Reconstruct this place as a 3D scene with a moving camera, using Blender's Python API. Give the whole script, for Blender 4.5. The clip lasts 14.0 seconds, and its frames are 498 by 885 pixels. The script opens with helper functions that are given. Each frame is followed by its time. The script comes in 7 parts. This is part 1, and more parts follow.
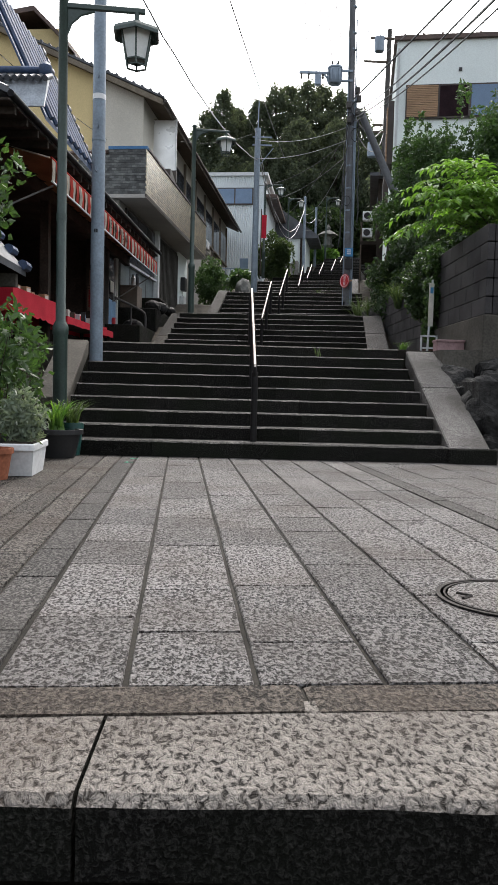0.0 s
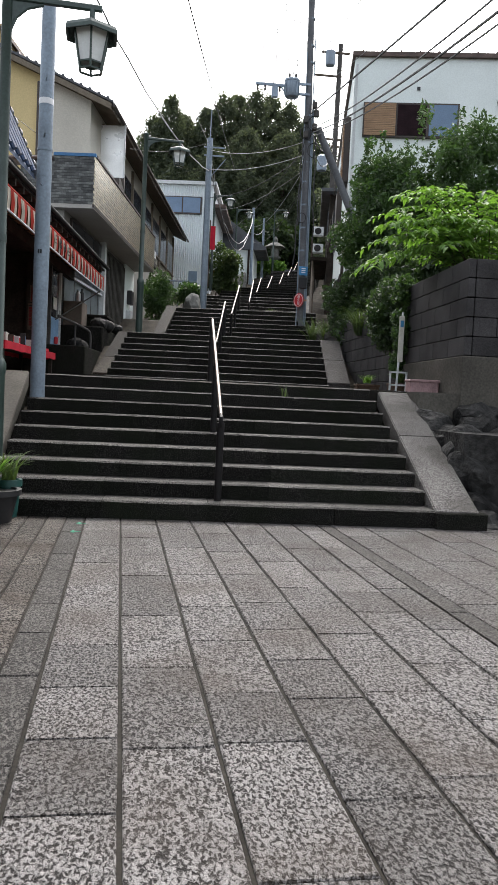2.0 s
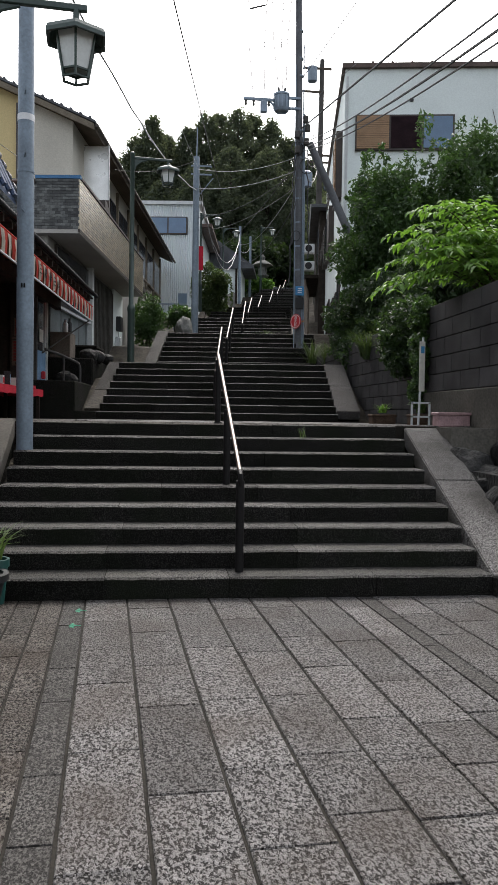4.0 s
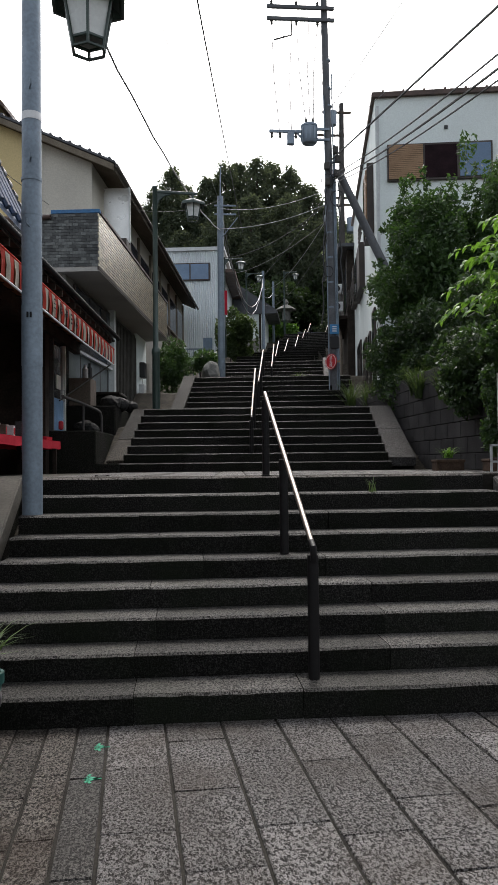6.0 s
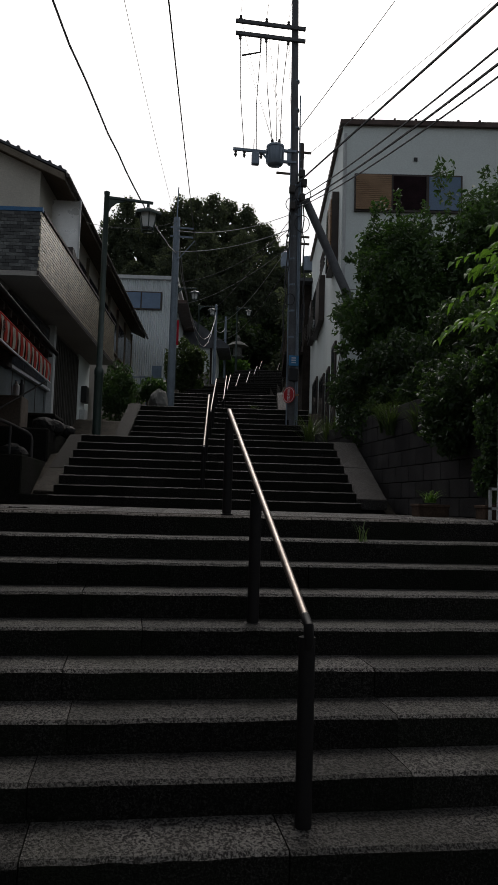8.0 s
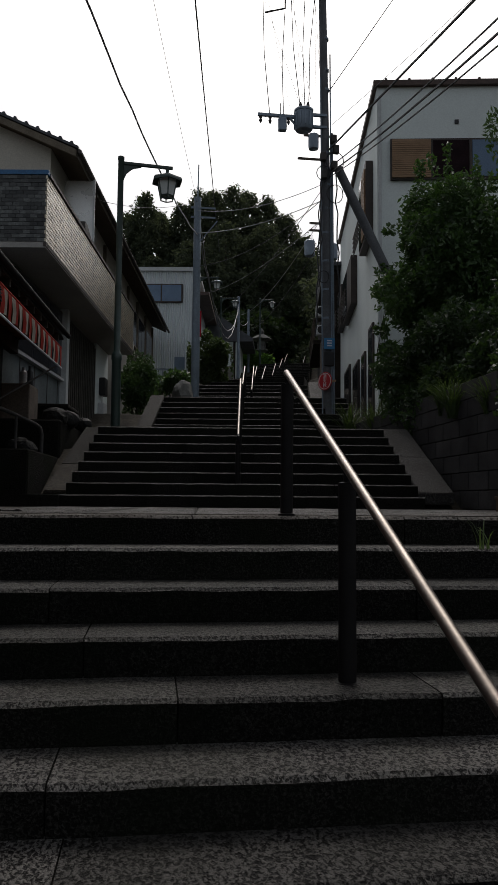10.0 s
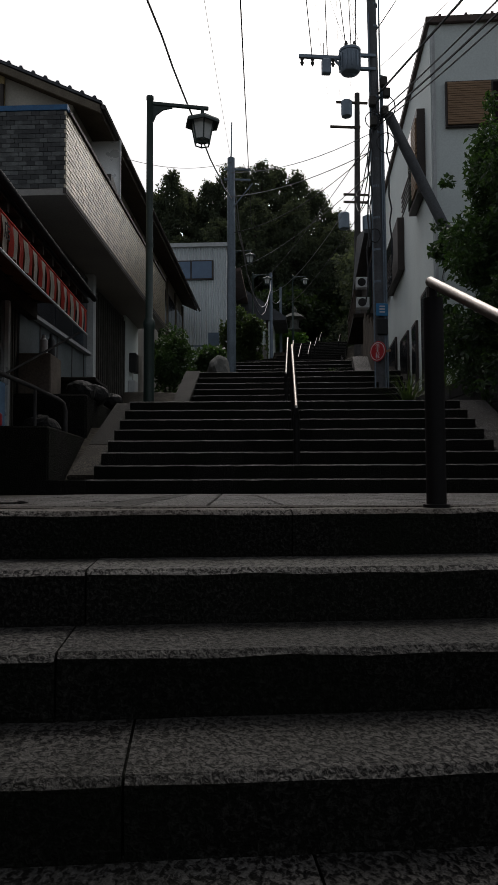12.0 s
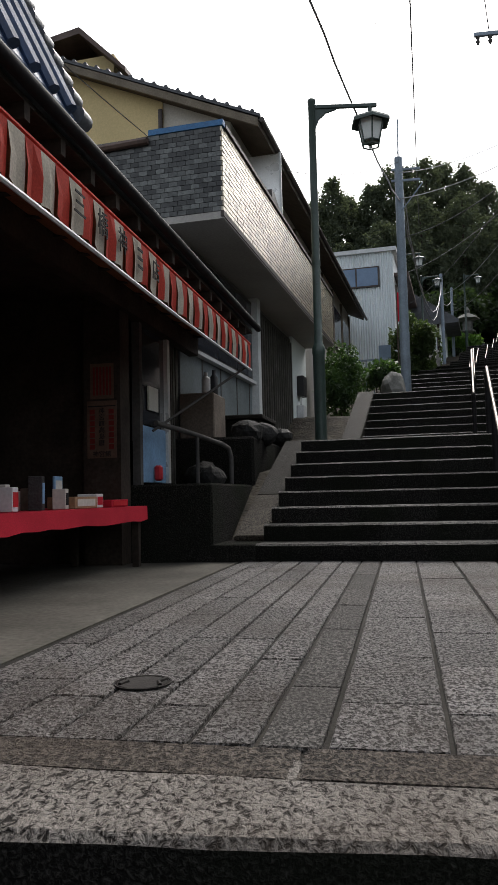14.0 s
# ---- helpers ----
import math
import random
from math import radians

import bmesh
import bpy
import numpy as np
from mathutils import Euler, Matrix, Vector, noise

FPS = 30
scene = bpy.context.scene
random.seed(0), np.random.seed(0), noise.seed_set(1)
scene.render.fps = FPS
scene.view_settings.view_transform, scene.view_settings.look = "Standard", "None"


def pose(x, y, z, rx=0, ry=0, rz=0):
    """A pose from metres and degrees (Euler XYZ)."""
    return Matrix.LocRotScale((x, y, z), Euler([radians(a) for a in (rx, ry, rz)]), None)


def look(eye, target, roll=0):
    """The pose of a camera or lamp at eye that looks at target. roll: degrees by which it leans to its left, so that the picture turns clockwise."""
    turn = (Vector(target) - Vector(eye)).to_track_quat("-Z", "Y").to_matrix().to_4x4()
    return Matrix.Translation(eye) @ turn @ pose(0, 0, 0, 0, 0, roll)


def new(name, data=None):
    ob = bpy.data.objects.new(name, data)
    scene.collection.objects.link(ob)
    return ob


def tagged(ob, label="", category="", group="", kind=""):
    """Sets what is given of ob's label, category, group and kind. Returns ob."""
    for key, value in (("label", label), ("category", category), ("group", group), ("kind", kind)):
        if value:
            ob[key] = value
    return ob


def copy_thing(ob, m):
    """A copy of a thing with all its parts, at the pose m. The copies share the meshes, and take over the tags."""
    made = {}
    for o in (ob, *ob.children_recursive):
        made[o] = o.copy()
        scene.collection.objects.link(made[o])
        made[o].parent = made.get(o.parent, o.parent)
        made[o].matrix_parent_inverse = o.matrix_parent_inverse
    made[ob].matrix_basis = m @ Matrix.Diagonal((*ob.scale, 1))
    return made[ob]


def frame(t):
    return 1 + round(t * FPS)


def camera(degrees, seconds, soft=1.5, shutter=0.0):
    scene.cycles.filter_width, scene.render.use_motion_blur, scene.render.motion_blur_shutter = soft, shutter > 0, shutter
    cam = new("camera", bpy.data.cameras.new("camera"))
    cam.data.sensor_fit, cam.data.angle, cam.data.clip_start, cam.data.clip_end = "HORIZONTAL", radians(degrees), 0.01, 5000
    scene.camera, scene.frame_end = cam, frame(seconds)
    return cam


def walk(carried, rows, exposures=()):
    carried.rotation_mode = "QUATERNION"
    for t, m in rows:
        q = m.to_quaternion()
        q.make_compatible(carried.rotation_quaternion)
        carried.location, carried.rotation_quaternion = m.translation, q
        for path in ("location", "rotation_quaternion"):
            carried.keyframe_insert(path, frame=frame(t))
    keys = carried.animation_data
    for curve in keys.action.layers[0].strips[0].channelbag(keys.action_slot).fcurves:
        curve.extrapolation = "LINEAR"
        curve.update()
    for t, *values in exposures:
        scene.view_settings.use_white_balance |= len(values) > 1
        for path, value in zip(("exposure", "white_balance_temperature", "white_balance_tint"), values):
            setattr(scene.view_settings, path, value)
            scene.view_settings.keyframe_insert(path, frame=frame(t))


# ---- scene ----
cam = camera(36.1, 14.0)
PATH = [
    (0, (-0.23, -0.045, 0.742), (-0.187, 1.95, 0.611), 1.5),
    (0.5, (-0.279, 0.043, 0.84), (-0.241, 2.037, 0.689), 1.4),
    (1, (-0.403, 0.486, 0.956), (-0.335, 2.477, 0.778), 1.9),
    (1.5, (-0.472, 0.751, 1.071), (-0.355, 2.743, 0.937), 2.2),
    (2, (-0.471, 1.013, 1.205), (-0.272, 3.001, 1.096), 2.7),
    (2.5, (-0.498, 1.252, 1.269), (-0.257, 3.235, 1.165), 2.3),
    (3, (-0.544, 1.524, 1.377), (-0.318, 3.508, 1.261), 2.1),
    (3.2, (-0.579, 1.635, 1.414), (-0.345, 3.619, 1.304), 2.2),
    (5.3, (-0.772, 3.188, 1.592), (-0.586, 5.18, 1.591), -1.7),
    (5.5, (-0.796, 3.366, 1.595), (-0.623, 5.358, 1.601), -1.4),
    (6, (-0.805, 3.803, 1.556), (-0.64, 5.795, 1.614), -0.6),
    (6.5, (-0.819, 4.229, 1.507), (-0.653, 6.22, 1.614), 0.5),
    (7, (-0.814, 4.632, 1.544), (-0.603, 6.615, 1.706), 1.5),
    (7.2, (-0.783, 4.796, 1.544), (-0.533, 6.773, 1.719), 1.7),
    (9.3, (-0.81, 6.482, 1.506), (-0.483, 8.451, 1.639), 1.7),
    (9.5, (-0.825, 6.659, 1.516), (-0.525, 8.632, 1.658), 1.5),
    (10, (-0.775, 7.111, 1.516), (-0.526, 9.089, 1.672), 0.5),
    (10.5, (-0.801, 7.505, 1.539), (-0.601, 9.489, 1.69), -0.3),
    (11, (-0.881, 7.962, 1.529), (-0.672, 9.944, 1.693), -0.4),
    (11.5, (-0.897, 8.412, 1.515), (-0.697, 10.397, 1.661), -0.3),
    (12, (-0.924, 8.779, 1.519), (-0.75, 10.768, 1.634), -0.2),
    (12.5, (-0.94, 9.136, 1.681), (-0.767, 11.127, 1.771), -0.0),
    (13, (-0.979, 9.421, 1.772), (-0.871, 11.417, 1.835), -0.6),
    (13.5, (-0.991, 9.685, 1.899), (-0.992, 11.683, 1.989), -0.9),
    (14, (-1.046, 9.979, 2.05), (-1.308, 11.957, 2.187), -1.3),
]
walk(cam, [(t, look(e, g, r)) for t, e, g, r in PATH],
     [(0, 0.84), (0.5, 0.72), (1.0, 1.0), (1.5, 1.05), (2.0, 0.98), (2.5, 0.75), (3, 0.75), (5.5, 0.35), (6.5, 0.42), (7.0, -0.4), (9.5, -1.36), (10.5, -1.05), (11.0, -1.38), (11.5, -1.32), (12.0, -1.22), (12.5, -0.6), (13.0, 0.02), (14.0, 0.24)])

# ---- world, sun ----
world = bpy.data.worlds.new("world")
scene.world = world
world.use_nodes = True
wn, wl = world.node_tree.nodes, world.node_tree.links
sky = wn.new("ShaderNodeTexSky")
sky.sky_type = "NISHITA"
sky.sun_disc = False
sky.sun_elevation = radians(52)
sky.sun_rotation = radians(12)
sky.altitude = 0
sky.air_density = 1.0
sky.dust_density = 5.0
sky.ozone_density = 0.6
wn["Background"].inputs["Strength"].default_value = 0.25
haze = wn.new("ShaderNodeHueSaturation")
haze.inputs["Saturation"].default_value = 0.35
wl.new(sky.outputs["Color"], haze.inputs["Color"])
wl.new(haze.outputs["Color"], wn["Background"].inputs["Color"])
sun_data = bpy.data.lights.new("sun", "SUN")
sun_data.energy = 1.1
sun_data.angle = radians(25)
sun_data.color = (1.0, 0.98, 0.96)
sun = new("sun", sun_data)
sun.matrix_world = look((6, 40, 40), (6 - math.sin(radians(12)), 40 - math.cos(radians(12)), 40 - math.tan(radians(52))))

# ---- small tools ----
def grid_frame(ox, oy, ang, oz=0.0):
    """A pose whose local y runs ang degrees clockwise of world y."""
    return pose(ox, oy, oz, 0, 0, -ang)


def add_box(bm, x0, y0, z0, x1, y1, z1, m=None, bevel=0.0):
    c = [(x0, y0, z0), (x1, y0, z0), (x1, y1, z0), (x0, y1, z0), (x0, y0, z1), (x1, y0, z1), (x1, y1, z1), (x0, y1, z1)]
    v = [bm.verts.new(m @ Vector(p) if m else p) for p in c]
    fs = [bm.faces.new([v[i] for i in q]) for q in ((3, 2, 1, 0), (4, 5, 6, 7), (0, 1, 5, 4), (1, 2, 6, 5), (2, 3, 7, 6), (3, 0, 4, 7))]
    if bevel:
        es = list({e for f in fs for e in f.edges})
        bmesh.ops.bevel(bm, geom=es, offset=bevel, segments=1, affect="EDGES", profile=0.5)
    return v


def add_prism(bm, pts, x0, x1, m=None):
    """A profile of (y, z) points pushed from x0 to x1."""
    a = [bm.verts.new(m @ Vector((x0, y, z)) if m else (x0, y, z)) for y, z in pts]
    b = [bm.verts.new(m @ Vector((x1, y, z)) if m else (x1, y, z)) for y, z in pts]
    n = len(pts)
    bm.faces.new(a[::-1])
    bm.faces.new(b)
    for i in range(n):
        bm.faces.new((a[i], a[(i + 1) % n], b[(i + 1) % n], b[i]))


def add_plan(bm, pts, z0, z1, m=None):
    """A plan of (x, y) points pushed from z0 to z1."""
    a = [bm.verts.new(m @ Vector((x, y, z0)) if m else (x, y, z0)) for x, y in pts]
    b = [bm.verts.new(m @ Vector((x, y, z1)) if m else (x, y, z1)) for x, y in pts]
    n = len(pts)
    bm.faces.new(a[::-1])
    bm.faces.new(b)
    for i in range(n):
        bm.faces.new((a[i], a[(i + 1) % n], b[(i + 1) % n], b[i]))


def add_tube(bm, pts, r, seg=8, cap=True):
    """A round tube along points; r is one radius or one per point."""
    pts = [Vector(p) for p in pts]
    rs = r if isinstance(r, (list, tuple)) else [r] * len(pts)
    rings = []
    side = None
    for i, p in enumerate(pts):
        d = (pts[min(i + 1, len(pts) - 1)] - pts[max(i - 1, 0)]).normalized()
        if side is None:
            side = d.orthogonal().normalized()
        side = (side - d * side.dot(d)).normalized()
        up = d.cross(side)
        rings.append([bm.verts.new(p + (side * math.cos(a) + up * math.sin(a)) * rs[i]) for a in [2 * math.pi * k / seg for k in range(seg)]])
    for a, b in zip(rings, rings[1:]):
        for k in range(seg):
            bm.faces.new((a[k], a[(k + 1) % seg], b[(k + 1) % seg], b[k]))
    if cap:
        bm.faces.new(rings[0][::-1])
        bm.faces.new(rings[-1])


def add_lathe(bm, prof, seg=16, at=(0, 0, 0), turn=0.0):
    """A (radius, height) profile turned round the upright axis."""
    rings = []
    for r, z in prof:
        rings.append([bm.verts.new((at[0] + r * math.cos(turn + 2 * math.pi * k / seg), at[1] + r * math.sin(turn + 2 * math.pi * k / seg), at[2] + z)) for k in range(seg)])
    for a, b in zip(rings, rings[1:]):
        for k in range(seg):
            bm.faces.new((a[k], a[(k + 1) % seg], b[(k + 1) % seg], b[k]))
    bm.faces.new(rings[0][::-1])
    bm.faces.new(rings[-1])


def mesh_of(name, bm, material, smooth=False):
    bmesh.ops.recalc_face_normals(bm, faces=bm.faces)
    me = bpy.data.meshes.new(name)
    bm.to_mesh(me)
    bm.free()
    if smooth:
        me.shade_smooth()
        me.set_sharp_from_angle(angle=radians(40))
    me.materials.append(material)
    return me


def part(name, bm, material, parent=None, label="", smooth=False):
    ob = new(name, mesh_of(name, bm, material, smooth))
    ob.parent = parent
    if label:
        ob["label"] = label
    return ob


def thing(name, label, category, group="", kind="", at=None):
    ob = new(name)
    ob.empty_display_size = 0.1
    if at is not None:
        ob.matrix_world = at
    return tagged(ob, label, category, group, kind)


def box_part(name, material, parent, x0, y0, z0, x1, y1, z1, bevel=0.0, label="", m=None):
    bm = bmesh.new()
    add_box(bm, x0, y0, z0, x1, y1, z1, m, bevel)
    return part(name, bm, material, parent, label)

# ---- materials ----
def mat(name, col, rough=0.8, metal=0.0, var=0.25, scale=3.0, fine=40.0, bump=0.15, col2=None, island=0.0, rand=0.0, dist=0.01, spec=0.5):
    """A worn surface: base colour, a large stain noise, a fine grain and relief."""
    m = bpy.data.materials.new(name)
    m.use_nodes = True
    nt = m.node_tree
    N, L = nt.nodes, nt.links
    b = N["Principled BSDF"]
    b.inputs["Roughness"].default_value = rough
    b.inputs["Metallic"].default_value = metal
    b.inputs["Specular IOR Level"].default_value = spec if rough < 0.7 else spec * 0.35
    co = N.new("ShaderNodeTexCoord")
    geo = N.new("ShaderNodeNewGeometry")
    n1 = N.new("ShaderNodeTexNoise")
    n1.inputs["Scale"].default_value = scale
    n1.inputs["Detail"].default_value = 6
    n2 = N.new("ShaderNodeTexNoise")
    n2.inputs["Scale"].default_value = fine
    n2.inputs["Detail"].default_value = 4
    L.new(geo.outputs["Position"], n1.inputs["Vector"])
    L.new(geo.outputs["Position"], n2.inputs["Vector"])
    r1 = N.new("ShaderNodeMapRange")
    r1.inputs["From Min"].default_value, r1.inputs["From Max"].default_value = 0.32, 0.68
    L.new(n1.outputs["Fac"], r1.inputs["Value"])
    mix = N.new("ShaderNodeMix")
    mix.data_type = "RGBA"
    mix.inputs["A"].default_value = (*col, 1)
    c2 = col2 or tuple(c * (1 - var * 1.6) for c in col)
    mix.inputs["B"].default_value = (*c2, 1)
    L.new(r1.outputs["Result"], mix.inputs["Factor"])
    hsv = N.new("ShaderNodeHueSaturation")
    L.new(mix.outputs["Result"], hsv.inputs["Color"])
    r2 = N.new("ShaderNodeMapRange")
    r2.inputs["From Min"].default_value, r2.inputs["From Max"].default_value = 0.3, 0.7
    r2.inputs["To Min"].default_value, r2.inputs["To Max"].default_value = 1 - var, 1 + var
    L.new(n2.outputs["Fac"], r2.inputs["Value"])
    val = r2.outputs["Result"]
    if island or rand:
        src = geo.outputs["Random Per Island"] if island else N.new("ShaderNodeObjectInfo").outputs["Random"]
        r3 = N.new("ShaderNodeMapRange")
        k = island or rand
        r3.inputs["To Min"].default_value, r3.inputs["To Max"].default_value = 1 - k, 1 + k
        L.new(src, r3.inputs["Value"])
        mu = N.new("ShaderNodeMath")
        mu.operation = "MULTIPLY"
        L.new(val, mu.inputs[0])
        L.new(r3.outputs["Result"], mu.inputs[1])
        val = mu.outputs["Value"]
    L.new(val, hsv.inputs["Value"])
    L.new(hsv.outputs["Color"], b.inputs["Base Color"])
    rr = N.new("ShaderNodeMapRange")
    rr.inputs["To Min"].default_value, rr.inputs["To Max"].default_value = max(0, rough - 0.12), min(1, rough + 0.12)
    L.new(n1.outputs["Fac"], rr.inputs["Value"])
    L.new(rr.outputs["Result"], b.inputs["Roughness"])
    if bump:
        bp = N.new("ShaderNodeBump")
        bp.inputs["Strength"].default_value = bump
        bp.inputs["Distance"].default_value = dist
        L.new(n2.outputs["Fac"], bp.inputs["Height"])
        L.new(bp.outputs["Normal"], b.inputs["Normal"])
    return m


M = {}
M["joint"] = mat("joint_mortar", (0.022, 0.019, 0.015), 0.9, var=0.3, fine=60)
M["concrete"] = mat("old_concrete", (0.09, 0.083, 0.07), 0.85, var=0.25, scale=1.5, fine=35, bump=0.25)
M["block"] = mat("dark_concrete_block", (0.055, 0.052, 0.052), 0.85, var=0.3, scale=2, fine=60, bump=0.4, rand=0.2)
M["earth"] = mat("damp_earth", (0.045, 0.038, 0.027), 0.95, var=0.4, fine=20, bump=0.6, dist=0.05)
M["white_wall"] = mat("white_render", (0.8, 0.86, 0.84), 0.8, var=0.06, scale=0.6, fine=25, bump=0.1)
M["cream_wall"] = mat("cream_render", (0.66, 0.53, 0.28), 0.85, var=0.08, scale=0.5, fine=25, bump=0.1)
M["grey_wall"] = mat("grey_render", (0.27, 0.26, 0.24), 0.85, var=0.12, scale=0.8, fine=30, bump=0.15)
M["tile_panel"] = mat("glazed_balcony_tile", (0.62, 0.53, 0.38), 0.34, metal=0.85, var=0.15, scale=3, fine=30, bump=0.02, rand=0.15, island=0.25)
M["dark_wood"] = mat("dark_weathered_wood", (0.042, 0.032, 0.025), 0.75, var=0.3, scale=3, fine=30, bump=0.2)
M["roof_tile"] = mat("dark_roof_tile", (0.07, 0.075, 0.085), 0.45, var=0.25, scale=3, fine=30, bump=0.15)
M["corrugated"] = mat("white_corrugated_steel", (0.72, 0.77, 0.78), 0.5, var=0.08, scale=0.7, fine=15, bump=0.05)
M["pole"] = mat("grey_blue_steel_pole", (0.2, 0.25, 0.3), 0.5, var=0.15, scale=3, fine=30, bump=0.06, metal=0.2)
M["green_pole"] = mat("green_painted_steel", (0.035, 0.06, 0.05), 0.4, var=0.2, scale=4, fine=40, bump=0.05)
M["conc_pole"] = mat("grey_concrete_pole", (0.09, 0.085, 0.08), 0.8, var=0.2, scale=2, fine=30, bump=0.15)
M["util_pole"] = mat("blue_grey_utility_pole", (0.115, 0.12, 0.13), 0.65, var=0.2, scale=2, fine=30, bump=0.1)
M["rail"] = mat("steel_rail", (0.21, 0.175, 0.15), 0.36, metal=0.85, var=0.12, scale=8, fine=60, bump=0.03)
M["black_iron"] = mat("black_painted_gutter", (0.012, 0.012, 0.013), 0.75, var=0.2, scale=6, fine=40, bump=0.05)
M["rail_post"] = mat("dark_brown_rail_post", (0.008, 0.007, 0.007), 0.6, spec=0.2, var=0.2, scale=6, fine=50, bump=0.05)


def chiselled(name, pale, dark, pit=34.0, rough=0.75, rand=0.14, lo=0.44, hi=0.6, stain=(0.2, 0.17, 0.13), stain_k=0.45, depth=0.012, gloss=0.12):
    """Pick-dressed granite: pale ridges, dark pits, broad stains."""
    m = bpy.data.materials.new(name)
    m.use_nodes = True
    N, L = m.node_tree.nodes, m.node_tree.links
    b = N["Principled BSDF"]
    b.inputs["Roughness"].default_value = rough
    b.inputs["Specular IOR Level"].default_value = gloss
    geo = N.new("ShaderNodeNewGeometry")
    info = N.new("ShaderNodeObjectInfo")
    off = N.new("ShaderNodeVectorMath")
    off.operation = "MULTIPLY_ADD"
    off.inputs[1].default_value = (1.0, 0.62, 1.0)
    L.new(geo.outputs["Position"], off.inputs[0])
    sc = N.new("ShaderNodeVectorMath")
    sc.operation = "SCALE"
    sc.inputs[0].default_value = (7.0, 11.0, 3.0)
    L.new(info.outputs["Random"], sc.inputs["Scale"])
    L.new(sc.outputs["Vector"], off.inputs[2])
    n = N.new("ShaderNodeTexNoise")
    n.inputs["Scale"].default_value = pit
    n.inputs["Detail"].default_value = 3.5
    n.inputs["Roughness"].default_value = 0.6
    n.inputs["Distortion"].default_value = 0.6
    L.new(off.outputs["Vector"], n.inputs["Vector"])
    r = N.new("ShaderNodeMapRange")
    r.inputs["From Min"].default_value, r.inputs["From Max"].default_value = lo, hi
    L.new(n.outputs["Fac"], r.inputs["Value"])
    mix = N.new("ShaderNodeMix")
    mix.data_type = "RGBA"
    mix.inputs["A"].default_value = (*dark, 1)
    mix.inputs["B"].default_value = (*pale, 1)
    L.new(r.outputs["Result"], mix.inputs["Factor"])
    big = N.new("ShaderNodeTexNoise")
    big.inputs["Scale"].default_value = 1.6
    big.inputs["Detail"].default_value = 5
    L.new(geo.outputs["Position"], big.inputs["Vector"])
    rb = N.new("ShaderNodeMapRange")
    rb.inputs["From Min"].default_value, rb.inputs["From Max"].default_value = 0.42, 0.72
    rb.inputs["To Max"].default_value = stain_k
    L.new(big.outputs["Fac"], rb.inputs["Value"])
    mix2 = N.new("ShaderNodeMix")
    mix2.data_type = "RGBA"
    mix2.inputs["B"].default_value = (*stain, 1)
    L.new(mix.outputs["Result"], mix2.inputs["A"])
    L.new(rb.outputs["Result"], mix2.inputs["Factor"])
    grain = N.new("ShaderNodeTexNoise")
    grain.inputs["Scale"].default_value = 260
    L.new(geo.outputs["Position"], grain.inputs["Vector"])
    rg = N.new("ShaderNodeMapRange")
    rg.inputs["From Min"].default_value, rg.inputs["From Max"].default_value = 0.3, 0.7
    rg.inputs["To Min"].default_value, rg.inputs["To Max"].default_value = 0.75, 1.25
    L.new(grain.outputs["Fac"], rg.inputs["Value"])
    ro = N.new("ShaderNodeMapRange")
    ro.inputs["To Min"].default_value, ro.inputs["To Max"].default_value = 1 - rand, 1 + rand
    L.new(info.outputs["Random"], ro.inputs["Value"])
    mu = N.new("ShaderNodeMath")
    mu.operation = "MULTIPLY"
    L.new(rg.outputs["Result"], mu.inputs[0])
    L.new(ro.outputs["Result"], mu.inputs[1])
    hsv = N.new("ShaderNodeHueSaturation")
    L.new(mix2.outputs["Result"], hsv.inputs["Color"])
    L.new(mu.outputs["Value"], hsv.inputs["Value"])
    L.new(hsv.outputs["Color"], b.inputs["Base Color"])
    bp = N.new("ShaderNodeBump")
    bp.inputs["Strength"].default_value = 0.9
    bp.inputs["Distance"].default_value = depth
    L.new(n.outputs["Fac"], bp.inputs["Height"])
    L.new(bp.outputs["Normal"], b.inputs["Normal"])
    return m


M["paver"] = chiselled("pick_dressed_granite_paver", (0.215, 0.204, 0.197), (0.012, 0.01, 0.009), pit=84, lo=0.43, hi=0.56, depth=0.05, rand=0.24, stain=(0.055, 0.043, 0.034), stain_k=0.65, rough=0.6, gloss=0.16)
M["brown_paver"] = chiselled("darker_brown_granite_paver", (0.15, 0.135, 0.12), (0.01, 0.008, 0.007), pit=80, lo=0.43, hi=0.57, depth=0.05, rand=0.24, stain=(0.036, 0.025, 0.018), stain_k=0.75, rough=0.65)
M["border"] = chiselled("brown_stained_border_granite", (0.105, 0.09, 0.076), (0.014, 0.012, 0.01), pit=78, lo=0.42, hi=0.6, rand=0.15, stain=(0.05, 0.038, 0.029), stain_k=0.7, depth=0.035)
M["carved"] = chiselled("grooved_dark_granite_paver", (0.1, 0.094, 0.088), (0.011, 0.01, 0.009), pit=95, lo=0.44, hi=0.6, stain=(0.03, 0.027, 0.024), stain_k=0.6)
M["nose"] = chiselled("worn_nosing_granite", (0.2, 0.183, 0.165), (0.014, 0.012, 0.01), pit=64, lo=0.38, hi=0.52, stain=(0.07, 0.055, 0.044), stain_k=0.75, depth=0.045)
M["tread"] = chiselled("worn_tread_granite", (0.128, 0.121, 0.112), (0.007, 0.006, 0.006), pit=84, lo=0.44, hi=0.56, stain=(0.035, 0.034, 0.027), stain_k=0.6, depth=0.035, rand=0.35, rough=0.55)
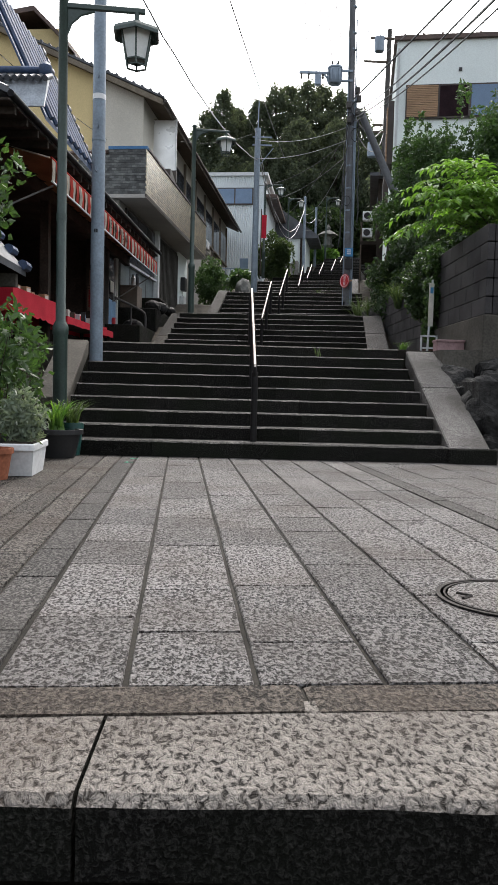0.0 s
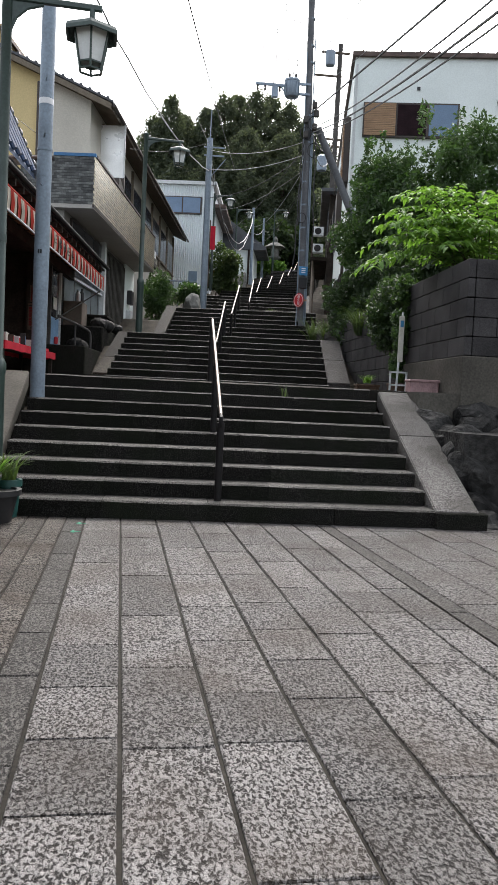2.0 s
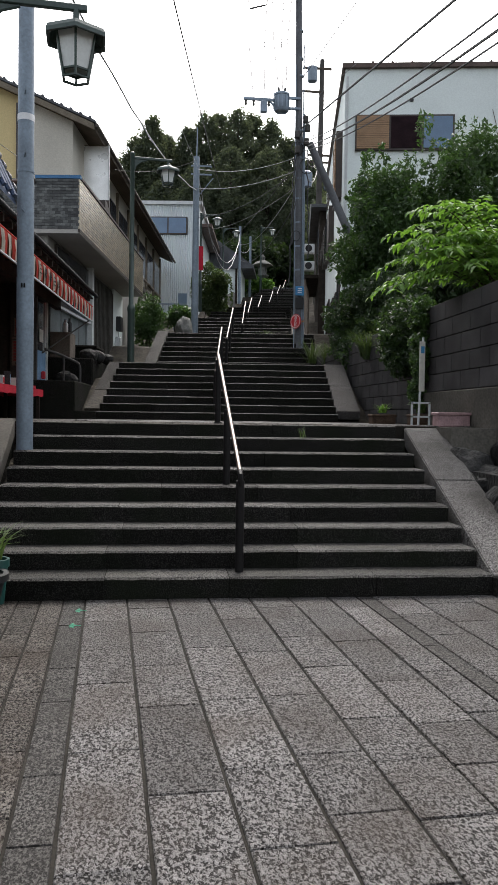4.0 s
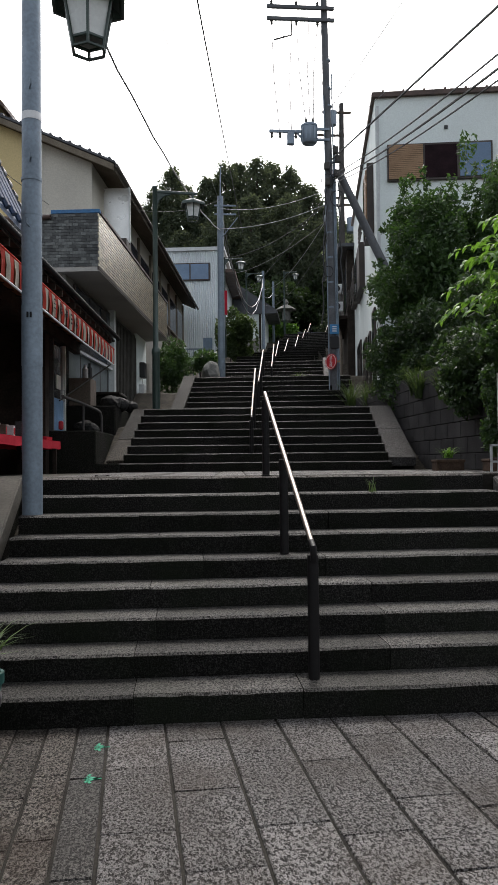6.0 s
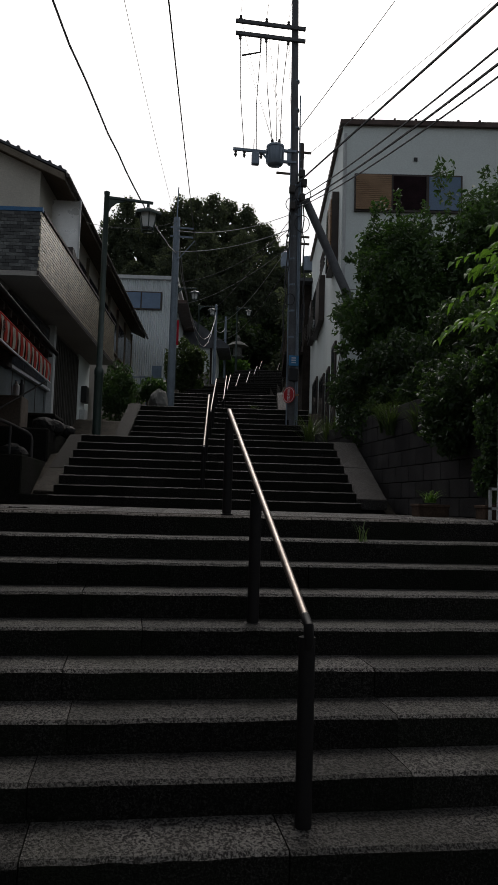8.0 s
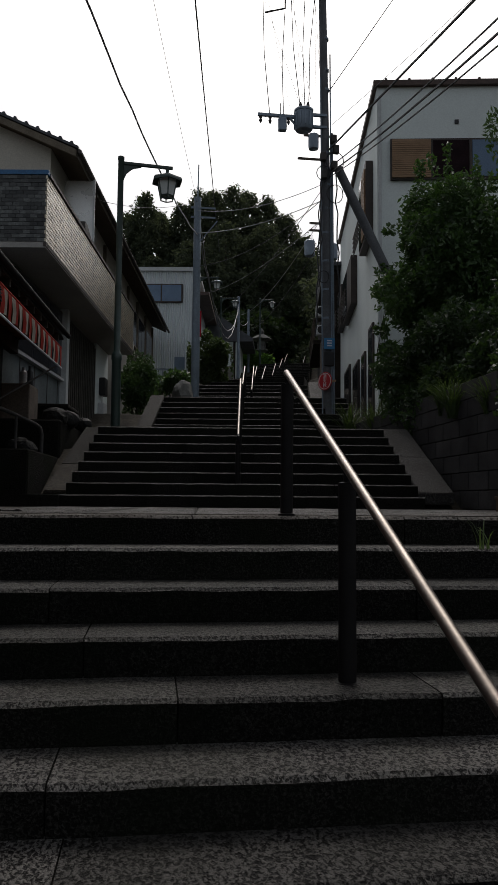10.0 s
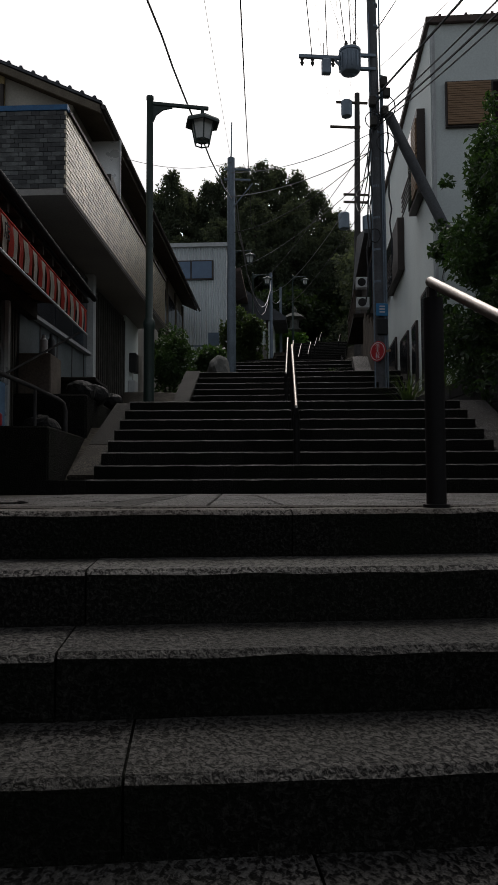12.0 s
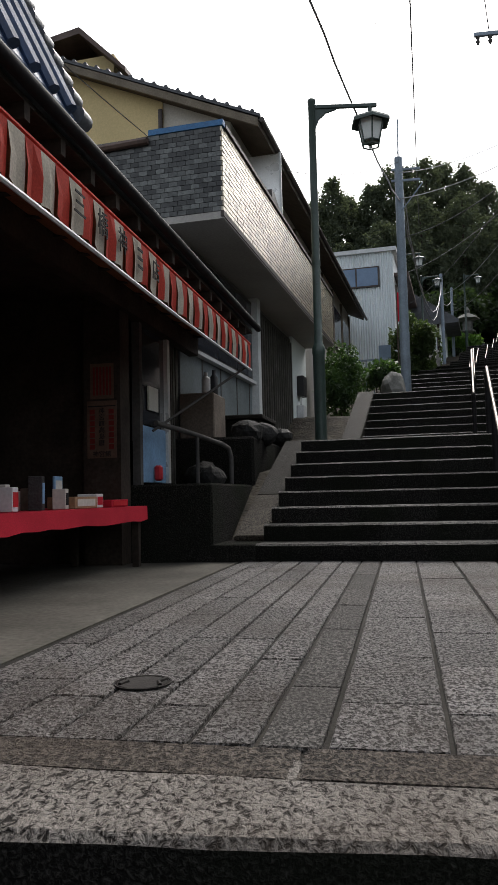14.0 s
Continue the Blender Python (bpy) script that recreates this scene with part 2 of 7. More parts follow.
# algae mottling; the base is also darkened for the shade on step faces
M["riser"] = chiselled("shaded_algae_riser_granite", (0.07, 0.066, 0.06), (0.011, 0.0105, 0.0095), pit=92, lo=0.46, hi=0.78, stain=(0.013, 0.016, 0.01), stain_k=0.85, depth=0.03, rand=0.2, rough=0.95, gloss=0.03)
M["cheek"] = chiselled("sloping_cheek_granite", (0.21, 0.2, 0.19), (0.025, 0.022, 0.02), pit=80, lo=0.4, hi=0.6, stain=(0.04, 0.036, 0.032), stain_k=0.9)
M["lamp_glass"] = mat("frosted_lantern_glass", (0.72, 0.74, 0.72), 0.3, var=0.05, bump=0, scale=6)
M["brown_roof"] = mat("brown_metal_fascia", (0.1, 0.06, 0.045), 0.55, var=0.25, scale=3, fine=25, bump=0.05)
M["blue_tile"] = mat("blue_glazed_roof_tile", (0.03, 0.058, 0.125), 0.55, var=0.25, scale=4, fine=30, bump=0.05, rand=0.15)
# pale colour stands in for the sky reflected on the glossy tiles
M["sheen_glaze"] = mat("sky_sheen_glazed_tile", (0.4, 0.44, 0.48), 0.3, var=0.2, scale=5, fine=30, bump=0.04)
M["wire"] = mat("black_cable", (0.02, 0.02, 0.022), 0.6, var=0.1, bump=0)
M["pale_wire"] = mat("grey_bundled_cable", (0.3, 0.3, 0.31), 0.5, var=0.2, bump=0)
M["red_cloth"] = mat("red_cotton_cloth", (0.5, 0.02, 0.04), 0.8, var=0.15, scale=3, fine=120, bump=0.1)
M["stripe_red"] = mat("faded_red_canvas", (0.58, 0.06, 0.04), 0.75, var=0.18, scale=3, fine=80, bump=0.08)
M["stripe_white"] = mat("dirty_white_canvas", (0.66, 0.6, 0.5), 0.8, var=0.18, scale=4, fine=80, bump=0.08)
M["canvas_under"] = mat("tan_canvas_lining", (0.42, 0.2, 0.1), 0.85, var=0.2, scale=3, fine=60, bump=0.05)
M["ink"] = mat("black_ink", (0.015, 0.015, 0.015), 0.8, var=0.1, bump=0)
M["glass"] = mat("dark_window_glass", (0.03, 0.035, 0.045), 0.06, var=0.1, scale=1, bump=0)
M["blue_glass"] = mat("blue_curtained_glass", (0.12, 0.2, 0.32), 0.1, var=0.12, scale=1.5, bump=0)
M["frame"] = mat("brown_window_frame", (0.05, 0.035, 0.028), 0.5, var=0.2, bump=0.03)
M["white_frame"] = mat("white_painted_frame", (0.6, 0.62, 0.62), 0.5, var=0.1, scale=4, bump=0.03)
M["shutter"] = mat("tan_roller_shutter", (0.36, 0.22, 0.12), 0.6, var=0.15, scale=3, bump=0.03)
M["blue_cap"] = mat("blue_metal_capping", (0.03, 0.16, 0.36), 0.4, var=0.2, scale=5, bump=0.03)
M["blue_board"] = mat("pale_blue_painted_board", (0.2, 0.36, 0.56), 0.55, var=0.15, scale=4, bump=0.03)
M["grey_tile"] = mat("mottled_grey_green_wall_tile", (0.085, 0.09, 0.085), 0.35, var=0.25, scale=14, fine=40, bump=0.05, island=0.8)
M["soffit"] = mat("pale_soffit_board", (0.42, 0.4, 0.37), 0.8, var=0.12, scale=1, bump=0.03)
M["metal_sheet"] = mat("silver_sheet_metal", (0.75, 0.75, 0.73), 0.3, metal=0.4, var=0.08, scale=2, bump=0.02)
M["door_wood"] = mat("grey_slatted_door_wood", (0.085, 0.08, 0.07), 0.7, var=0.25, scale=5, fine=40, bump=0.12, rand=0.2)
M["terracotta"] = mat("terracotta", (0.3, 0.11, 0.06), 0.8, var=0.2, scale=6, bump=0.06)
M["white_plastic"] = mat("white_plastic_planter", (0.65, 0.66, 0.66), 0.45, var=0.1, scale=8, bump=0.02)
M["pink_plastic"] = mat("faded_pink_plastic", (0.35, 0.22, 0.22), 0.6, var=0.2, scale=8, bump=0.02)
M["black_plastic"] = mat("black_plastic_pot", (0.015, 0.015, 0.016), 0.5, var=0.2, bump=0.02)
M["paper"] = mat("printed_paper", (0.6, 0.58, 0.52), 0.8, var=0.1, scale=5, bump=0)
M["red_paint"] = mat("red_sign_paint", (0.55, 0.02, 0.03), 0.45, var=0.1, bump=0)
M["dull_red"] = mat("faded_red_print", (0.16, 0.022, 0.018), 0.8, var=0.2, bump=0)
M["old_planter"] = mat("soiled_brown_planter", (0.1, 0.065, 0.045), 0.8, var=0.3, scale=8, bump=0.1)
M["white_paint"] = mat("white_sign_paint", (0.75, 0.75, 0.75), 0.5, var=0.06, bump=0)
M["green_paint"] = mat("green_spray_paint", (0.05, 0.3, 0.18), 0.7, var=0.3, scale=20, bump=0)
M["blue_plate"] = mat("blue_address_plate", (0.05, 0.25, 0.5), 0.4, var=0.1, bump=0)
M["transformer"] = mat("grey_blue_transformer_steel", (0.25, 0.31, 0.38), 0.45, var=0.15, metal=0.2, bump=0.03)
M["timber"] = mat("weathered_timber_pole", (0.12, 0.095, 0.075), 0.8, var=0.25, scale=3, fine=25, bump=0.2)
M["statue"] = mat("mossy_grey_stone", (0.2, 0.2, 0.185), 0.9, var=0.3, scale=5, fine=40, bump=0.3)
M["rock"] = mat("dark_wet_rock", (0.035, 0.034, 0.032), 0.7, var=0.45, scale=3, fine=16, bump=0.7, dist=0.04, rand=0.2)


def leaf_mat(name, col, col2, rough=0.5):
    m = mat(name, col, rough, var=0.2, scale=0.9, fine=6, bump=0, col2=col2, island=0.4)
    b = m.node_tree.nodes["Principled BSDF"]
    b.inputs["Transmission Weight"].default_value = 0.0
    b.inputs["Subsurface Weight"].default_value = 0.0
    tr = m.node_tree.nodes.new("ShaderNodeBsdfTranslucent")
    tr.inputs["Color"].default_value = (col[0] * 1.5, col[1] * 1.5, col[2], 1)
    ms = m.node_tree.nodes.new("ShaderNodeMixShader")
    ms.inputs["Fac"].default_value = 0.35
    out = m.node_tree.nodes["Material Output"]
    m.node_tree.links.new(b.outputs["BSDF"], ms.inputs[1])
    m.node_tree.links.new(tr.outputs["BSDF"], ms.inputs[2])
    m.node_tree.links.new(ms.outputs["Shader"], out.inputs["Surface"])
    return m


M["leaf"] = leaf_mat("shrub_leaf", (0.046, 0.094, 0.024), (0.02, 0.042, 0.013))
M["bright_leaf"] = leaf_mat("young_bright_leaf", (0.115, 0.23, 0.035), (0.05, 0.11, 0.02))
M["ivy"] = leaf_mat("ivy_leaf", (0.032, 0.062, 0.018), (0.015, 0.032, 0.01))
M["cedar"] = leaf_mat("cedar_foliage", (0.082, 0.1, 0.066), (0.05, 0.064, 0.042), 0.7)
M["wood_hill"] = leaf_mat("broadleaf_foliage", (0.034, 0.06, 0.018), (0.018, 0.032, 0.011), 0.6)
M["grass"] = leaf_mat("grass_blade", (0.06, 0.095, 0.028), (0.035, 0.06, 0.018))
M["grey_leaf"] = leaf_mat("silver_leaf", (0.16, 0.2, 0.15), (0.1, 0.13, 0.09))
M["bark"] = mat("dark_bark", (0.06, 0.045, 0.035), 0.9, var=0.3, scale=6, fine=30, bump=0.4)
M["eave_board"] = mat("tan_eave_board", (0.09, 0.068, 0.048), 0.7, var=0.15, scale=3, fine=30, bump=0.05)
tp = M["tile_panel"].node_tree.nodes["Principled BSDF"]
tp.inputs["Coat Weight"].default_value = 1.0
tp.inputs["Coat Roughness"].default_value = 0.32
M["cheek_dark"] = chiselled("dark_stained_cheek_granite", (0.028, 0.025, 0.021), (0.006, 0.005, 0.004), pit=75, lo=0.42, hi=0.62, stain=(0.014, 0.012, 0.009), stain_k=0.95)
M["cheek_foot"] = chiselled("paler_brown_cheek_foot", (0.075, 0.064, 0.05), (0.008, 0.007, 0.006), pit=70, lo=0.42, hi=0.6, stain=(0.02, 0.016, 0.011), stain_k=0.8)
M["cheek_speckled"] = chiselled("speckled_weathered_cheek", (0.15, 0.143, 0.138), (0.016, 0.014, 0.013), pit=80, lo=0.48, hi=0.62, stain=(0.03, 0.027, 0.024), stain_k=0.9)
M["old_poster"] = mat("dim_printed_poster_paper", (0.12, 0.075, 0.055), 0.8, var=0.15, scale=6, bump=0)
M["teal_plastic"] = mat("dark_teal_plastic", (0.015, 0.07, 0.06), 0.45, var=0.2, bump=0)


def thin_cloth(key, fac):
    """Lets daylight glow through a thin canvas."""
    nt = M[key].node_tree
    b = nt.nodes["Principled BSDF"]
    tr = nt.nodes.new("ShaderNodeBsdfTranslucent")
    nt.links.new(b.inputs["Base Color"].links[0].from_socket, tr.inputs["Color"])
    ms = nt.nodes.new("ShaderNodeMixShader")
    ms.inputs["Fac"].default_value = fac
    nt.links.new(b.outputs["BSDF"], ms.inputs[1])
    nt.links.new(tr.outputs["BSDF"], ms.inputs[2])
    nt.links.new(ms.outputs["Shader"], nt.nodes["Material Output"].inputs["Surface"])


for key in ("stripe_red", "stripe_white", "canvas_under"):
    thin_cloth(key, 0.5)
M["gate_grey"] = mat("blue_grey_painted_panel", (0.13, 0.19, 0.26), 0.5, var=0.15, bump=0.02)
M["gate_dim"] = mat("dull_blue_grey_sheet", (0.16, 0.19, 0.2), 0.5, var=0.2, scale=2, fine=30, bump=0.03)
M["stand"] = mat("brown_grey_concrete_stand", (0.17, 0.14, 0.115), 0.8, var=0.25, scale=3, fine=40, bump=0.2)
M["pale_wall"] = mat("off_white_render", (0.6, 0.57, 0.5), 0.85, var=0.1, scale=0.6, fine=25, bump=0.1)
M["verge"] = mat("grey_brown_verge_board", (0.2, 0.17, 0.13), 0.8, var=0.2, scale=3, fine=30, bump=0.1)
# flat dark maroon stands in for the unlit room behind the open window
M["dark_open"] = mat("dark_maroon_opening", (0.02, 0.008, 0.011), 0.8, var=0.3, scale=4, bump=0)

# ---- stairs: (x, y, heading, z below, steps, rise, run, left edge, right edge) ----
FLIGHTS = [
    (0.00, 8.473, 0.0, 0.00, 9, 0.160, 0.361, -2.27, 2.21),
    (0.33, 16.720, 6.0, 1.44, 8, 0.160, 0.378, -2.28, 2.35),
    (1.06, 23.300, 8.0, 2.72, 8, 0.172, 0.340, -1.95, 2.55),
    (2.18, 30.000, 9.0, 4.10, 8, 0.165, 0.320, -1.90, 1.80),
    (3.14, 37.000, 10.0, 5.42, 7, 0.165, 0.300, -1.90, 1.70),
    (4.36, 43.200, 12.0, 6.58, 7, 0.160, 0.300, -1.90, 1.70),
    (5.71, 48.600, 13.5, 7.70, 7, 0.160, 0.320, -1.90, 1.70),
    (6.74, 52.400, 14.0, 8.82, 7, 0.160, 0.360, -1.90, 1.70),
    (7.76, 56.600, 15.0, 9.94, 7, 0.160, 0.320, -1.90, 1.70),
]
LAND = "granite stair landing between two flights"
rng = random.Random(4)


def step_mesh(seed, length, depth, h):
    """One step stone: pale top with a chipped nosing, face coloured dark for shade and algae."""
    r = random.Random(seed)
    bm = bmesh.new()
    n = 9
    front_low, front_mid, nose, back = [], [], [], []
    for i in range(n + 1):
        x = length * i / n
        j = r.uniform(-0.004, 0.007)
        k = r.uniform(-0.004, 0.003)
        front_low.append(bm.verts.new((x, 0.004 + r.uniform(0, 0.004), 0)))
        front_mid.append(bm.verts.new((x, j, h - 0.016 + k)))
        nose.append(bm.verts.new((x, j + 0.016 + r.uniform(0, 0.008), h + k * 0.4)))
        back.append(bm.verts.new((x, depth, h + r.uniform(-0.002, 0.002))))
    for i in range(n):
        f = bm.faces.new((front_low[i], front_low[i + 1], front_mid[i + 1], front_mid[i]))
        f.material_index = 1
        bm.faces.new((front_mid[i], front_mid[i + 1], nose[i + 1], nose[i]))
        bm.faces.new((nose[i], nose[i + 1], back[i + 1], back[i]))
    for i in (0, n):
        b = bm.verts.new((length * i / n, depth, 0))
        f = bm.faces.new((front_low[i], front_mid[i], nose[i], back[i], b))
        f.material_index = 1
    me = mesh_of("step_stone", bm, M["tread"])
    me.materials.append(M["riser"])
    return me


def flight(i, pieces):
    x, y, a, z, n, rise, run, l, r = FLIGHTS[i]
    st = thing("stairs", "flight of weathered granite steps with mossy risers darkened for shade", "stairs", kind="structure", at=grid_frame(x, y, a, z))
    bm = bmesh.new()
    foot = 0.02 if i == 0 else 0.0
    step = rise - foot / (n - 1)
    tops = [rise + foot + k * step for k in range(n)]
    for k in range(n):
        add_box(bm, l + 0.01, k * run + 0.03, -0.5, r - 0.01, (k + 1) * run + 0.12, tops[k] - 0.012)
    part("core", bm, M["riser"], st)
    if pieces:
        for k in range(n):
            cuts = [l]
            while cuts[-1] < r - 0.9:
                cuts.append(cuts[-1] + rng.uniform(0.95, 1.75))
            cuts[-1] = r
            for c, d in zip(cuts, cuts[1:]):
                ob = new("step_stone", NOSES[rng.randrange(5)] if (i == 0 and k == n - 1) else STONES[rng.randrange(len(STONES))])
                ob.parent = st
                low = tops[k - 1] if k else 0.0
                deep = 0.42 if (i == 0 and k == n - 1) else run + 0.1
                ob.matrix_basis = Matrix.Translation((c + 0.003, k * run + rng.uniform(-0.006, 0.006), low)) @ Matrix.Rotation(rng.uniform(-0.002, 0.002), 4, "Z") @ Matrix.Diagonal((d - c - 0.006, deep / 0.46, (tops[k] - low) / 0.16, 1))
    else:
        bm = bmesh.new()
        for k in range(n):
            add_box(bm, l, k * run, (k + 1) * rise - 0.03, r, (k + 1) * run + 0.1, (k + 1) * rise)
        part("treads", bm, M["tread"], st)
    return st


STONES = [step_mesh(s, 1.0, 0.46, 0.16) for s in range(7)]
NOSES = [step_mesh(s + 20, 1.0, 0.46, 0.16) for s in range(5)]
for me in NOSES:
    me.materials[0] = M["nose"]
for i in range(len(FLIGHTS)):
    flight(i, i < 4)


def end_of(i):
    x, y, a, z, n, rise, run, l, r = FLIGHTS[i]
    m = grid_frame(x, y, a, 0)
    return m @ Vector((l, n * run - run + 0.3, 0)), m @ Vector((r, n * run - run + 0.3, 0)), z + n * rise


# landings of the upper flights, one slab each
for i in range(1, len(FLIGHTS)):
    p, q, z = end_of(i)
    if i + 1 < len(FLIGHTS):
        x, y, a, _, _, _, _, l, r = FLIGHTS[i + 1]
        m = grid_frame(x, y, a, 0)
        s, t = m @ Vector((r, 0.1, 0)), m @ Vector((l, 0.1, 0))
    else:
        s, t = Vector((12.0, 68, 0)), Vector((8.4, 69, 0))
    bm = bmesh.new()
    add_plan(bm, [(p.x, p.y), (q.x, q.y), (s.x, s.y), (t.x, t.y)], z - 0.5, z - 0.006)
    tagged(part("landing", bm, M["tread"]), LAND, "landing", kind="structure")

# steps that lead down behind the start
LOWER = thing("stairs", "lower granite steps below the paved landing", "stairs", kind="structure", at=pose(0, 1.305 - 6 * 0.361, -0.96))
bm = bmesh.new()
for k in range(5):
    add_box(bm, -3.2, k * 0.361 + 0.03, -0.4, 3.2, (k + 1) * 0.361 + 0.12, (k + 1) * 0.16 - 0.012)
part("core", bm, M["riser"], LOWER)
for k in range(5):
    cuts = [-3.2, -1.9 + 0.3 * (k % 3), -0.5 - 0.2 * (k % 2), 0.9 + 0.25 * (k % 3), 2.1, 3.2]
    for c, d in zip(cuts, cuts[1:]):
        ob = new("step_stone", STONES[(k * 2 + int(c * 3)) % 7])
        ob.parent = LOWER
        ob.matrix_basis = Matrix.Translation((c + 0.003, k * 0.361, k * 0.16)) @ Matrix.Diagonal((d - c - 0.006, 1, 1, 1))

# ---- paving ----
def slab_mesh(seed, bevel=0.006):
    """A unit paving slab, edges a little worn."""
    r = random.Random(seed)
    bm = bmesh.new()
    v = []
    for z, ins in ((-0.05, 0), (-bevel, 0), (0.0, 1)):
        ring = []
        for cx, cy in ((0, 0), (0.5, 0), (1, 0), (1, 0.5), (1, 1), (0.5, 1), (0, 1), (0, 0.5)):
            ox = (0.5 - cx) * 0.03 * ins + r.uniform(-0.005, 0.005)
            oy = (0.5 - cy) * 0.01 * ins + r.uniform(-0.003, 0.003)
            ring.append(bm.verts.new((cx + ox, cy + oy, z + (r.uniform(-0.0015, 0.0015) if ins else 0))))
        v.append(ring)
    for a, b in zip(v, v[1:]):
        for i in range(8):
            bm.faces.new((a[i], a[(i + 1) % 8], b[(i + 1) % 8], b[i]))
    bm.faces.new(v[-1])
    return bm


PAVERS = {k: [mesh_of("paver", slab_mesh(s), M[k]) for s in range(5)] for k in ("paver", "carved", "nose", "border", "brown_paver")}


def lay(parent, kind, x0, y0, x1, y1, gap=0.012, lift=0.0, cross=0.009):
    ob = new("paver", PAVERS[kind][rng.randrange(5)])
    ob.parent = parent
    ob.matrix_basis = Matrix.Translation((x0 + gap / 2, y0 + cross / 2, lift + rng.uniform(-0.0015, 0.0015))) @ Matrix.Diagonal((x1 - x0 - gap, y1 - y0 - cross, 1, 1))


def columns(parent, edges, y0, y1, dark=(), short=0.45, long=0.95, old=0):
    for i, (c, d) in enumerate(zip(edges, edges[1:])):
        y = y0 - rng.uniform(0, 0.0)
        first = True
        while y < y1 - 0.02:
            e = y + (rng.uniform(0.25, 0.6) if first else rng.uniform(short, long))
            first = False
            if y1 - e < 0.25:
                e = y1
            lay(parent, "carved" if i in dark else "brown_paver" if i < old else "paver", c, y, d, e, gap=0.016)
            y = e


# lower landing: bed, paving columns, border and nosing
floor_low = thing("floor", "lower landing paved with long pick-dressed granite slabs", "paving", kind="structure", at=grid_frame(-0.486, 1.83, -3.95, 0))
bm = bmesh.new()
add_box(bm, -3.95, -0.17, -0.3, 4.8, 7.3, -0.012)
part("joint_bed", bm, M["joint"], floor_low)
edges = [-3.9, -3.56, -3.22, -2.88, -2.54, -2.2, -1.86, -1.53, -1.2, -0.87, -0.69, -0.51, -0.335, 0.0, 0.337, 0.674, 1.01, 1.35, 1.685, 1.93, 2.07, 2.4, 2.88, 3.22, 3.56, 3.9, 4.25, 4.75]
# the leftmost columns take the darker brown slab
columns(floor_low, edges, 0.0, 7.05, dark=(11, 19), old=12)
for a, b in ((-3.9, -2.2), (-2.2, -0.9), (-0.9, 0.45), (0.45, 1.7), (1.7, 3.0), (3.0, 4.75)):
    lay(floor_low, "border", a, -0.17, b, 0.0)
for a, b in ((-3.9, -1.7), (-1.7, -0.1), (-0.1, 1.6), (1.6, 3.1), (3.1, 4.75)):
    ob = new("nosing_stone", NOSES[int((a + 4) * 2) % 5])
    ob.parent = LOWER
    ob.matrix_basis = Matrix.Translation((a - 0.4, 5 * 0.361 + 0.36, 0.796)) @ Matrix.Diagonal((b - a - 0.008, 1.0, 1, 1))

# upper landing
floor_up = thing("floor", "upper landing paved with granite slabs in lines", "paving", kind="structure", at=grid_frame(-0.829, 11.83, 3.7, 1.443))
bm = bmesh.new()
add_box(bm, -1.62, -0.2, -0.3, 4.6, 5.3, -0.014)
part("joint_bed", bm, M["joint"], floor_up)
edges = [-1.56, -1.39, -1.20, -1.01, -0.826, -0.64, -0.472, -0.30, 0.0, 0.311, 0.66, 0.98, 1.3, 1.62, 1.94, 2.26, 2.58, 2.9, 3.22, 3.54, 3.86, 4.2]
columns(floor_up, edges, 0.0, 5.05, dark=(6,), short=0.5, long=1.1)
for a, b in ((-1.6, -0.35), (-0.35, 1.1), (1.1, 2.3), (2.3, 3.4)):
    lay(floor_up, "border", a, -0.2, b, 0.0)
# concrete apron before the shop
bm = bmesh.new()
add_plan(bm, [(-2.44, 11.75), (-2.10, 17.0), (-7.0, 17.0), (-7.0, 11.75)], 0.9, 1.437)
tagged(part("apron", bm, M["concrete"]), "worn concrete apron before the shop", "pavement", kind="structure")
# cast covers
def cover(x, y, z, r, plate):
    t = thing("manhole_cover", "round dark cast-iron manhole cover set in the paving", "manhole cover", at=pose(x, y, z))
    bm = bmesh.new()
    add_lathe(bm, [(r, 0.0), (r, 0.004), (r * 0.94, 0.004), (r * 0.94, 0.0)], 28)
    part("rim", bm, M["iron"], t)
    bm = bmesh.new()
    add_lathe(bm, [(r * 0.84, 0.0), (r * 0.84, 0.003)], 28)
    part("plate", bm, M[plate], t)
    bm = bmesh.new()
    add_lathe(bm, [(r * 0.9, 0.0), (r * 0.9, 0.004), (r * 0.87, 0.004), (r * 0.87, 0.0)], 28)
    part("inner_ring", bm, M["iron"], t)
    for s in (-1, 1):
        bm = bmesh.new()
        add_tube(bm, [(s * r * 0.7, -0.04, 0.003), (s * r * 0.55, 0.0, 0.004), (s * r * 0.7, 0.04, 0.003)], 0.008, 6)
        part("lifting_eye", bm, M["iron"], t)


M["iron"] = mat("rusty_cast_iron", (0.022, 0.019, 0.017), 0.75, var=0.3, scale=10, fine=90, bump=0.2, metal=0.3)
cover(0.82, 2.73, 0.005, 0.275, "paver")
cover(-1.74, 12.45, 1.446, 0.095, "iron")

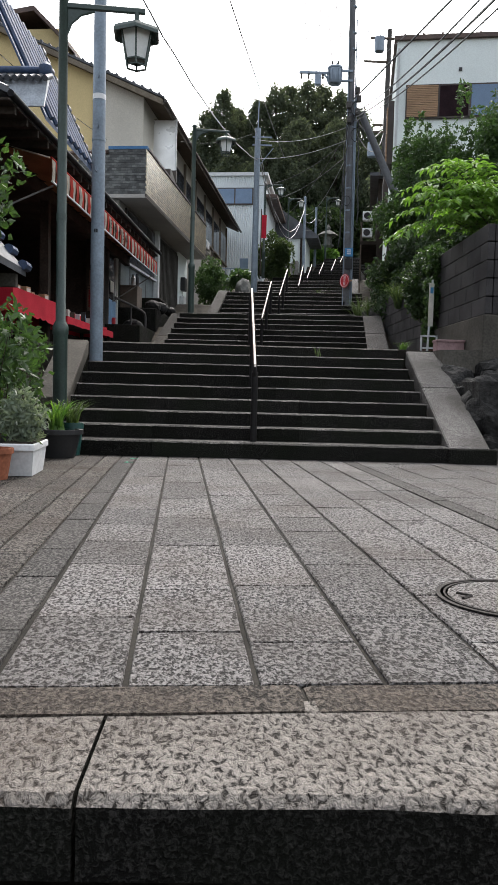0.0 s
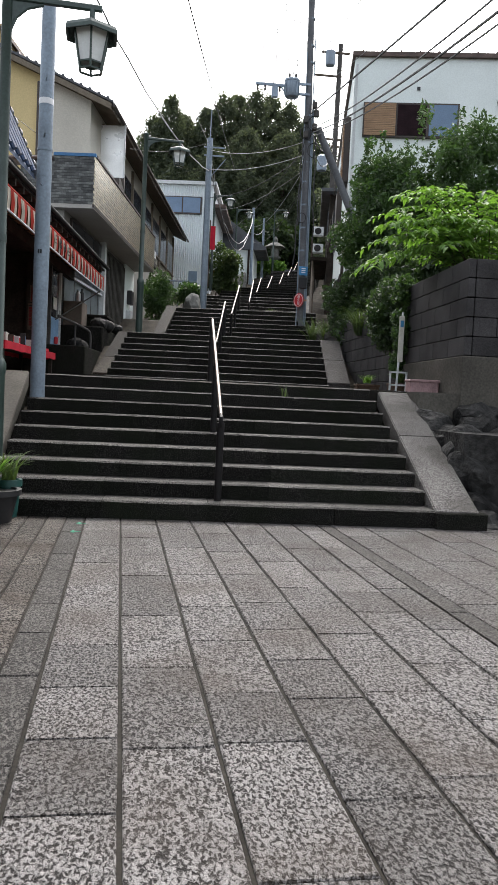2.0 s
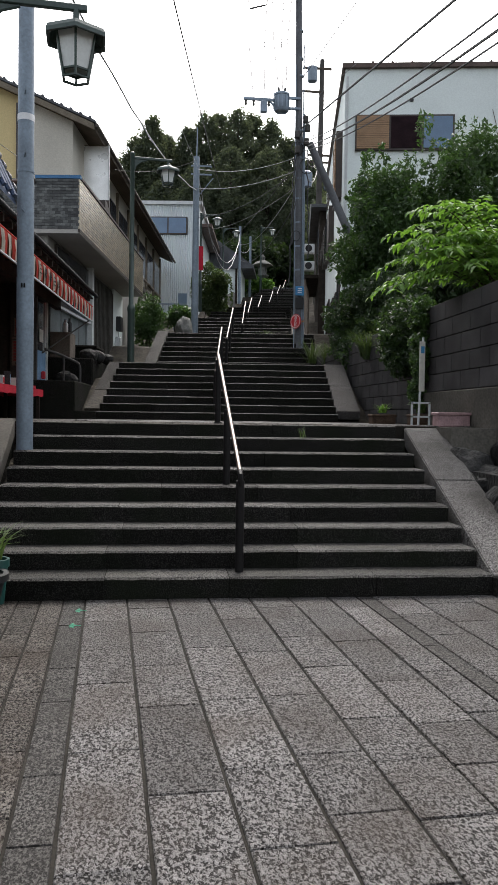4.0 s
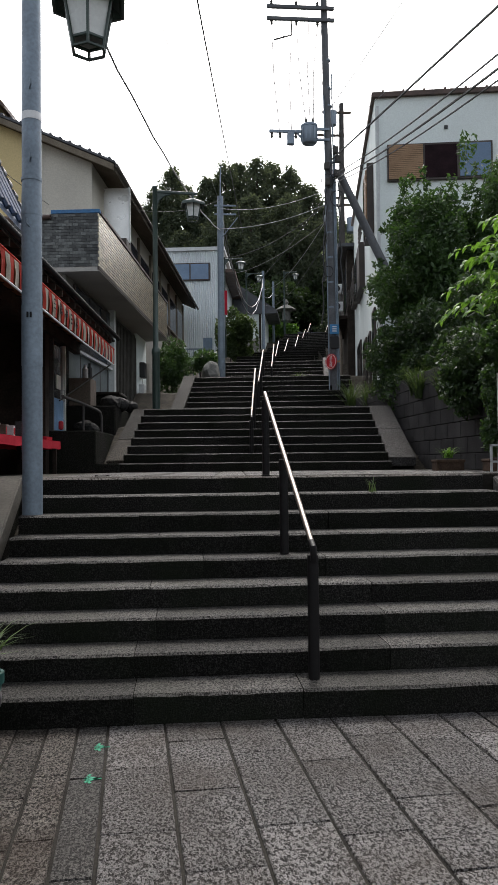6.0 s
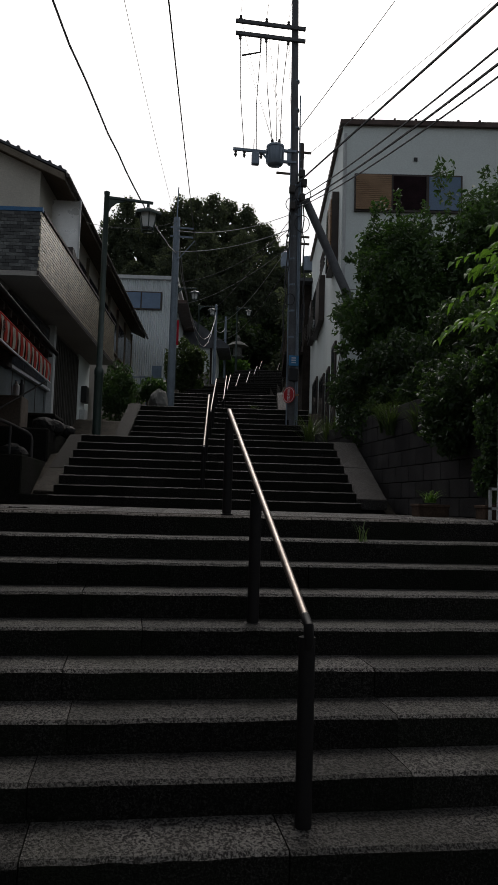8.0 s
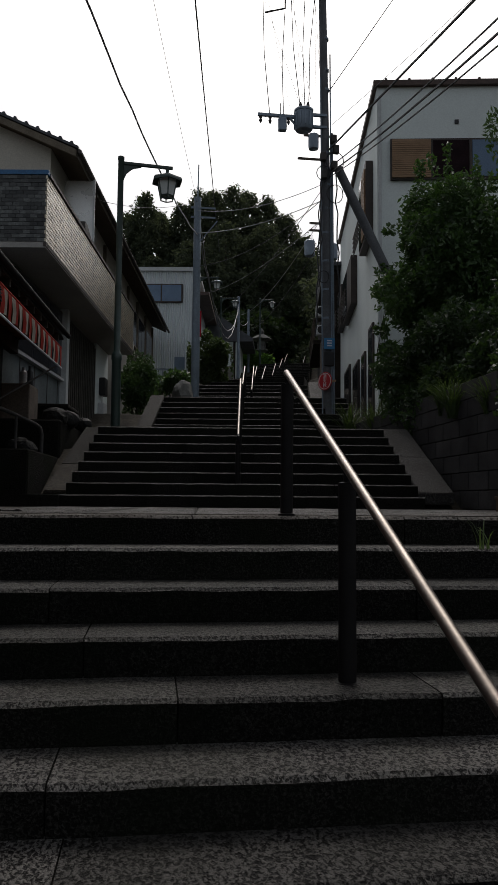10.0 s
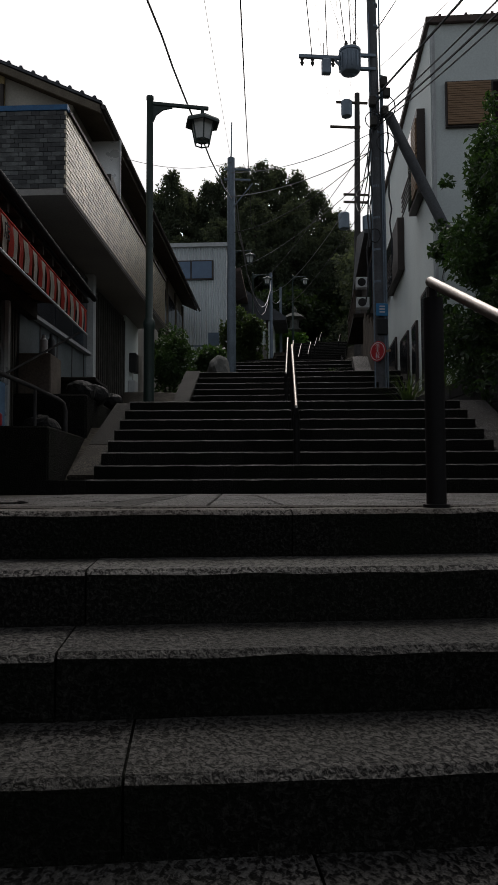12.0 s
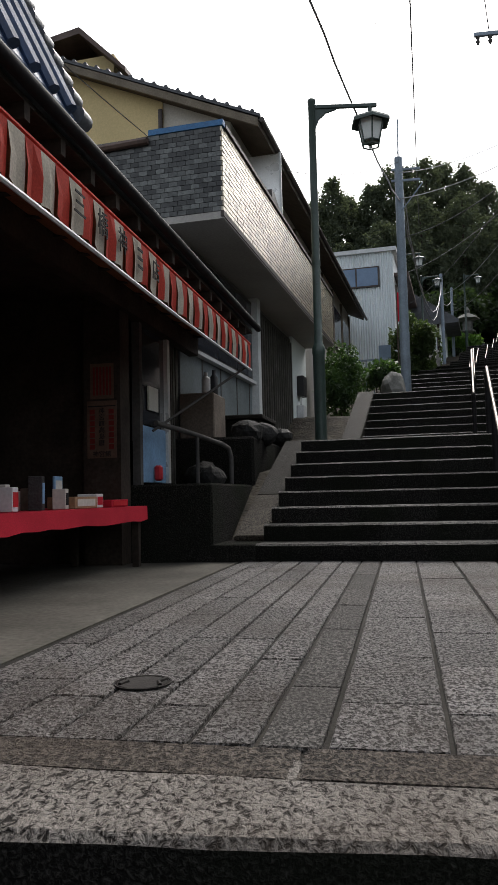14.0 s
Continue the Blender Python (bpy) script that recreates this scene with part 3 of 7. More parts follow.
# ---- cheek walls ----
def cheek(x, y, a, z0, x0, x1, pts, mt, label, cut=None, foot=None, deep=0.16):
    """A sloping slab: pts are (along, height) of its top edge."""
    t = thing("stair_cheek", label, "cheek wall", group="stair cheeks", kind="structure", at=grid_frame(x, y, a, z0))
    cuts = cut or [0, 1]
    (ya, za), (yb, zb) = pts
    for c, d in zip(cuts, cuts[1:]):
        g = 0.004
        y0, y1 = ya + (yb - ya) * c + g, ya + (yb - ya) * d - g
        h0, h1 = za + (zb - za) * c, za + (zb - za) * d
        bm = bmesh.new()
        add_prism(bm, [(y0, max(h0 - 0.22, za - deep)), (y0 + 0.12, max(h0 - 0.22, za - deep)), (y1, h1 - 0.22), (y1, h1), (y0, h0)], x0, x1)
        bmesh.ops.bevel(bm, geom=list(bm.edges), offset=0.012, segments=2, affect="EDGES")
        part("slab", bm, M[foot if foot and c == 0 else mt], t)
    bm = bmesh.new()
    add_prism(bm, [(ya + 0.03, -0.4), (yb - 0.02, -0.4), (yb - 0.02, zb - 0.2), (ya + 0.03, za - 0.2)], x0 + 0.02, x1 - 0.02)
    part("base", bm, M["riser"], t)
    return t


cheek(2.215, 8.473, 2.2, 0, 0.0, 0.46, [(0.02, 0.17), (2.95, 1.42)], "cheek", "sloping granite cheek slab beside the lower steps", [0, 0.56, 1])
box_part("cheek_foot", M["riser"], None, 2.2, 8.42, -0.1, 2.74, 8.62, 0.165, 0.01)
tagged(bpy.data.objects["cheek_foot"], "dark granite foot block of the stair cheek", "cheek wall", kind="structure")
cheek(-2.29, 9.45, -3.8, 0, -0.42, 0.0, [(0.0, 0.62), (2.15, 1.47)], "concrete", "sloping concrete cheek beside the lower steps")
cheek(0.33, 16.72, 6.0, 1.44, 2.36, 2.83, [(0.38, 0.22), (3.1, 1.33)], "cheek_speckled", "sloping granite cheek slab with pale speckle", [0, 0.5, 1])
cheek(0.33, 16.72, 6.0, 1.44, -2.6, -2.29, [(0.46, 0.21), (3.3, 1.33)], "cheek_dark", "sloping dark stained granite cheek slab, paler brown at its foot", [0, 0.36, 1], "cheek_foot", 0.05)
sf = box_part("stair_foot", M["riser"], None, -2.95, 0.0, -0.3, -2.285, 0.95, 0.157, 0.012)
sf.matrix_world = grid_frame(0.33, 16.72, 6.0, 1.44)
tagged(sf, "dark granite foot block of the upper steps", "step", kind="structure")
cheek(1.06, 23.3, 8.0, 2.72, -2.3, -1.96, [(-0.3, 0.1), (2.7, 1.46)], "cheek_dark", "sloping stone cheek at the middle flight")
cheek(2.18, 30.0, 9.0, 4.10, 1.82, 2.3, [(0.0, 0.3), (2.3, 1.45)], "cheek", "short stone cheek block beside the steps")
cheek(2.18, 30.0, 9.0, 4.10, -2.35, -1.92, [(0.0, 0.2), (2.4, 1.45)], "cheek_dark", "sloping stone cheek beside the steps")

for y in (8.13, 7.70):
    gm = thing("paint_mark", "green spray-paint survey mark on the paving", "paint mark", "survey marks", at=pose(-1.29, y, 0.003))
    for k in range(5):
        bm = bmesh.new()
        a = 1.3 * k
        add_box(bm, -0.035, -0.007, 0, 0.035, 0.007, 0.0015, pose(0.02 * math.cos(a * 2), 0.025 * math.sin(a), 0, 0, 0, a * 57))
        part("stroke", bm, M["green_paint"], gm)

# ---- ground: one sheet that climbs with the street ----
def ground_z(x, y):
    """Height of the slope beside the stairs."""
    prof = [(-400, -1.3), (-2, -1.2), (1.2, -0.4), (8.4, -0.35), (11.4, 1.0), (16.7, 1.1), (19.4, 2.4), (23.3, 2.4), (26, 3.7), (30, 3.7), (32.5, 5.0), (37, 5.0), (39.3, 6.1), (43.2, 6.1), (45.2, 7.2), (48.6, 7.2), (50.6, 8.3), (52.4, 8.3), (54.9, 9.4), (56.6, 9.4), (59, 10.5), (68, 10.7), (80, 16), (120, 24), (400, 24)]
    for (a, za), (b, zb) in zip(prof, prof[1:]):
        if y <= b:
            return za + (zb - za) * (y - a) / (b - a)
    return prof[-1][1]


ys = [-400, -60, -12, -2, 1.1] + [1.3 + 0.72 * k for k in range(90)] + [70, 75, 80, 95, 120, 400]
xs = [-400, -120, -60, -30, -16, -9, -5, -3.4, -2.6, 0, 1, 2, 3.2, 4, 6, 9, 16, 30, 60, 120, 400]
verts, faces = [], []
for y in ys:
    for x in xs:
        axis = 0.0 if y < 12 else 0.14 * (y - 12)
        z = ground_z(x, y) - 0.02
        d = abs(x - axis)
        if d > 3.2 and y > 9:
            z += min(2.2, (d - 3.2) * 0.35) * min(1, (y - 9) / 4) if x > axis else 0.0
        z += noise.noise(Vector((x * 0.3, y * 0.3, 0))) * 0.12 * min(1, d / 4)
        verts.append((x, y, z))
w = len(xs)
for j in range(len(ys) - 1):
    for i in range(w - 1):
        faces.append((j * w + i, j * w + i + 1, (j + 1) * w + i + 1, (j + 1) * w + i))
me = bpy.data.meshes.new("ground")
me.from_pydata(verts, [], faces)
me.materials.append(M["earth"])
tagged(new("ground", me), "dark damp earth slope around the stairs", "ground", kind="structure")

# ---- handrails ----
def handrail(low, high, feet, r=0.0195):
    """low, high: ends of the rail; feet: (share along, foot z)."""
    low, high = Vector(low), Vector(high)
    t = thing("handrail", "steel handrail on dark posts down the middle of the steps", "handrail", group="stair handrails", at=Matrix.Translation((low.x, low.y, feet[0][1])))
    o = Vector((low.x, low.y, feet[0][1]))
    d = (high - low).normalized()
    bm = bmesh.new()
    add_tube(bm, [low - o, low - o + d * 0.02, high - o], r, 10)
    part("rail", bm, M["rail"], t, smooth=True)
    bm = bmesh.new()
    add_tube(bm, [low - o + Vector((0, 0.0, -0.14)), low - o + Vector((0, -0.035, -0.07)), low - o + Vector((0, -0.03, -0.01)), low - o + d * 0.05], r * 1.12, 10)
    part("end_bend", bm, M["rail_post"], t, smooth=True)
    for s, z in feet:
        p = low.lerp(high, s)
        bm = bmesh.new()
        add_lathe(bm, [(0.05, z - o.z), (0.05, z - o.z + 0.012), (0.037, z - o.z + 0.014), (0.037, p.z - o.z - 0.06), (0.016, p.z - o.z - 0.055), (0.016, p.z - o.z - 0.01)], 12, (p.x - o.x, p.y - o.y, 0))
        part("post", bm, M["rail_post"], t, smooth=True)
    return t


handrail((0.005, 8.70, 1.03), (0.003, 11.54, 2.285), [(0.0, 0.16), (0.5, 0.80), (0.99, 1.44)])
handrail((0.36, 17.30, 2.40), (0.655, 19.65, 3.56), [(0.0, 1.60), (0.5, 2.08), (0.98, 2.72)])
handrail((1.08, 23.4, 3.70), (1.47, 25.9, 4.90), [(0.0, 2.89), (0.5, 3.41), (0.98, 4.10)])
handrail((2.20, 30.2, 4.95), (2.55, 32.4, 6.10), [(0.0, 4.26), (0.98, 5.42)])
handrail((3.16, 37.1, 6.30), (3.60, 39.4, 7.35), [(0.0, 5.58), (0.98, 6.58)])
handrail((4.38, 43.3, 7.45), (4.86, 45.4, 8.45), [(0.0, 6.74), (0.98, 7.70)])
handrail((5.73, 48.7, 8.55), (6.25, 50.8, 9.60), [(0.0, 7.86), (0.98, 8.82)])
handrail((6.76, 52.5, 9.70), (7.35, 54.9, 10.7), [(0.0, 8.98), (0.98, 9.94)])
handrail((7.78, 56.7, 10.8), (8.35, 58.8, 11.8), [(0.0, 10.1), (0.98, 11.06)])
handrail((9.15, 57.2, 10.9), (9.7, 59.2, 11.8), [(0.0, 10.1), (0.98, 11.06)])


# ---- street lanterns ----
def lantern_thing():
    """Arm length 0.85 to local +x; base at z 0; top at 5.09."""
    t = thing("street_lamp", "dark green street lamp with a hexagonal glass lantern", "street lamp", group="street lamps")
    bm = bmesh.new()
    add_lathe(bm, [(0.085, 0), (0.085, 1.30), (0.095, 1.33), (0.095, 1.40), (0.075, 1.45), (0.06, 1.47), (0.052, 5.02), (0.06, 5.03), (0.06, 5.08), (0.03, 5.1)], 16)
    part("pole", bm, M["green_pole"], t, smooth=True)
    bm = bmesh.new()
    add_lathe(bm, [(0.062, 2.6), (0.062, 2.68)], 16)
    part("band", bm, M["green_pole"], t, smooth=True)
    bm = bmesh.new()
    add_box(bm, 0.03, -0.025, 4.94, 0.95, 0.025, 5.0, bevel=0.008)
    part("arm", bm, M["green_pole"], t)
    bm = bmesh.new()
    pts = [(0.04, 4.66), (0.09, 4.78), (0.2, 4.88), (0.36, 4.93)]
    add_tube(bm, [(x, 0, z) for x, z in pts], 0.016, 8)
    for (xa, za), (xb, zb) in zip(pts, pts[1:]):
        v = [bm.verts.new(p) for p in ((xa, -0.006, za), (xb, -0.006, zb), (xb, -0.006, 4.95), (xa, -0.006, 4.95))]
        bm.faces.new(v)
        w = [bm.verts.new(p) for p in ((xa, 0.006, za), (xb, 0.006, zb), (xb, 0.006, 4.95), (xa, 0.006, 4.95))]
        bm.faces.new(w[::-1])
    part("bracket", bm, M["green_pole"], t)
    c = (0.85, 0, 0)
    bm = bmesh.new()
    add_lathe(bm, [(0.03, 4.95), (0.03, 4.87), (0.05, 4.86), (0.05, 4.84)], 10, c)
    part("hanger", bm, M["green_pole"], t, smooth=True)
    bm = bmesh.new()
    add_lathe(bm, [(0.06, 4.85), (0.28, 4.755), (0.30, 4.72), (0.30, 4.685), (0.275, 4.685), (0.25, 4.72), (0.05, 4.81)], 6, c, radians(30))
    part("lantern_roof", bm, M["green_pole"], t)
    bm = bmesh.new()
    add_lathe(bm, [(0.19, 4.72), (0.122, 4.425), (0.117, 4.425), (0.185, 4.72)], 6, c, radians(30))
    part("glass", bm, M["lamp_glass"], t, "frosted glass panes")
    for k in range(6):
        a = radians(30 + 60 * k)
        bm = bmesh.new()
        add_tube(bm, [(0.85 + 0.196 * math.cos(a), 0.196 * math.sin(a), 4.72), (0.85 + 0.122 * math.cos(a), 0.122 * math.sin(a), 4.36)], 0.012, 6)
        part("glazing_bar", bm, M["green_pole"], t)
    bm = bmesh.new()
    ring = [(0.85 + 0.124 * math.cos(radians(30 + 60 * k)), 0.124 * math.sin(radians(30 + 60 * k))) for k in range(7)]
    for z in (4.36, 4.425):
        add_tube(bm, [(x, y, z) for x, y in ring], 0.012, 6)
    part("bottom_ring", bm, M["green_pole"], t)
    return t


lamp = lantern_thing()
lamp.matrix_world = pose(-1.45, 20.85, 2.72, 0, 0, 6)
copy_thing(lamp, pose(-2.33, 9.25, 0.0, 0, 0, 5) @ Matrix.Diagonal((1, 1, 1.046, 1)))
for x, y, z in ((1.2, 42, 6.95), (3.2, 53, 9.0), (6.6, 60, 10.9)):
    copy_thing(lamp, pose(x, y, z, 0, 0, -10))


# ---- poles ----
def steel_pole(x, y, z0, z1, r, label):
    t = thing("utility_pole", label, "pole", at=pose(x, y, z0))
    h = z1 - z0
    bm = bmesh.new()
    add_lathe(bm, [(r, 0), (r, h * 0.32), (r * 0.97, h * 0.325), (r * 0.85, h), (r * 0.3, h + 0.02)], 18)
    part("shaft", bm, M["pole"], t, smooth=True)
    for z in (0.3, 0.335):
        bm = bmesh.new()
        add_lathe(bm, [(r * 1.03, h * z), (r * 1.03, h * z + 0.03)], 18)
        part("band", bm, M["pole"], t, smooth=True)
    return t


p1 = steel_pole(-2.19, 10.86, 1.12, 10.2, 0.092, "blue-grey steel pole standing on the steps")
for z in (3.6,):
    bm = bmesh.new()
    add_lathe(bm, [(0.0915, z), (0.0915, z + 0.07)], 18)
    part("label_band", bm, M["white_paint"], p1, "white paper band", smooth=True)
for z, sx in ((3.87, 1), (2.6, -1), (3.2, 1)):
    bm = bmesh.new()
    add_tube(bm, [(0, -0.08, z), (0.02 * sx, -0.14, z + 0.02), (0.02 * sx, -0.15, z + 0.06)], 0.009, 6)
    part("step_bolt", bm, M["pole"], p1)
bm = bmesh.new()
add_lathe(bm, [(0.0945, 1.35), (0.0945, 1.9)], 18)
part("sleeve", bm, M["pole"], p1, smooth=True)
for k in range(2):
    box_part("mark", M["ink"], p1, 0.0 + k * 0.028 - 0.03, -0.1, 1.78, 0.018 + k * 0.028 - 0.03, -0.09, 1.83)
p2 = steel_pole(0.45, 30.0, 4.0, 10.85, 0.125, "blue-grey steel pole beside the stairs carrying cables")
bm = bmesh.new()
add_tube(bm, [(0, 0, 6.8), (0.02, 0, 7.9)], 0.02, 6)
part("spike", bm, M["pole"], p2)
for z in (6.2, 6.5):
    box_part("crossbar", M["pole"], p2, -0.2, -0.05, z, 0.55, 0.0, z + 0.05)
bm = bmesh.new()
add_tube(bm, [(0.6, -0.1, 6.1), (0.05, -0.1, 5.4)], 0.02, 6)
part("strut", bm, M["pole"], p2)

up = thing("utility_pole", "tall dark concrete utility pole with crossarms and transformer", "utility pole", at=pose(3.33, 24.8, 3.0))
bm = bmesh.new()
add_tube(bm, [(0.03, 0, -0.3), (-0.05, 0, 6), (-0.16, 0, 12.4)], [0.125, 0.112, 0.09], 18)
part("shaft", bm, M["util_pole"], up, smooth=True)
for z in (10.98, 11.32):
    box_part("crossarm", M["util_pole"], up, -1.78, -0.16, z, 0.12, -0.08, z + 0.09)
bm = bmesh.new()
add_tube(bm, [(-1.6, -0.15, 10.4), (-1.1, -0.15, 10.55), (-1.1, -0.15, 10.98)], 0.025, 6)
part("hanger_arm", bm, M["conc_pole"], up)
for x in (-1.65, -0.95, -0.35):
    for z, s in ((11.41, 1), (10.98, -1)):
        bm = bmesh.new()
        add_lathe(bm, [(0.035, 0), (0.05, 0.03 * s), (0.03, 0.06 * s), (0.045, 0.09 * s), (0.02, 0.13 * s)], 10, (x, -0.12, z))
        part("insulator", bm, M["conc_pole"], up, smooth=True)
bm = bmesh.new()
add_lathe(bm, [(0.0, 7.5), (0.19, 7.51), (0.22, 7.55), (0.22, 7.96), (0.24, 7.97), (0.24, 8.02), (0.2, 8.05), (0.0, 8.07)], 16, (-0.62, -0.1, 0))
tr = part("transformer", bm, M["transformer"], up, "blue-grey steel transformer drum", smooth=True)
for k in range(4):
    bm = bmesh.new()
    add_lathe(bm, [(0.03, 8.04), (0.045, 8.1), (0.025, 8.18)], 8, (-0.62 + 0.13 * math.cos(k * 1.57 + 0.7), -0.1 + 0.13 * math.sin(k * 1.57 + 0.7), 0))
    part("bushing", bm, M["conc_pole"], tr, smooth=True)
for z in (7.6, 7.9):
    box_part("bracket", M["transformer"], up, -0.5, -0.13, z, -0.05, -0.05, z + 0.06)
box_part("crossarm", M["transformer"], up, -1.75, -0.15, 7.8, -0.85, -0.08, 7.87)
bm = bmesh.new()
add_tube(bm, [(-1.0, -0.12, 7.83), (-0.75, -0.12, 7.55), (-0.5, -0.12, 7.45)], 0.03, 6)
part("arm_brace", bm, M["transformer"], up)
for k in range(7):
    a = 2.6 + k * 0.52
    box_part("cooling_fin", M["transformer"], tr, -0.62 + 0.235 * math.cos(a) - 0.012, -0.1 + 0.235 * math.sin(a) - 0.012, 7.58, -0.62 + 0.235 * math.cos(a) + 0.012, -0.1 + 0.235 * math.sin(a) + 0.012, 7.93)
for x in (-1.68, -1.45, -1.0):
    bm = bmesh.new()
    add_lathe(bm, [(0.02, 7.8), (0.045, 7.77), (0.025, 7.73), (0.045, 7.69), (0.015, 7.62)], 8, (x, -0.12, 0))
    part("insulator", bm, M["conc_pole"], up, smooth=True)
for a, b in (((-1.65, 10.98), (-1.45, 7.75)), ((-1.1, 10.5), (-1.12, 7.8)), ((-0.95, 10.98), (-0.72, 8.16)), ((-0.6, 10.98), (-0.6, 8.16)), ((-0.35, 10.98), (-0.5, 8.16))):
    bm = bmesh.new()
    add_tube(bm, [(a[0], -0.12, a[1]), ((a[0] + b[0]) / 2 - 0.06, -0.16, (a[1] + b[1]) / 2), (b[0], -0.12, b[1])], 0.012, 5)
    part("drop_wire", bm, M["wire"], up)
box_part("fuse_switch", M["transformer"], up, -1.25, -0.2, 7.45, -1.05, -0.05, 7.78, 0.02)
bm = bmesh.new()
add_tube(bm, [(-1.2, -0.12, 7.87), (-1.2, -0.12, 8.15)], 0.012, 6)
part("rod", bm, M["conc_pole"], up)
for z in (2.2, 2.9, 3.6, 4.3, 5.0, 5.6, 6.2, 6.6, 7.0, 8.6, 9.1, 9.9):
    bm = bmesh.new()
    add_lathe(bm, [(0.13 - 0.003 * z, z), (0.13 - 0.003 * z, z + 0.05)], 14, (-0.008 * z, 0, 0))
    part("strap", bm, M["pole"], up, smooth=True)
for x, r, zt in ((0.14, 0.024, 7.5), (-0.14, 0.016, 8.9), (0.09, 0.018, 9.5)):
    bm = bmesh.new()
    add_tube(bm, [(x, -0.1, 0), (x - 0.06, -0.1, zt)], r, 6)
    part("conduit", bm, M["pole"], up)
for k, (x, z) in enumerate(((0.12, 6.55), (-0.16, 6.75), (0.16, 6.95), (0.1, 7.2), (-0.14, 6.3))):
    box_part("cable_box", M["conc_pole"], up, x - 0.07, -0.26, z, x + 0.07, -0.12, z + 0.2, 0.015)
box_part("address_plate", M["blue_plate"], up, -0.13, -0.185, 2.15, 0.13, -0.165, 2.42, 0.005, "blue address plate")
for k in range(3):
    box_part("lettering", M["white_paint"], up, -0.06, -0.192, 2.22 + 0.06 * k, 0.06, -0.186, 2.25 + 0.06 * k)
box_part("dark_wrap", M["wire"], up, -0.12, -0.165, 1.75, 0.13, -0.125, 2.1, 0.02, "dark rubber wrap")
bm = bmesh.new()
add_tube(bm, [(0.28, 0.1, 6.72), (1.65, -0.1, 3.7)], [0.11, 0.12], 12)
part("brace_pole", bm, M["util_pole"], up, "leaning grey brace pole", smooth=True)
# round red hydrant sign on the pole
hs = thing("hydrant_sign", "round red hydrant sign with white lettering on the pole", "sign", at=pose(3.22, 24.6, 4.38, 0, 0, -55) @ Matrix.Diagonal((0.8, 0.8, 0.8, 1)))
bm = bmesh.new()
bmesh.ops.create_cone(bm, segments=28, radius1=0.27, radius2=0.27, depth=0.02, cap_ends=True, matrix=Matrix.Rotation(radians(90), 4, "X"))
part("disc", bm, M["red_paint"], hs)
bm = bmesh.new()
add_tube(bm, [(0.235 * math.cos(radians(a)), -0.012, 0.235 * math.sin(radians(a))) for a in range(0, 361, 20)], 0.012, 4, cap=False)
part("ring", bm, M["white_paint"], hs)
box_part("bracket", M["shutter"], hs, 0.1, -0.005, -0.06, 0.42, 0.02, 0.0)


def lettering(text, size, m, material, parent, depth=0.002):
    """Words as a mesh of their own, facing local -y."""
    cu = bpy.data.curves.new("lettering", "FONT")
    cu.body, cu.size, cu.extrude = text, size, depth
    cu.align_x = cu.align_y = "CENTER"
    tmp = bpy.data.objects.new("tmp", cu)
    me = bpy.data.meshes.new_from_object(tmp)
    bpy.data.objects.remove(tmp)
    me.materials.clear()
    me.materials.append(material)
    ob = new("lettering", me)
    ob.parent = parent
    ob.matrix_basis = m
    return ob


for k, ch in enumerate("消火栓"):
    lettering(ch, 0.15, pose(0.0, -0.013, 0.13 - 0.13 * k, 90), M["white_paint"], hs)

# far utility poles
fu = thing("utility_pole", "distant utility pole with crossarms against the sky", "utility pole", at=pose(9.9, 55, 10.0) @ Matrix.Diagonal((1.6, 1.6, 1.6, 1)))
bm = bmesh.new()
add_tube(bm, [(0, 0, -1), (0.1, 0, 10.2)], [0.15, 0.1], 12)
part("shaft", bm, M["conc_pole"], fu, smooth=True)
for z, a, b in ((9.75, -0.75, 0.5), (8.75, -1.0, 0.2), (6.05, -0.5, 0.5), (5.75, -0.5, 0.5)):
    box_part("crossarm", M["timber"], fu, a, -0.1, z, b, -0.02, z + 0.08)
for x, z in ((-0.35, 9.2), (-0.5, 4.7), (0.45, 4.6)):
    bm = bmesh.new()
    add_lathe(bm, [(0.2, 0), (0.22, 0.1), (0.22, 0.6), (0.12, 0.68)], 12, (x, -0.1, z))
    part("transformer", bm, M["transformer"], fu, smooth=True)
for x, y, z, h in ((4.4, 54, 9.2, 5.2), (5.9, 61, 10.8, 4.6)):
    steel_pole(x, y, z, z + h, 0.1, "thin steel pole far up the stairs")


# ---- cables ----
def cable(a, b, sag, r=0.012, mt="wire", n=18, label="overhead cable strung between poles", wob=0.0):
    a, b = Vector(a), Vector(b)
    pts = []
    for i in range(n + 1):
        s = i / n
        p = a.lerp(b, s)
        p.z -= sag * 4 * s * (1 - s)
        if wob:
            p.x += wob * math.sin(i * 2.4)
            p.z += wob * math.cos(i * 1.9)
        pts.append(p)
    bm = bmesh.new()
    add_tube(bm, pts, r, 5)
    return tagged(part("overhead_cable", bm, M[mt], smooth=True), label, "cable", "overhead cables")


PT = (-2.19, 10.86, 9.2)
cable((-4.13, 2.0, 8.98), (0.45, 29.9, 9.63), 1.41, 0.017, "pale_wire", 30, "thick twisted cable above the stairs", 0.01)
cable((0.45, 29.9, 9.9), (4.4, 54, 13.6), 2.2, 0.02, "pale_wire", 20, "grey bundled cable sagging up the stairs", 0.02)
cable((0.5, 29.9, 10.2), (4.4, 54, 13.9), 2.9, 0.016, "pale_wire", 20, "grey bundled cable sagging up the stairs", 0.02)
cable((-1.84, 2.0, 6.06), (2.4, 45, 14.2), 0.2, 0.014, "wire", 40, "black cable running up above the stairs")
cable((-2.6, 1.5, 7.0), (0.5, 30, 10.5), 0.5, 0.005, "pale_wire", 24, "thin wire above the stairs")
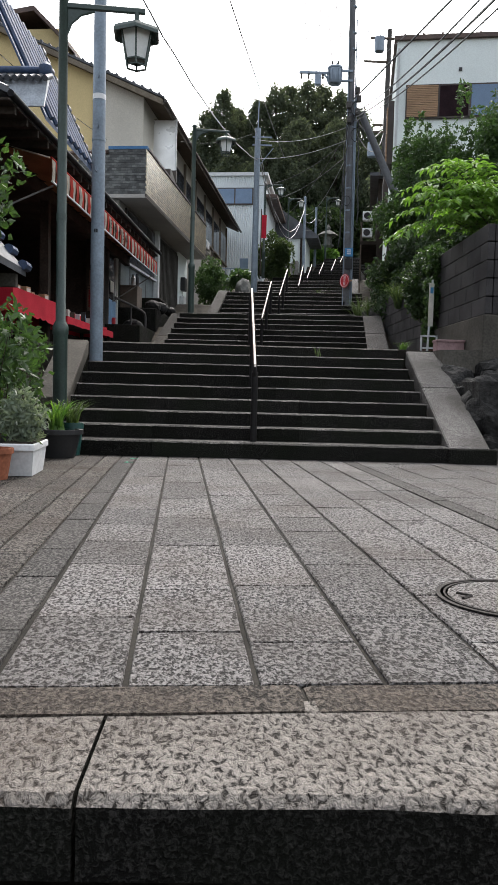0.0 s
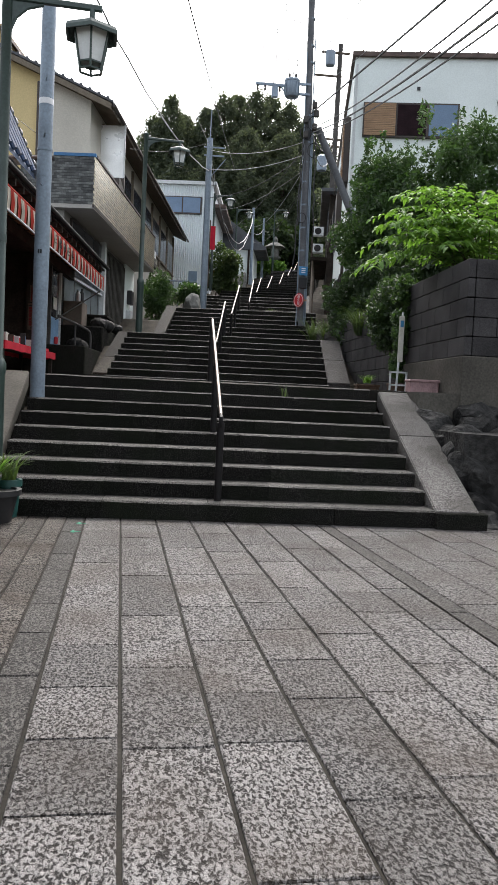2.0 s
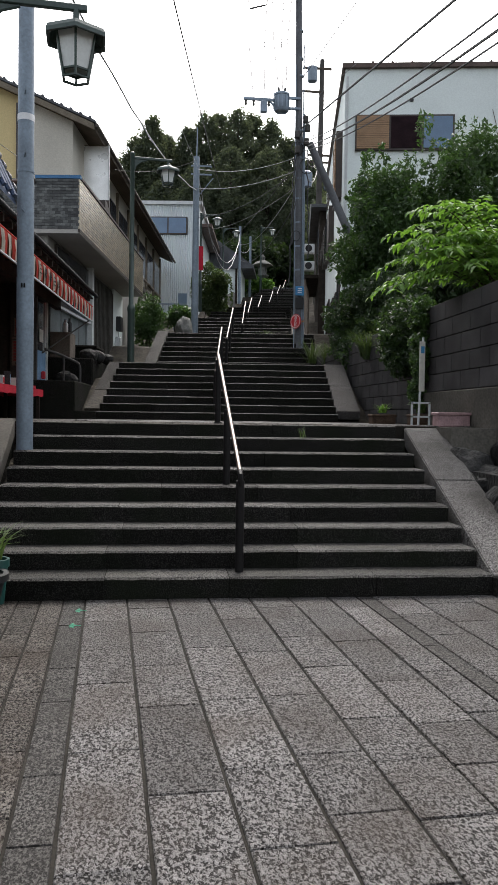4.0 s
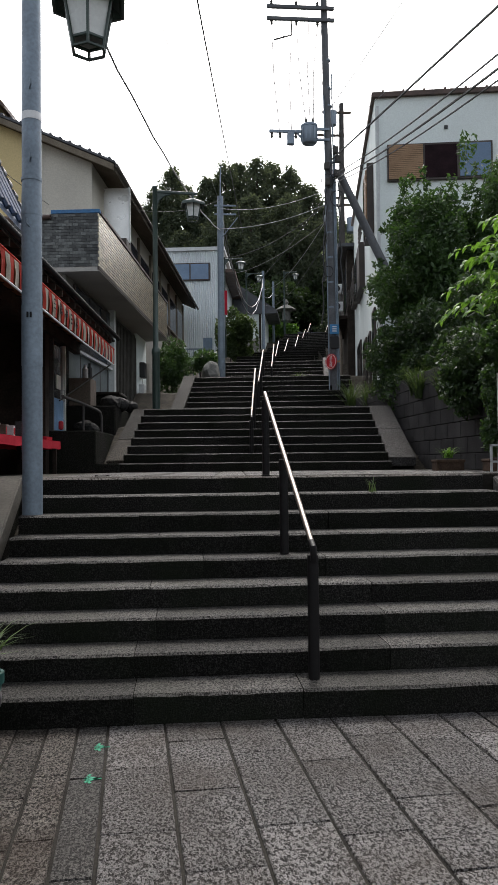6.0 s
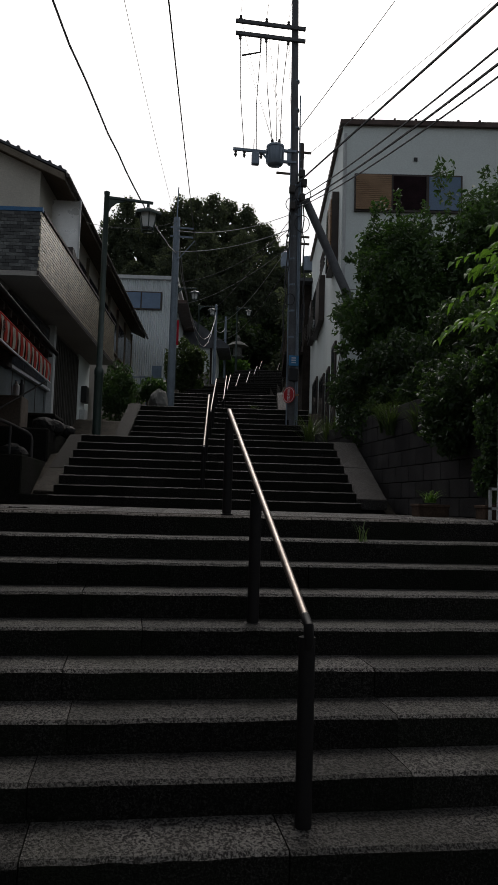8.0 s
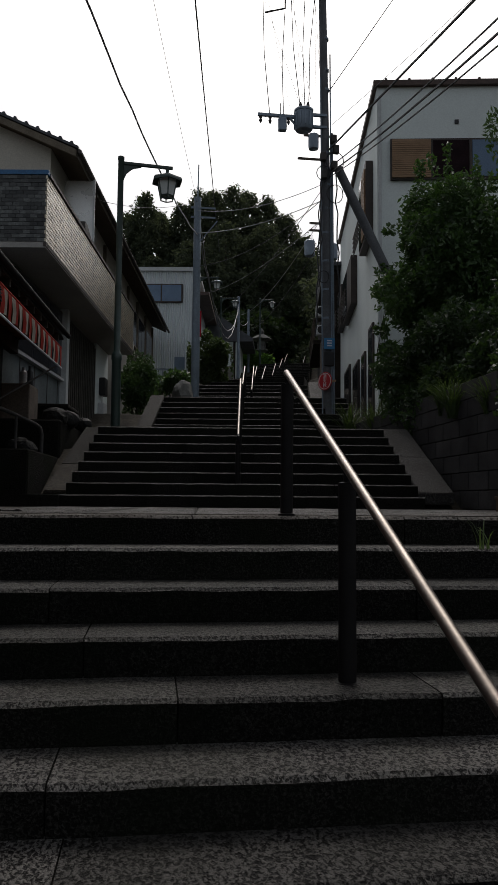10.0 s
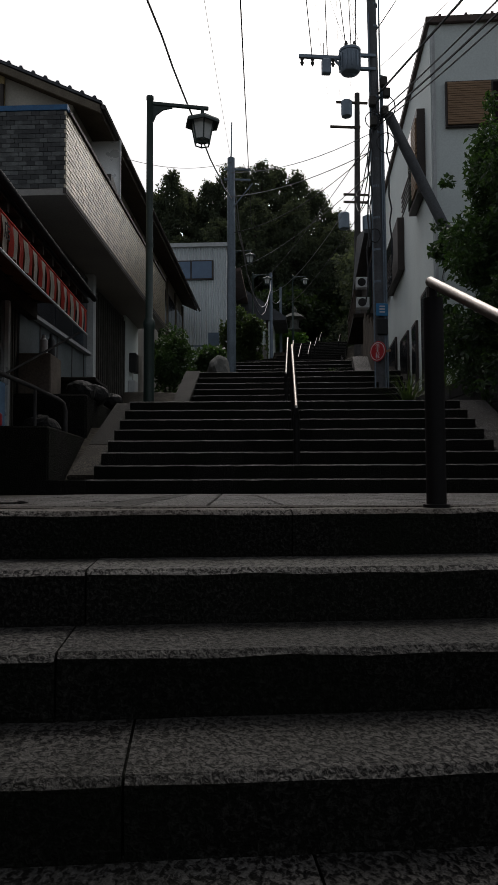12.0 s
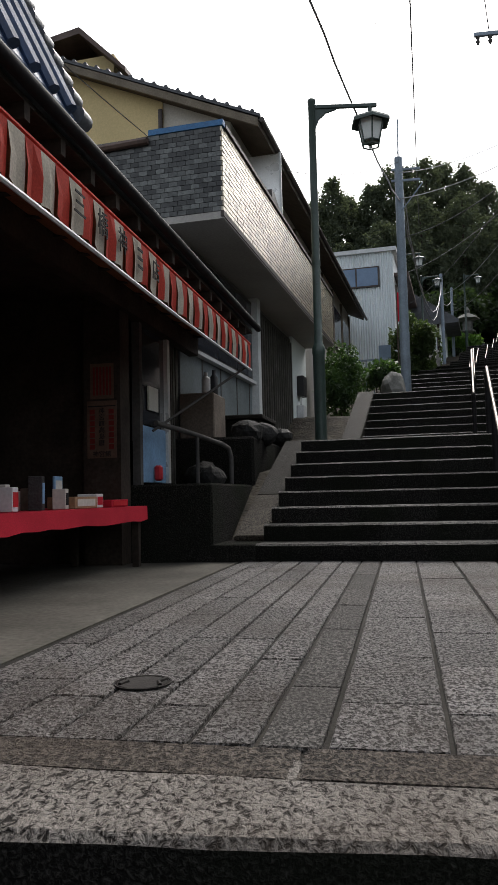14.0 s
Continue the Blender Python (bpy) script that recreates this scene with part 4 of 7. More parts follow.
cable((0.45, 29.9, 10.4), (3.3, 24.8, 9.3), 0.25, 0.01, "pale_wire", 12)
cable((0.45, 29.9, 9.7), (3.3, 24.8, 8.9), 0.2, 0.012, "pale_wire", 12)
cable((4.4, 54, 13.2), (3.3, 24.8, 8.6), 0.6, 0.01, "pale_wire", 14)
cable((4.4, 54, 12.8), (5.9, 61, 14.6), 0.3, 0.02, "pale_wire", 10)
cable((3.34, 24.7, 10.08), (3.78, 2.0, 5.43), 0.0, 0.022, "wire", 24, "thick black cable to the far side of the street")
cable((3.36, 24.7, 9.65), (2.34, 2.0, 4.1), 0.36, 0.013, "wire", 24)
cable((3.36, 24.7, 9.5), (2.44, 2.0, 4.0), 0.36, 0.017, "wire", 24)
cable((3.36, 24.7, 9.4), (2.5, 2.0, 3.95), 0.4, 0.012, "wire", 24)
cable((3.3, 24.7, 11.5), (9.5, 6.0, 18.5), 0.4, 0.012, "wire", 14)
cable((3.4, 24.7, 10.7), (13, 6.0, 16.0), 0.4, 0.007, "pale_wire", 14)
for x in (-1.65, -0.95, -0.35):
    cable((3.33 + x, 24.7, 14.5), (9.9 + x, 55, 25.7), 0.3, 0.008)
    cable((3.33 + x, 24.7, 14.55), (1.2 + x, -2, 19.5), 0.3, 0.008)
    cable((3.33 + x, 24.7, 13.9), (3.33 + x * 0.45, 24.75, 11.3), 0.0, 0.006)
for x0, z0, z1 in ((-0.16, 9.6, 6.6), (0.16, 9.4, 6.2), (-0.22, 9.2, 5.4)):
    cable((3.33 + x0, 24.62, z0), (3.33 + x0 * 1.5, 24.6, z1), 0.0, 0.018, "wire", 10, "tangled cables hanging on the utility pole", 0.03)
cable((3.25, 24.7, 9.8), (9.9, 55, 19.9), 0.9, 0.02, "wire", 14, wob=0.01)
cable((3.25, 24.7, 9.5), (9.9, 55, 19.3), 1.2, 0.02, "wire", 14, wob=0.01)
for z, x1, y1, z1, sag in ((9.2, 2.2, 53, 12.4, 0.6), (8.4, 1.6, 42, 11.2, 0.3), (8.9, 0.5, 30, 8.7, 0.35), (8.0, 4.4, 54, 12.2, 0.8)):
    cable((3.25, 24.7, z), (x1, y1, z1), sag, 0.011, "wire", 16, "slack service cable between the poles")
for k, (z, r) in enumerate(((9.75, 0.22), (9.45, 0.17), (8.95, 0.2), (6.9, 0.13))):
    bm = bmesh.new()
    add_tube(bm, [(0.14 * (-1) ** k + r * math.cos(a * 0.52), -0.16 - 0.02 * math.sin(a), z - 3.0 + r * 1.15 * math.sin(a * 0.52)) for a in range(14)], 0.012, 5)
    part("cable_loop", bm, M["wire"], up)
cable((0.45, 29.9, 10.7), (-2.2, 26, 9.0), 0.2, 0.007)
cable((-3.8, 21.0, 7.4), (-5.6, 10, 7.0), 0.2, 0.007)

# ---- leaves ----
def leaf_mesh(name, blobs, n, size, material, seed, droop=0.3, long=1.8, shell=0.55, fold=True):
    """Single leaves scattered through lumpy clumps: blobs are (x, y, z, rx, ry, rz)."""
    g = np.random.default_rng(seed)
    vol = np.array([b[3] * b[4] * b[5] for b in blobs]) ** 0.75
    which = g.choice(len(blobs), n, p=vol / vol.sum())
    B = np.array(blobs)[which]
    d = g.normal(size=(n, 3))
    d /= np.linalg.norm(d, axis=1)[:, None]
    rad = shell + (1 - shell) * g.random(n) ** 0.7
    rad *= 1 + 0.22 * np.sin(d[:, 0] * 7 + B[:, 0] * 3) * np.cos(d[:, 2] * 6 + B[:, 1])
    p = B[:, :3] + d * rad[:, None] * B[:, 3:6]
    t = g.normal(size=(n, 3)) + d * 0.6
    t[:, 2] -= droop
    t /= np.linalg.norm(t, axis=1)[:, None]
    u = np.cross(t, g.normal(size=(n, 3)))
    u /= np.linalg.norm(u, axis=1)[:, None]
    nn = np.cross(t, u)
    s = size * (0.55 + 0.9 * g.random(n))[:, None]
    a, c = p - t * s * long * 0.5, p + t * s * long * 0.5
    l, r = p - u * s * 0.5 + nn * s * 0.12, p + u * s * 0.5 + nn * s * 0.12
    v = np.stack([a, l, c, r], 1).reshape(-1, 3)
    i = np.arange(n) * 4
    f = np.concatenate([np.stack([i, i + 1, i + 2], 1), np.stack([i, i + 2, i + 3], 1)])
    me = bpy.data.meshes.new(name)
    me.from_pydata(v.tolist(), [], f.tolist())
    me.materials.append(material)
    return me


def lumps(c, r, n, k, seed, flat=1.0):
    """n lumps of share k inside an ellipsoid."""
    g = random.Random(seed)
    out = []
    while len(out) < n:
        v = Vector((g.uniform(-1, 1), g.uniform(-1, 1), g.uniform(-1, 1)))
        if v.length < 1:
            q = k * g.uniform(0.7, 1.35)
            out.append((c[0] + v.x * r[0], c[1] + v.y * r[1], c[2] + v.z * r[2], q, q, q * flat))
    return out


def plant(name, label, category, base, blobs, n, size, mt, seed, stems=4, group="", thick=0.03, long=1.8, droop=0.3):
    t = thing(name, label, category, group, at=pose(*base))
    inv = Vector(base)
    g = random.Random(seed)
    for k in range(stems):
        b = blobs[(k * 5) % len(blobs)]
        e = Vector(b[:3]) - inv
        mid = e * 0.5 + Vector((g.uniform(-0.15, 0.15), g.uniform(-0.15, 0.15), 0.1)) * e.length * 0.5
        bm = bmesh.new()
        add_tube(bm, [Vector((g.uniform(-0.05, 0.05), g.uniform(-0.05, 0.05), -0.1)), mid, e], [thick, thick * 0.7, thick * 0.3], 6)
        part("stem", bm, M["bark"], t)
    me = leaf_mesh("leaves", [(b[0] - base[0], b[1] - base[1], b[2] - base[2], *b[3:]) for b in blobs], n, size, M[mt], seed, droop, long)
    ob = new("leaves", me)
    ob.parent = t
    tagged(ob, kind="stuff")
    return t


def blades(name, label, category, base, n, h, spread, mt, seed, width=0.02):
    """A tuft of arching grass-like blades."""
    g = random.Random(seed)
    verts, faces = [], []
    for _ in range(n):
        a = g.uniform(0, 6.28)
        out, hh = g.uniform(0.2, 1) * spread, h * g.uniform(0.6, 1.1)
        ox, oy = g.uniform(-0.06, 0.06), g.uniform(-0.06, 0.06)
        ca, sa = math.cos(a), math.sin(a)
        k0 = len(verts)
        for i in range(5):
            s = i / 4
            r, z = out * s ** 1.3, hh * (s * 1.6 - 0.85 * s * s)
            w = width * (1 - s) * 0.5 + 0.001
            verts += [(ox + ca * r - sa * w, oy + sa * r + ca * w, z), (ox + ca * r + sa * w, oy + sa * r - ca * w, z)]
        for i in range(4):
            faces.append((k0 + 2 * i, k0 + 2 * i + 1, k0 + 2 * i + 3, k0 + 2 * i + 2))
    me = bpy.data.meshes.new(name)
    me.from_pydata(verts, [], faces)
    me.materials.append(M[mt])
    ob = new(name, me)
    ob.matrix_world = pose(*base)
    return tagged(ob, label, category)


# upright young shoots that stand out of a bush top
def shoots(c, r, n, seed, h=0.45):
    g = random.Random(seed)
    return [(c[0] + g.uniform(-1, 1) * r[0], c[1] + g.uniform(-1, 1) * r[1], c[2] + g.uniform(-0.25, 0.5), 0.09, 0.09, h * g.uniform(0.6, 1.3)) for _ in range(n)]


# big evergreen thicket before the white house
plant("shrub", "large dense dark green thicket growing over the bank", "shrub", (5.0, 21.0, 2.6), lumps((5.1, 21.0, 5.6), (1.25, 1.3, 2.2), 88, 0.42, 1) + shoots((5.3, 20.8, 7.5), (1.1, 0.9), 26, 1, 0.26), 66000, 0.046, "leaf", 11, 7, thick=0.06, long=2.4)
plant("shrub", "tall green thicket with feathery shoots beside the white house", "shrub", (7.3, 21.2, 3.0), lumps((7.2, 21.2, 6.1), (1.8, 1.3, 2.4), 84, 0.46, 2) + shoots((7.2, 20.9, 8.5), (1.7, 0.9), 34, 2, 0.3), 56000, 0.05, "leaf", 12, 6, thick=0.05, long=2.4)
plant("shrub", "dark undergrowth at the foot of the bank", "shrub", (4.2, 20.4, 2.7), lumps((4.2, 20.2, 3.8), (0.75, 1.6, 1.0), 40, 0.36, 5), 26000, 0.046, "ivy", 15, 4, long=2.2)
plant("shrub", "mixed green bushes behind the block wall", "shrub", (4.6, 17.0, 2.9), lumps((4.7, 16.8, 3.9), (0.85, 2.2, 0.85), 44, 0.36, 62), 26000, 0.05, "ivy", 63, 6, long=2.2)


def leafy_branch(pts, w, n, size, g, V, F, start=0.3):
    """Drooping pointed leaves set in two rows along a branch line."""
    for i in range(n):
        s = start + (1 - start) * (i + g.random() * 0.6) / n
        k = min(int(s * (len(pts) - 1)), len(pts) - 2)
        q = s * (len(pts) - 1) - k
        p = pts[k].lerp(pts[k + 1], q)
        d = (pts[k + 1] - pts[k]).normalized()
        side = d.cross(Vector((0, 0, 1))).normalized() * (1 if i % 2 else -1)
        t = (side * 0.8 + d * 0.55 + Vector((g.uniform(-0.25, 0.25), g.uniform(-0.25, 0.25), g.uniform(-0.55, 0.05)))).normalized()
        u = t.cross(Vector((g.uniform(-0.3, 0.3), g.uniform(-0.3, 0.3), 1))).normalized()
        ln = size * g.uniform(0.65, 1.25)
        b = ln * w
        drop = Vector((0, 0, -ln * 0.22))
        lift = Vector((0, 0, b * 0.25))
        j = len(V)
        V += [p, p + t * ln * 0.35 - u * b * 0.5 + lift, p + t * ln * 0.38, p + t * ln * 0.35 + u * b * 0.5 + lift,
              p + t * ln * 0.7 - u * b * 0.36 + drop * 0.4 + lift, p + t * ln * 0.7 + drop * 0.5, p + t * ln * 0.7 + u * b * 0.36 + drop * 0.4 + lift, p + t * ln + drop]
        F += [(j, j + 1, j + 2), (j, j + 2, j + 3), (j + 1, j + 4, j + 5, j + 2), (j + 2, j + 5, j + 6, j + 3), (j + 4, j + 7, j + 5), (j + 5, j + 7, j + 6)]


def spray_tree(label, root, tips, seed, mt, size=0.16):
    """A young tree whose long branches arch out and hang down at their tips."""
    g = random.Random(seed)
    root = Vector(root)
    t = thing("shrub", label, "shrub", at=Matrix.Translation(root))
    V, F = [], []
    for tip in tips:
        e = Vector(tip) - root
        arch = Vector((0, 0, 0.22 * Vector((e.x, e.y, 0)).length + 0.1))
        pts = [e * k / 8 + arch * (4 * k / 8 * (1 - k / 8)) for k in range(9)]
        bm = bmesh.new()
        add_tube(bm, pts, [0.016 - 0.0016 * k for k in range(9)], 5)
        part("branch", bm, M["bark"], t)
        leafy_branch(pts, 0.46, 20, size, g, V, F, 0.3)
        for k in (3, 4, 5, 6, 7):
            for sd in (-1, 1):
                d = (pts[k] - pts[k - 1]).normalized()
                sv = d.cross(Vector((0, 0, 1))).normalized() * sd
                ln = g.uniform(0.28, 0.55)
                tw = [pts[k] + (sv * 0.75 + d * 0.7).normalized() * ln * q / 4 + Vector((0, 0, -0.24 * ln * (q / 4) ** 2 + g.uniform(-0.01, 0.01))) for q in range(5)]
                leafy_branch(tw, 0.46, 9, size * 0.9, g, V, F, 0.15)
    me = bpy.data.meshes.new("leaves")
    me.from_pydata([tuple(v) for v in V], [], F)
    me.materials.append(M[mt])
    ob = new("leaves", me)
    ob.parent = t
    tagged(ob, kind="stuff")
    return t


spray_tree("bright green young tree with broad drooping leaves over the wall", (4.3, 12.6, 2.7),
           [(2.2, 12.0, 3.2), (2.35, 11.9, 3.55), (2.45, 12.1, 3.85), (2.6, 12.3, 4.1), (2.85, 12.0, 4.35), (3.1, 12.2, 4.45), (3.4, 12.1, 4.4), (3.75, 12.0, 4.4), (4.2, 12.2, 4.35), (2.9, 11.8, 3.7), (3.2, 11.9, 3.95), (3.6, 11.8, 3.9), (2.7, 12.2, 3.4), (3.1, 11.7, 3.5), (3.9, 11.7, 3.8), (4.5, 11.9, 4.1)], 13, "bright_leaf")
spray_tree("light green leafy branches reaching over the wall", (5.2, 12.9, 2.8),
           [(4.2, 12.3, 4.5), (4.7, 12.2, 4.6), (5.3, 12.2, 4.6), (5.9, 12.3, 4.5), (4.9, 11.8, 4.0), (5.5, 11.8, 4.0), (3.5, 12.9, 4.3), (3.2, 13.2, 3.9)], 14, "bright_leaf")
plant("ivy", "green creeper spilling over the corner of the block wall", "ivy", (3.3, 13.5, 1.6), lumps((3.24, 13.5, 2.6), (0.1, 0.3, 0.85), 26, 0.12, 64), 4200, 0.042, "leaf", 64, 0, long=1.5)
plant("ivy", "ivy hanging down the block wall", "ivy", (3.3, 14.2, 1.5), lumps((3.4, 14.6, 2.95), (0.2, 1.1, 0.6), 30, 0.2, 6), 7000, 0.045, "ivy", 16, 0)
plant("ivy", "creeper climbing the corner of the white house", "ivy", (4.75, 24.9, 3.0), lumps((4.75, 24.6, 6.0), (0.2, 0.2, 2.2), 12, 0.22, 7), 1100, 0.08, "leaf", 17, 3, thick=0.015)
plant("shrub", "dense green bushes on the bank top", "shrub", (6.4, 15.5, 3.0), lumps((6.6, 15.5, 4.2), (1.6, 1.8, 0.9), 16, 0.55, 8), 9000, 0.08, "leaf", 18, 5)
for k, (x, y, z, h) in enumerate(((3.65, 22.0, 2.75, 1.0), (3.75, 21.2, 2.75, 0.9), (3.5, 23.4, 2.9, 1.0), (4.0, 19.6, 3.3, 0.8), (4.1, 18.6, 3.1, 0.8), (3.6, 16.6, 2.7, 0.6), (3.5, 17.6, 2.75, 0.7), (3.6, 18.2, 2.85, 0.7))):
    blades("grass_clump", "long arching grass on the bank", "grass", (x, y, z), 110, h, h * 0.9, "grass", 30 + k, 0.022)
for k, (x, y, z) in enumerate(((2.6, 26.4, 3.9), (3.3, 25.6, 3.7), (3.0, 30.4, 4.3), (2.9, 27.6, 4.0))):
    blades("weed", "weeds growing from the steps", "weed", (x, y, z), 50, 0.5, 0.4, "grass", 50 + k, 0.02)
blades("weed", "small weed growing from a step joint", "weed", (0.95, 10.99, 1.28), 9, 0.2, 0.13, "grass", 61, 0.008)

# ---- shop with striped awning: local y along the street, x towards it ----
S = grid_frame(-2.2, 18.95, 4.0)
shop = thing("shop", "old dark timber souvenir shop with an open front", "shop", at=S)


def sbox(name, mt, x0, y0, z0, x1, y1, z1, parent=None, bevel=0.0, label=""):
    return box_part(name, M[mt], parent or shop, x0, y0, z0, x1, y1, z1, bevel, label)


sbox("back_wall", "dark_wood", -3.6, -9.5, 1.3, -3.45, 0.3, 4.6)
sbox("side_wall", "dark_wood", -3.6, -9.6, 1.3, -0.8, -9.45, 4.6)
sbox("inner_ceiling", "dark_wood", -3.5, -9.5, 3.95, -0.86, 0.2, 4.0)
sbox("lintel", "dark_wood", -0.84, -9.5, 3.8, -0.72, 0.3, 4.06)
sbox("poster_post", "dark_wood", -1.14, -2.24, 1.43, -0.78, -2.0, 4.0, label="brown timber post hung with a printed poster")
sbox("end_wall", "dark_wood", -3.5, -2.1, 1.43, -1.15, -2.0, 4.1)
for y in (-6.2, -9.4):
    sbox("post", "dark_wood", -0.86, y, 1.43, -0.72, y + 0.14, 4.0)
for z in (2.2, 2.8, 3.4):
    sbox("shelf", "timber", -3.4, -9.0, z, -3.05, -3.2, z + 0.03)
rr = random.Random(12)
for z in (2.23, 2.83):
    y = -8.8
    while y < -3.4:
        w = rr.uniform(0.12, 0.4)
        sbox("stock_box", rr.choice(("paper", "timber", "block", "canvas_under")), -3.38, y, z, -3.12, y + w, z + rr.uniform(0.12, 0.4))
        y += w + rr.uniform(0.03, 0.2)
# roof over the shop front: tiles in rows, gutter, fascia
roof = thing("shop_roof", "dark tiled shop roof with a gutter along its eave", "roof", at=S)
bm = bmesh.new()
add_prism(bm, [(-9.8, 4.08), (0.5, 4.08), (0.5, 4.11), (-9.8, 4.11)], -0.9, -0.06)
part("soffit", bm, M["dark_wood"], roof)
bm = bmesh.new()
add_plan(bm, [(-0.04, -9.8), (-0.04, 0.5), (-2.7, 0.5), (-2.7, -9.8)], 0, 0.06, Matrix.Shear("XY", 4, (0, 0)) @ Matrix(((1, 0, 0, 0), (0, 1, 0, 0), (-0.42, 0, 1, 4.13), (0, 0, 0, 1))))
part("roof_bed", bm, M["roof_tile"], roof)
for k in range(34):
    y = -9.75 + 0.3 * k
    bm = bmesh.new()
    add_tube(bm, [(-0.1, y, 4.215), (-2.7, y, 5.31)], 0.05, 8)
    part("tile_row", bm, M["roof_tile"], roof, smooth=True)
bm = bmesh.new()
add_tube(bm, [(-0.0, -9.9, 4.12), (-0.0, 0.6, 4.16)], 0.04, 10)
part("gutter", bm, M["black_iron"], roof, smooth=True)
for k in range(24):
    y = -9.6 + 0.42 * k
    box_part("rafter", M["dark_wood"], roof, -0.85, y, 3.99, -0.06, y + 0.06, 4.08)
# blue-tiled gable above
ub = thing("gable_roof", "blue glazed tile gable roof with round cap tiles on its edge", "roof", at=S)
YE, SL = -2.9, 2.1
bm = bmesh.new()
add_prism(bm, [(YE - 3.0, 0), (YE, 0), (YE, 0.08), (YE - 3.0, 0.08)], -1.1, 0.0, Matrix(((1, 0, 0, -0.88), (0, 1, 0, 0), (-SL, 0, 1, 5.2), (0, 0, 0, 1))))
part("roof_bed", bm, M["blue_tile"], ub)
for k in range(13):
    s = k / 12 * 1.08
    bm = bmesh.new()
    add_tube(bm, [(-0.88 - s, YE - 0.06, 5.33 + SL * s), (-0.88 - s, YE + 0.12, 5.33 + SL * s)], 0.085, 10)
    part("cap_tile", bm, M["roof_tile"], ub, smooth=True)
for k in range(9):
    bm = bmesh.new()
    add_tube(bm, [(-0.86, YE - 0.2 - 0.32 * k, 5.3), (-1.96, YE - 0.2 - 0.32 * k, 5.3 + SL * 1.1)], 0.06, 8)
    part("tile_row", bm, M["blue_tile"], ub, smooth=True)
bm = bmesh.new()
add_prism(bm, [(YE - 2.9, 4.6), (YE - 0.25, 4.6), (YE - 0.25, 5.25), (YE - 2.9, 5.25)], -3.4, -1.02)
part("gable_wall", bm, M["grey_wall"], ub)
# ridge and glazed front slope of the gable end
bm = bmesh.new()
add_prism(bm, [(YE - 3.35, 5.3), (YE - 3.3, 5.3), (YE - 3.05, 5.82), (YE - 3.13, 5.88)], -1.85, -0.8)
part("front_slope", bm, M["sheen_glaze"], ub, "glazed tile slope coloured pale for its sheen")
for k in range(9):
    bm = bmesh.new()
    add_tube(bm, [(-1.8 + 0.125 * k, YE - 3.3, 5.76), (-1.8 + 0.125 * k, YE - 3.02, 5.9)], 0.05, 10)
    part("cap_tile", bm, M["roof_tile"], ub, smooth=True)
bm = bmesh.new()
add_tube(bm, [(-1.85, YE - 3.02, 6.0), (-0.9, YE - 3.02, 6.0)], 0.06, 10)
part("ridge_tile", bm, M["blue_tile"], ub, smooth=True)
bm = bmesh.new()
add_lathe(bm, [(0.08, 0), (0.11, 0.04), (0.11, 0.16), (0.05, 0.22)], 12, (-0.88, YE - 3.02, 5.9))
part("ridge_end", bm, M["blue_tile"], ub, smooth=True)

# awning
aw = thing("awning", "faded red and white striped canvas awning with shop lettering", "awning", at=S)
Y0, W = -8.367, 0.16667
nst = 50


def valance_piece(mt, seed):
    r = random.Random(seed)
    bm = bmesh.new()
    prof = [(-0.7, 4.03), (-0.4, 3.96), (-0.02, 3.86), (0.012, 3.83), (0.02, 3.68), (0.012, 3.54)]
    rows = []
    for y in (0.0, W / 2, W):
        rows.append([bm.verts.new((x + (0.012 * math.sin(y * 30 + seed) if i > 3 else 0), y, z + (0.01 * math.sin(y * 22 + seed * 2) if i == 5 else 0))) for i, (x, z) in enumerate(prof)])
    for a, b in zip(rows, rows[1:]):
        for i in range(len(prof) - 1):
            bm.faces.new((a[i], b[i], b[i + 1], a[i + 1]))
    return mesh_of("stripe", bm, M[mt])


PIECES = {mt: [valance_piece(mt, s) for s in range(3)] for mt in ("stripe_red", "stripe_white")}
for k in range(nst):
    ob = new("stripe", PIECES["stripe_red" if k % 2 else "stripe_white"][k % 3])
    ob.parent = aw
    ob.matrix_basis = Matrix.Translation((0, Y0 + k * W, 0))
bm = bmesh.new()
add_prism(bm, [(Y0, 0), (0, 0), (0, 0.006), (Y0, 0.006)], -0.7, 0.0, Matrix(((1, 0, 0, 0), (0, 1, 0, 0), (-0.255, 0, 1, 3.83), (0, 0, 0, 1))))
part("lining", bm, M["canvas_under"], aw, "tan canvas underside")
bm = bmesh.new()
add_tube(bm, [(0.012, Y0, 3.535), (0.02, -3.0, 3.50), (0.012, 0, 3.535)], 0.014, 6)
part("hem_bar", bm, M["white_frame"], aw, "white hem bar")
bm = bmesh.new()
add_tube(bm, [(0.0, Y0, 3.85), (0.0, 0, 3.85)], 0.016, 6)
part("front_bar", bm, M["stripe_red"], aw)
for y in (-0.25, -8.2):
    bm = bmesh.new()
    add_tube(bm, [(-0.02, y, 3.52), (-0.72, y - 1.25, 2.72)], 0.014, 6)
    part("strut", bm, M["conc_pole"], aw, "thin steel strut")
for k, ch in ((20, "三"), (22, "橋"), (24, "神"), (28, "店")):
    lettering(ch, 0.17, Matrix.Translation((0.04, Y0 + k * W + W * 0.5, 3.69)) @ Euler((radians(90), 0, radians(90))).to_matrix().to_4x4(), M["ink"], aw)
for z in (3.62, 3.68, 3.74):
    box_part("lettering", M["ink"], aw, 0.036, Y0 + 26.5 * W - 0.05, z, 0.04, Y0 + 26.5 * W + 0.05, z + 0.02)

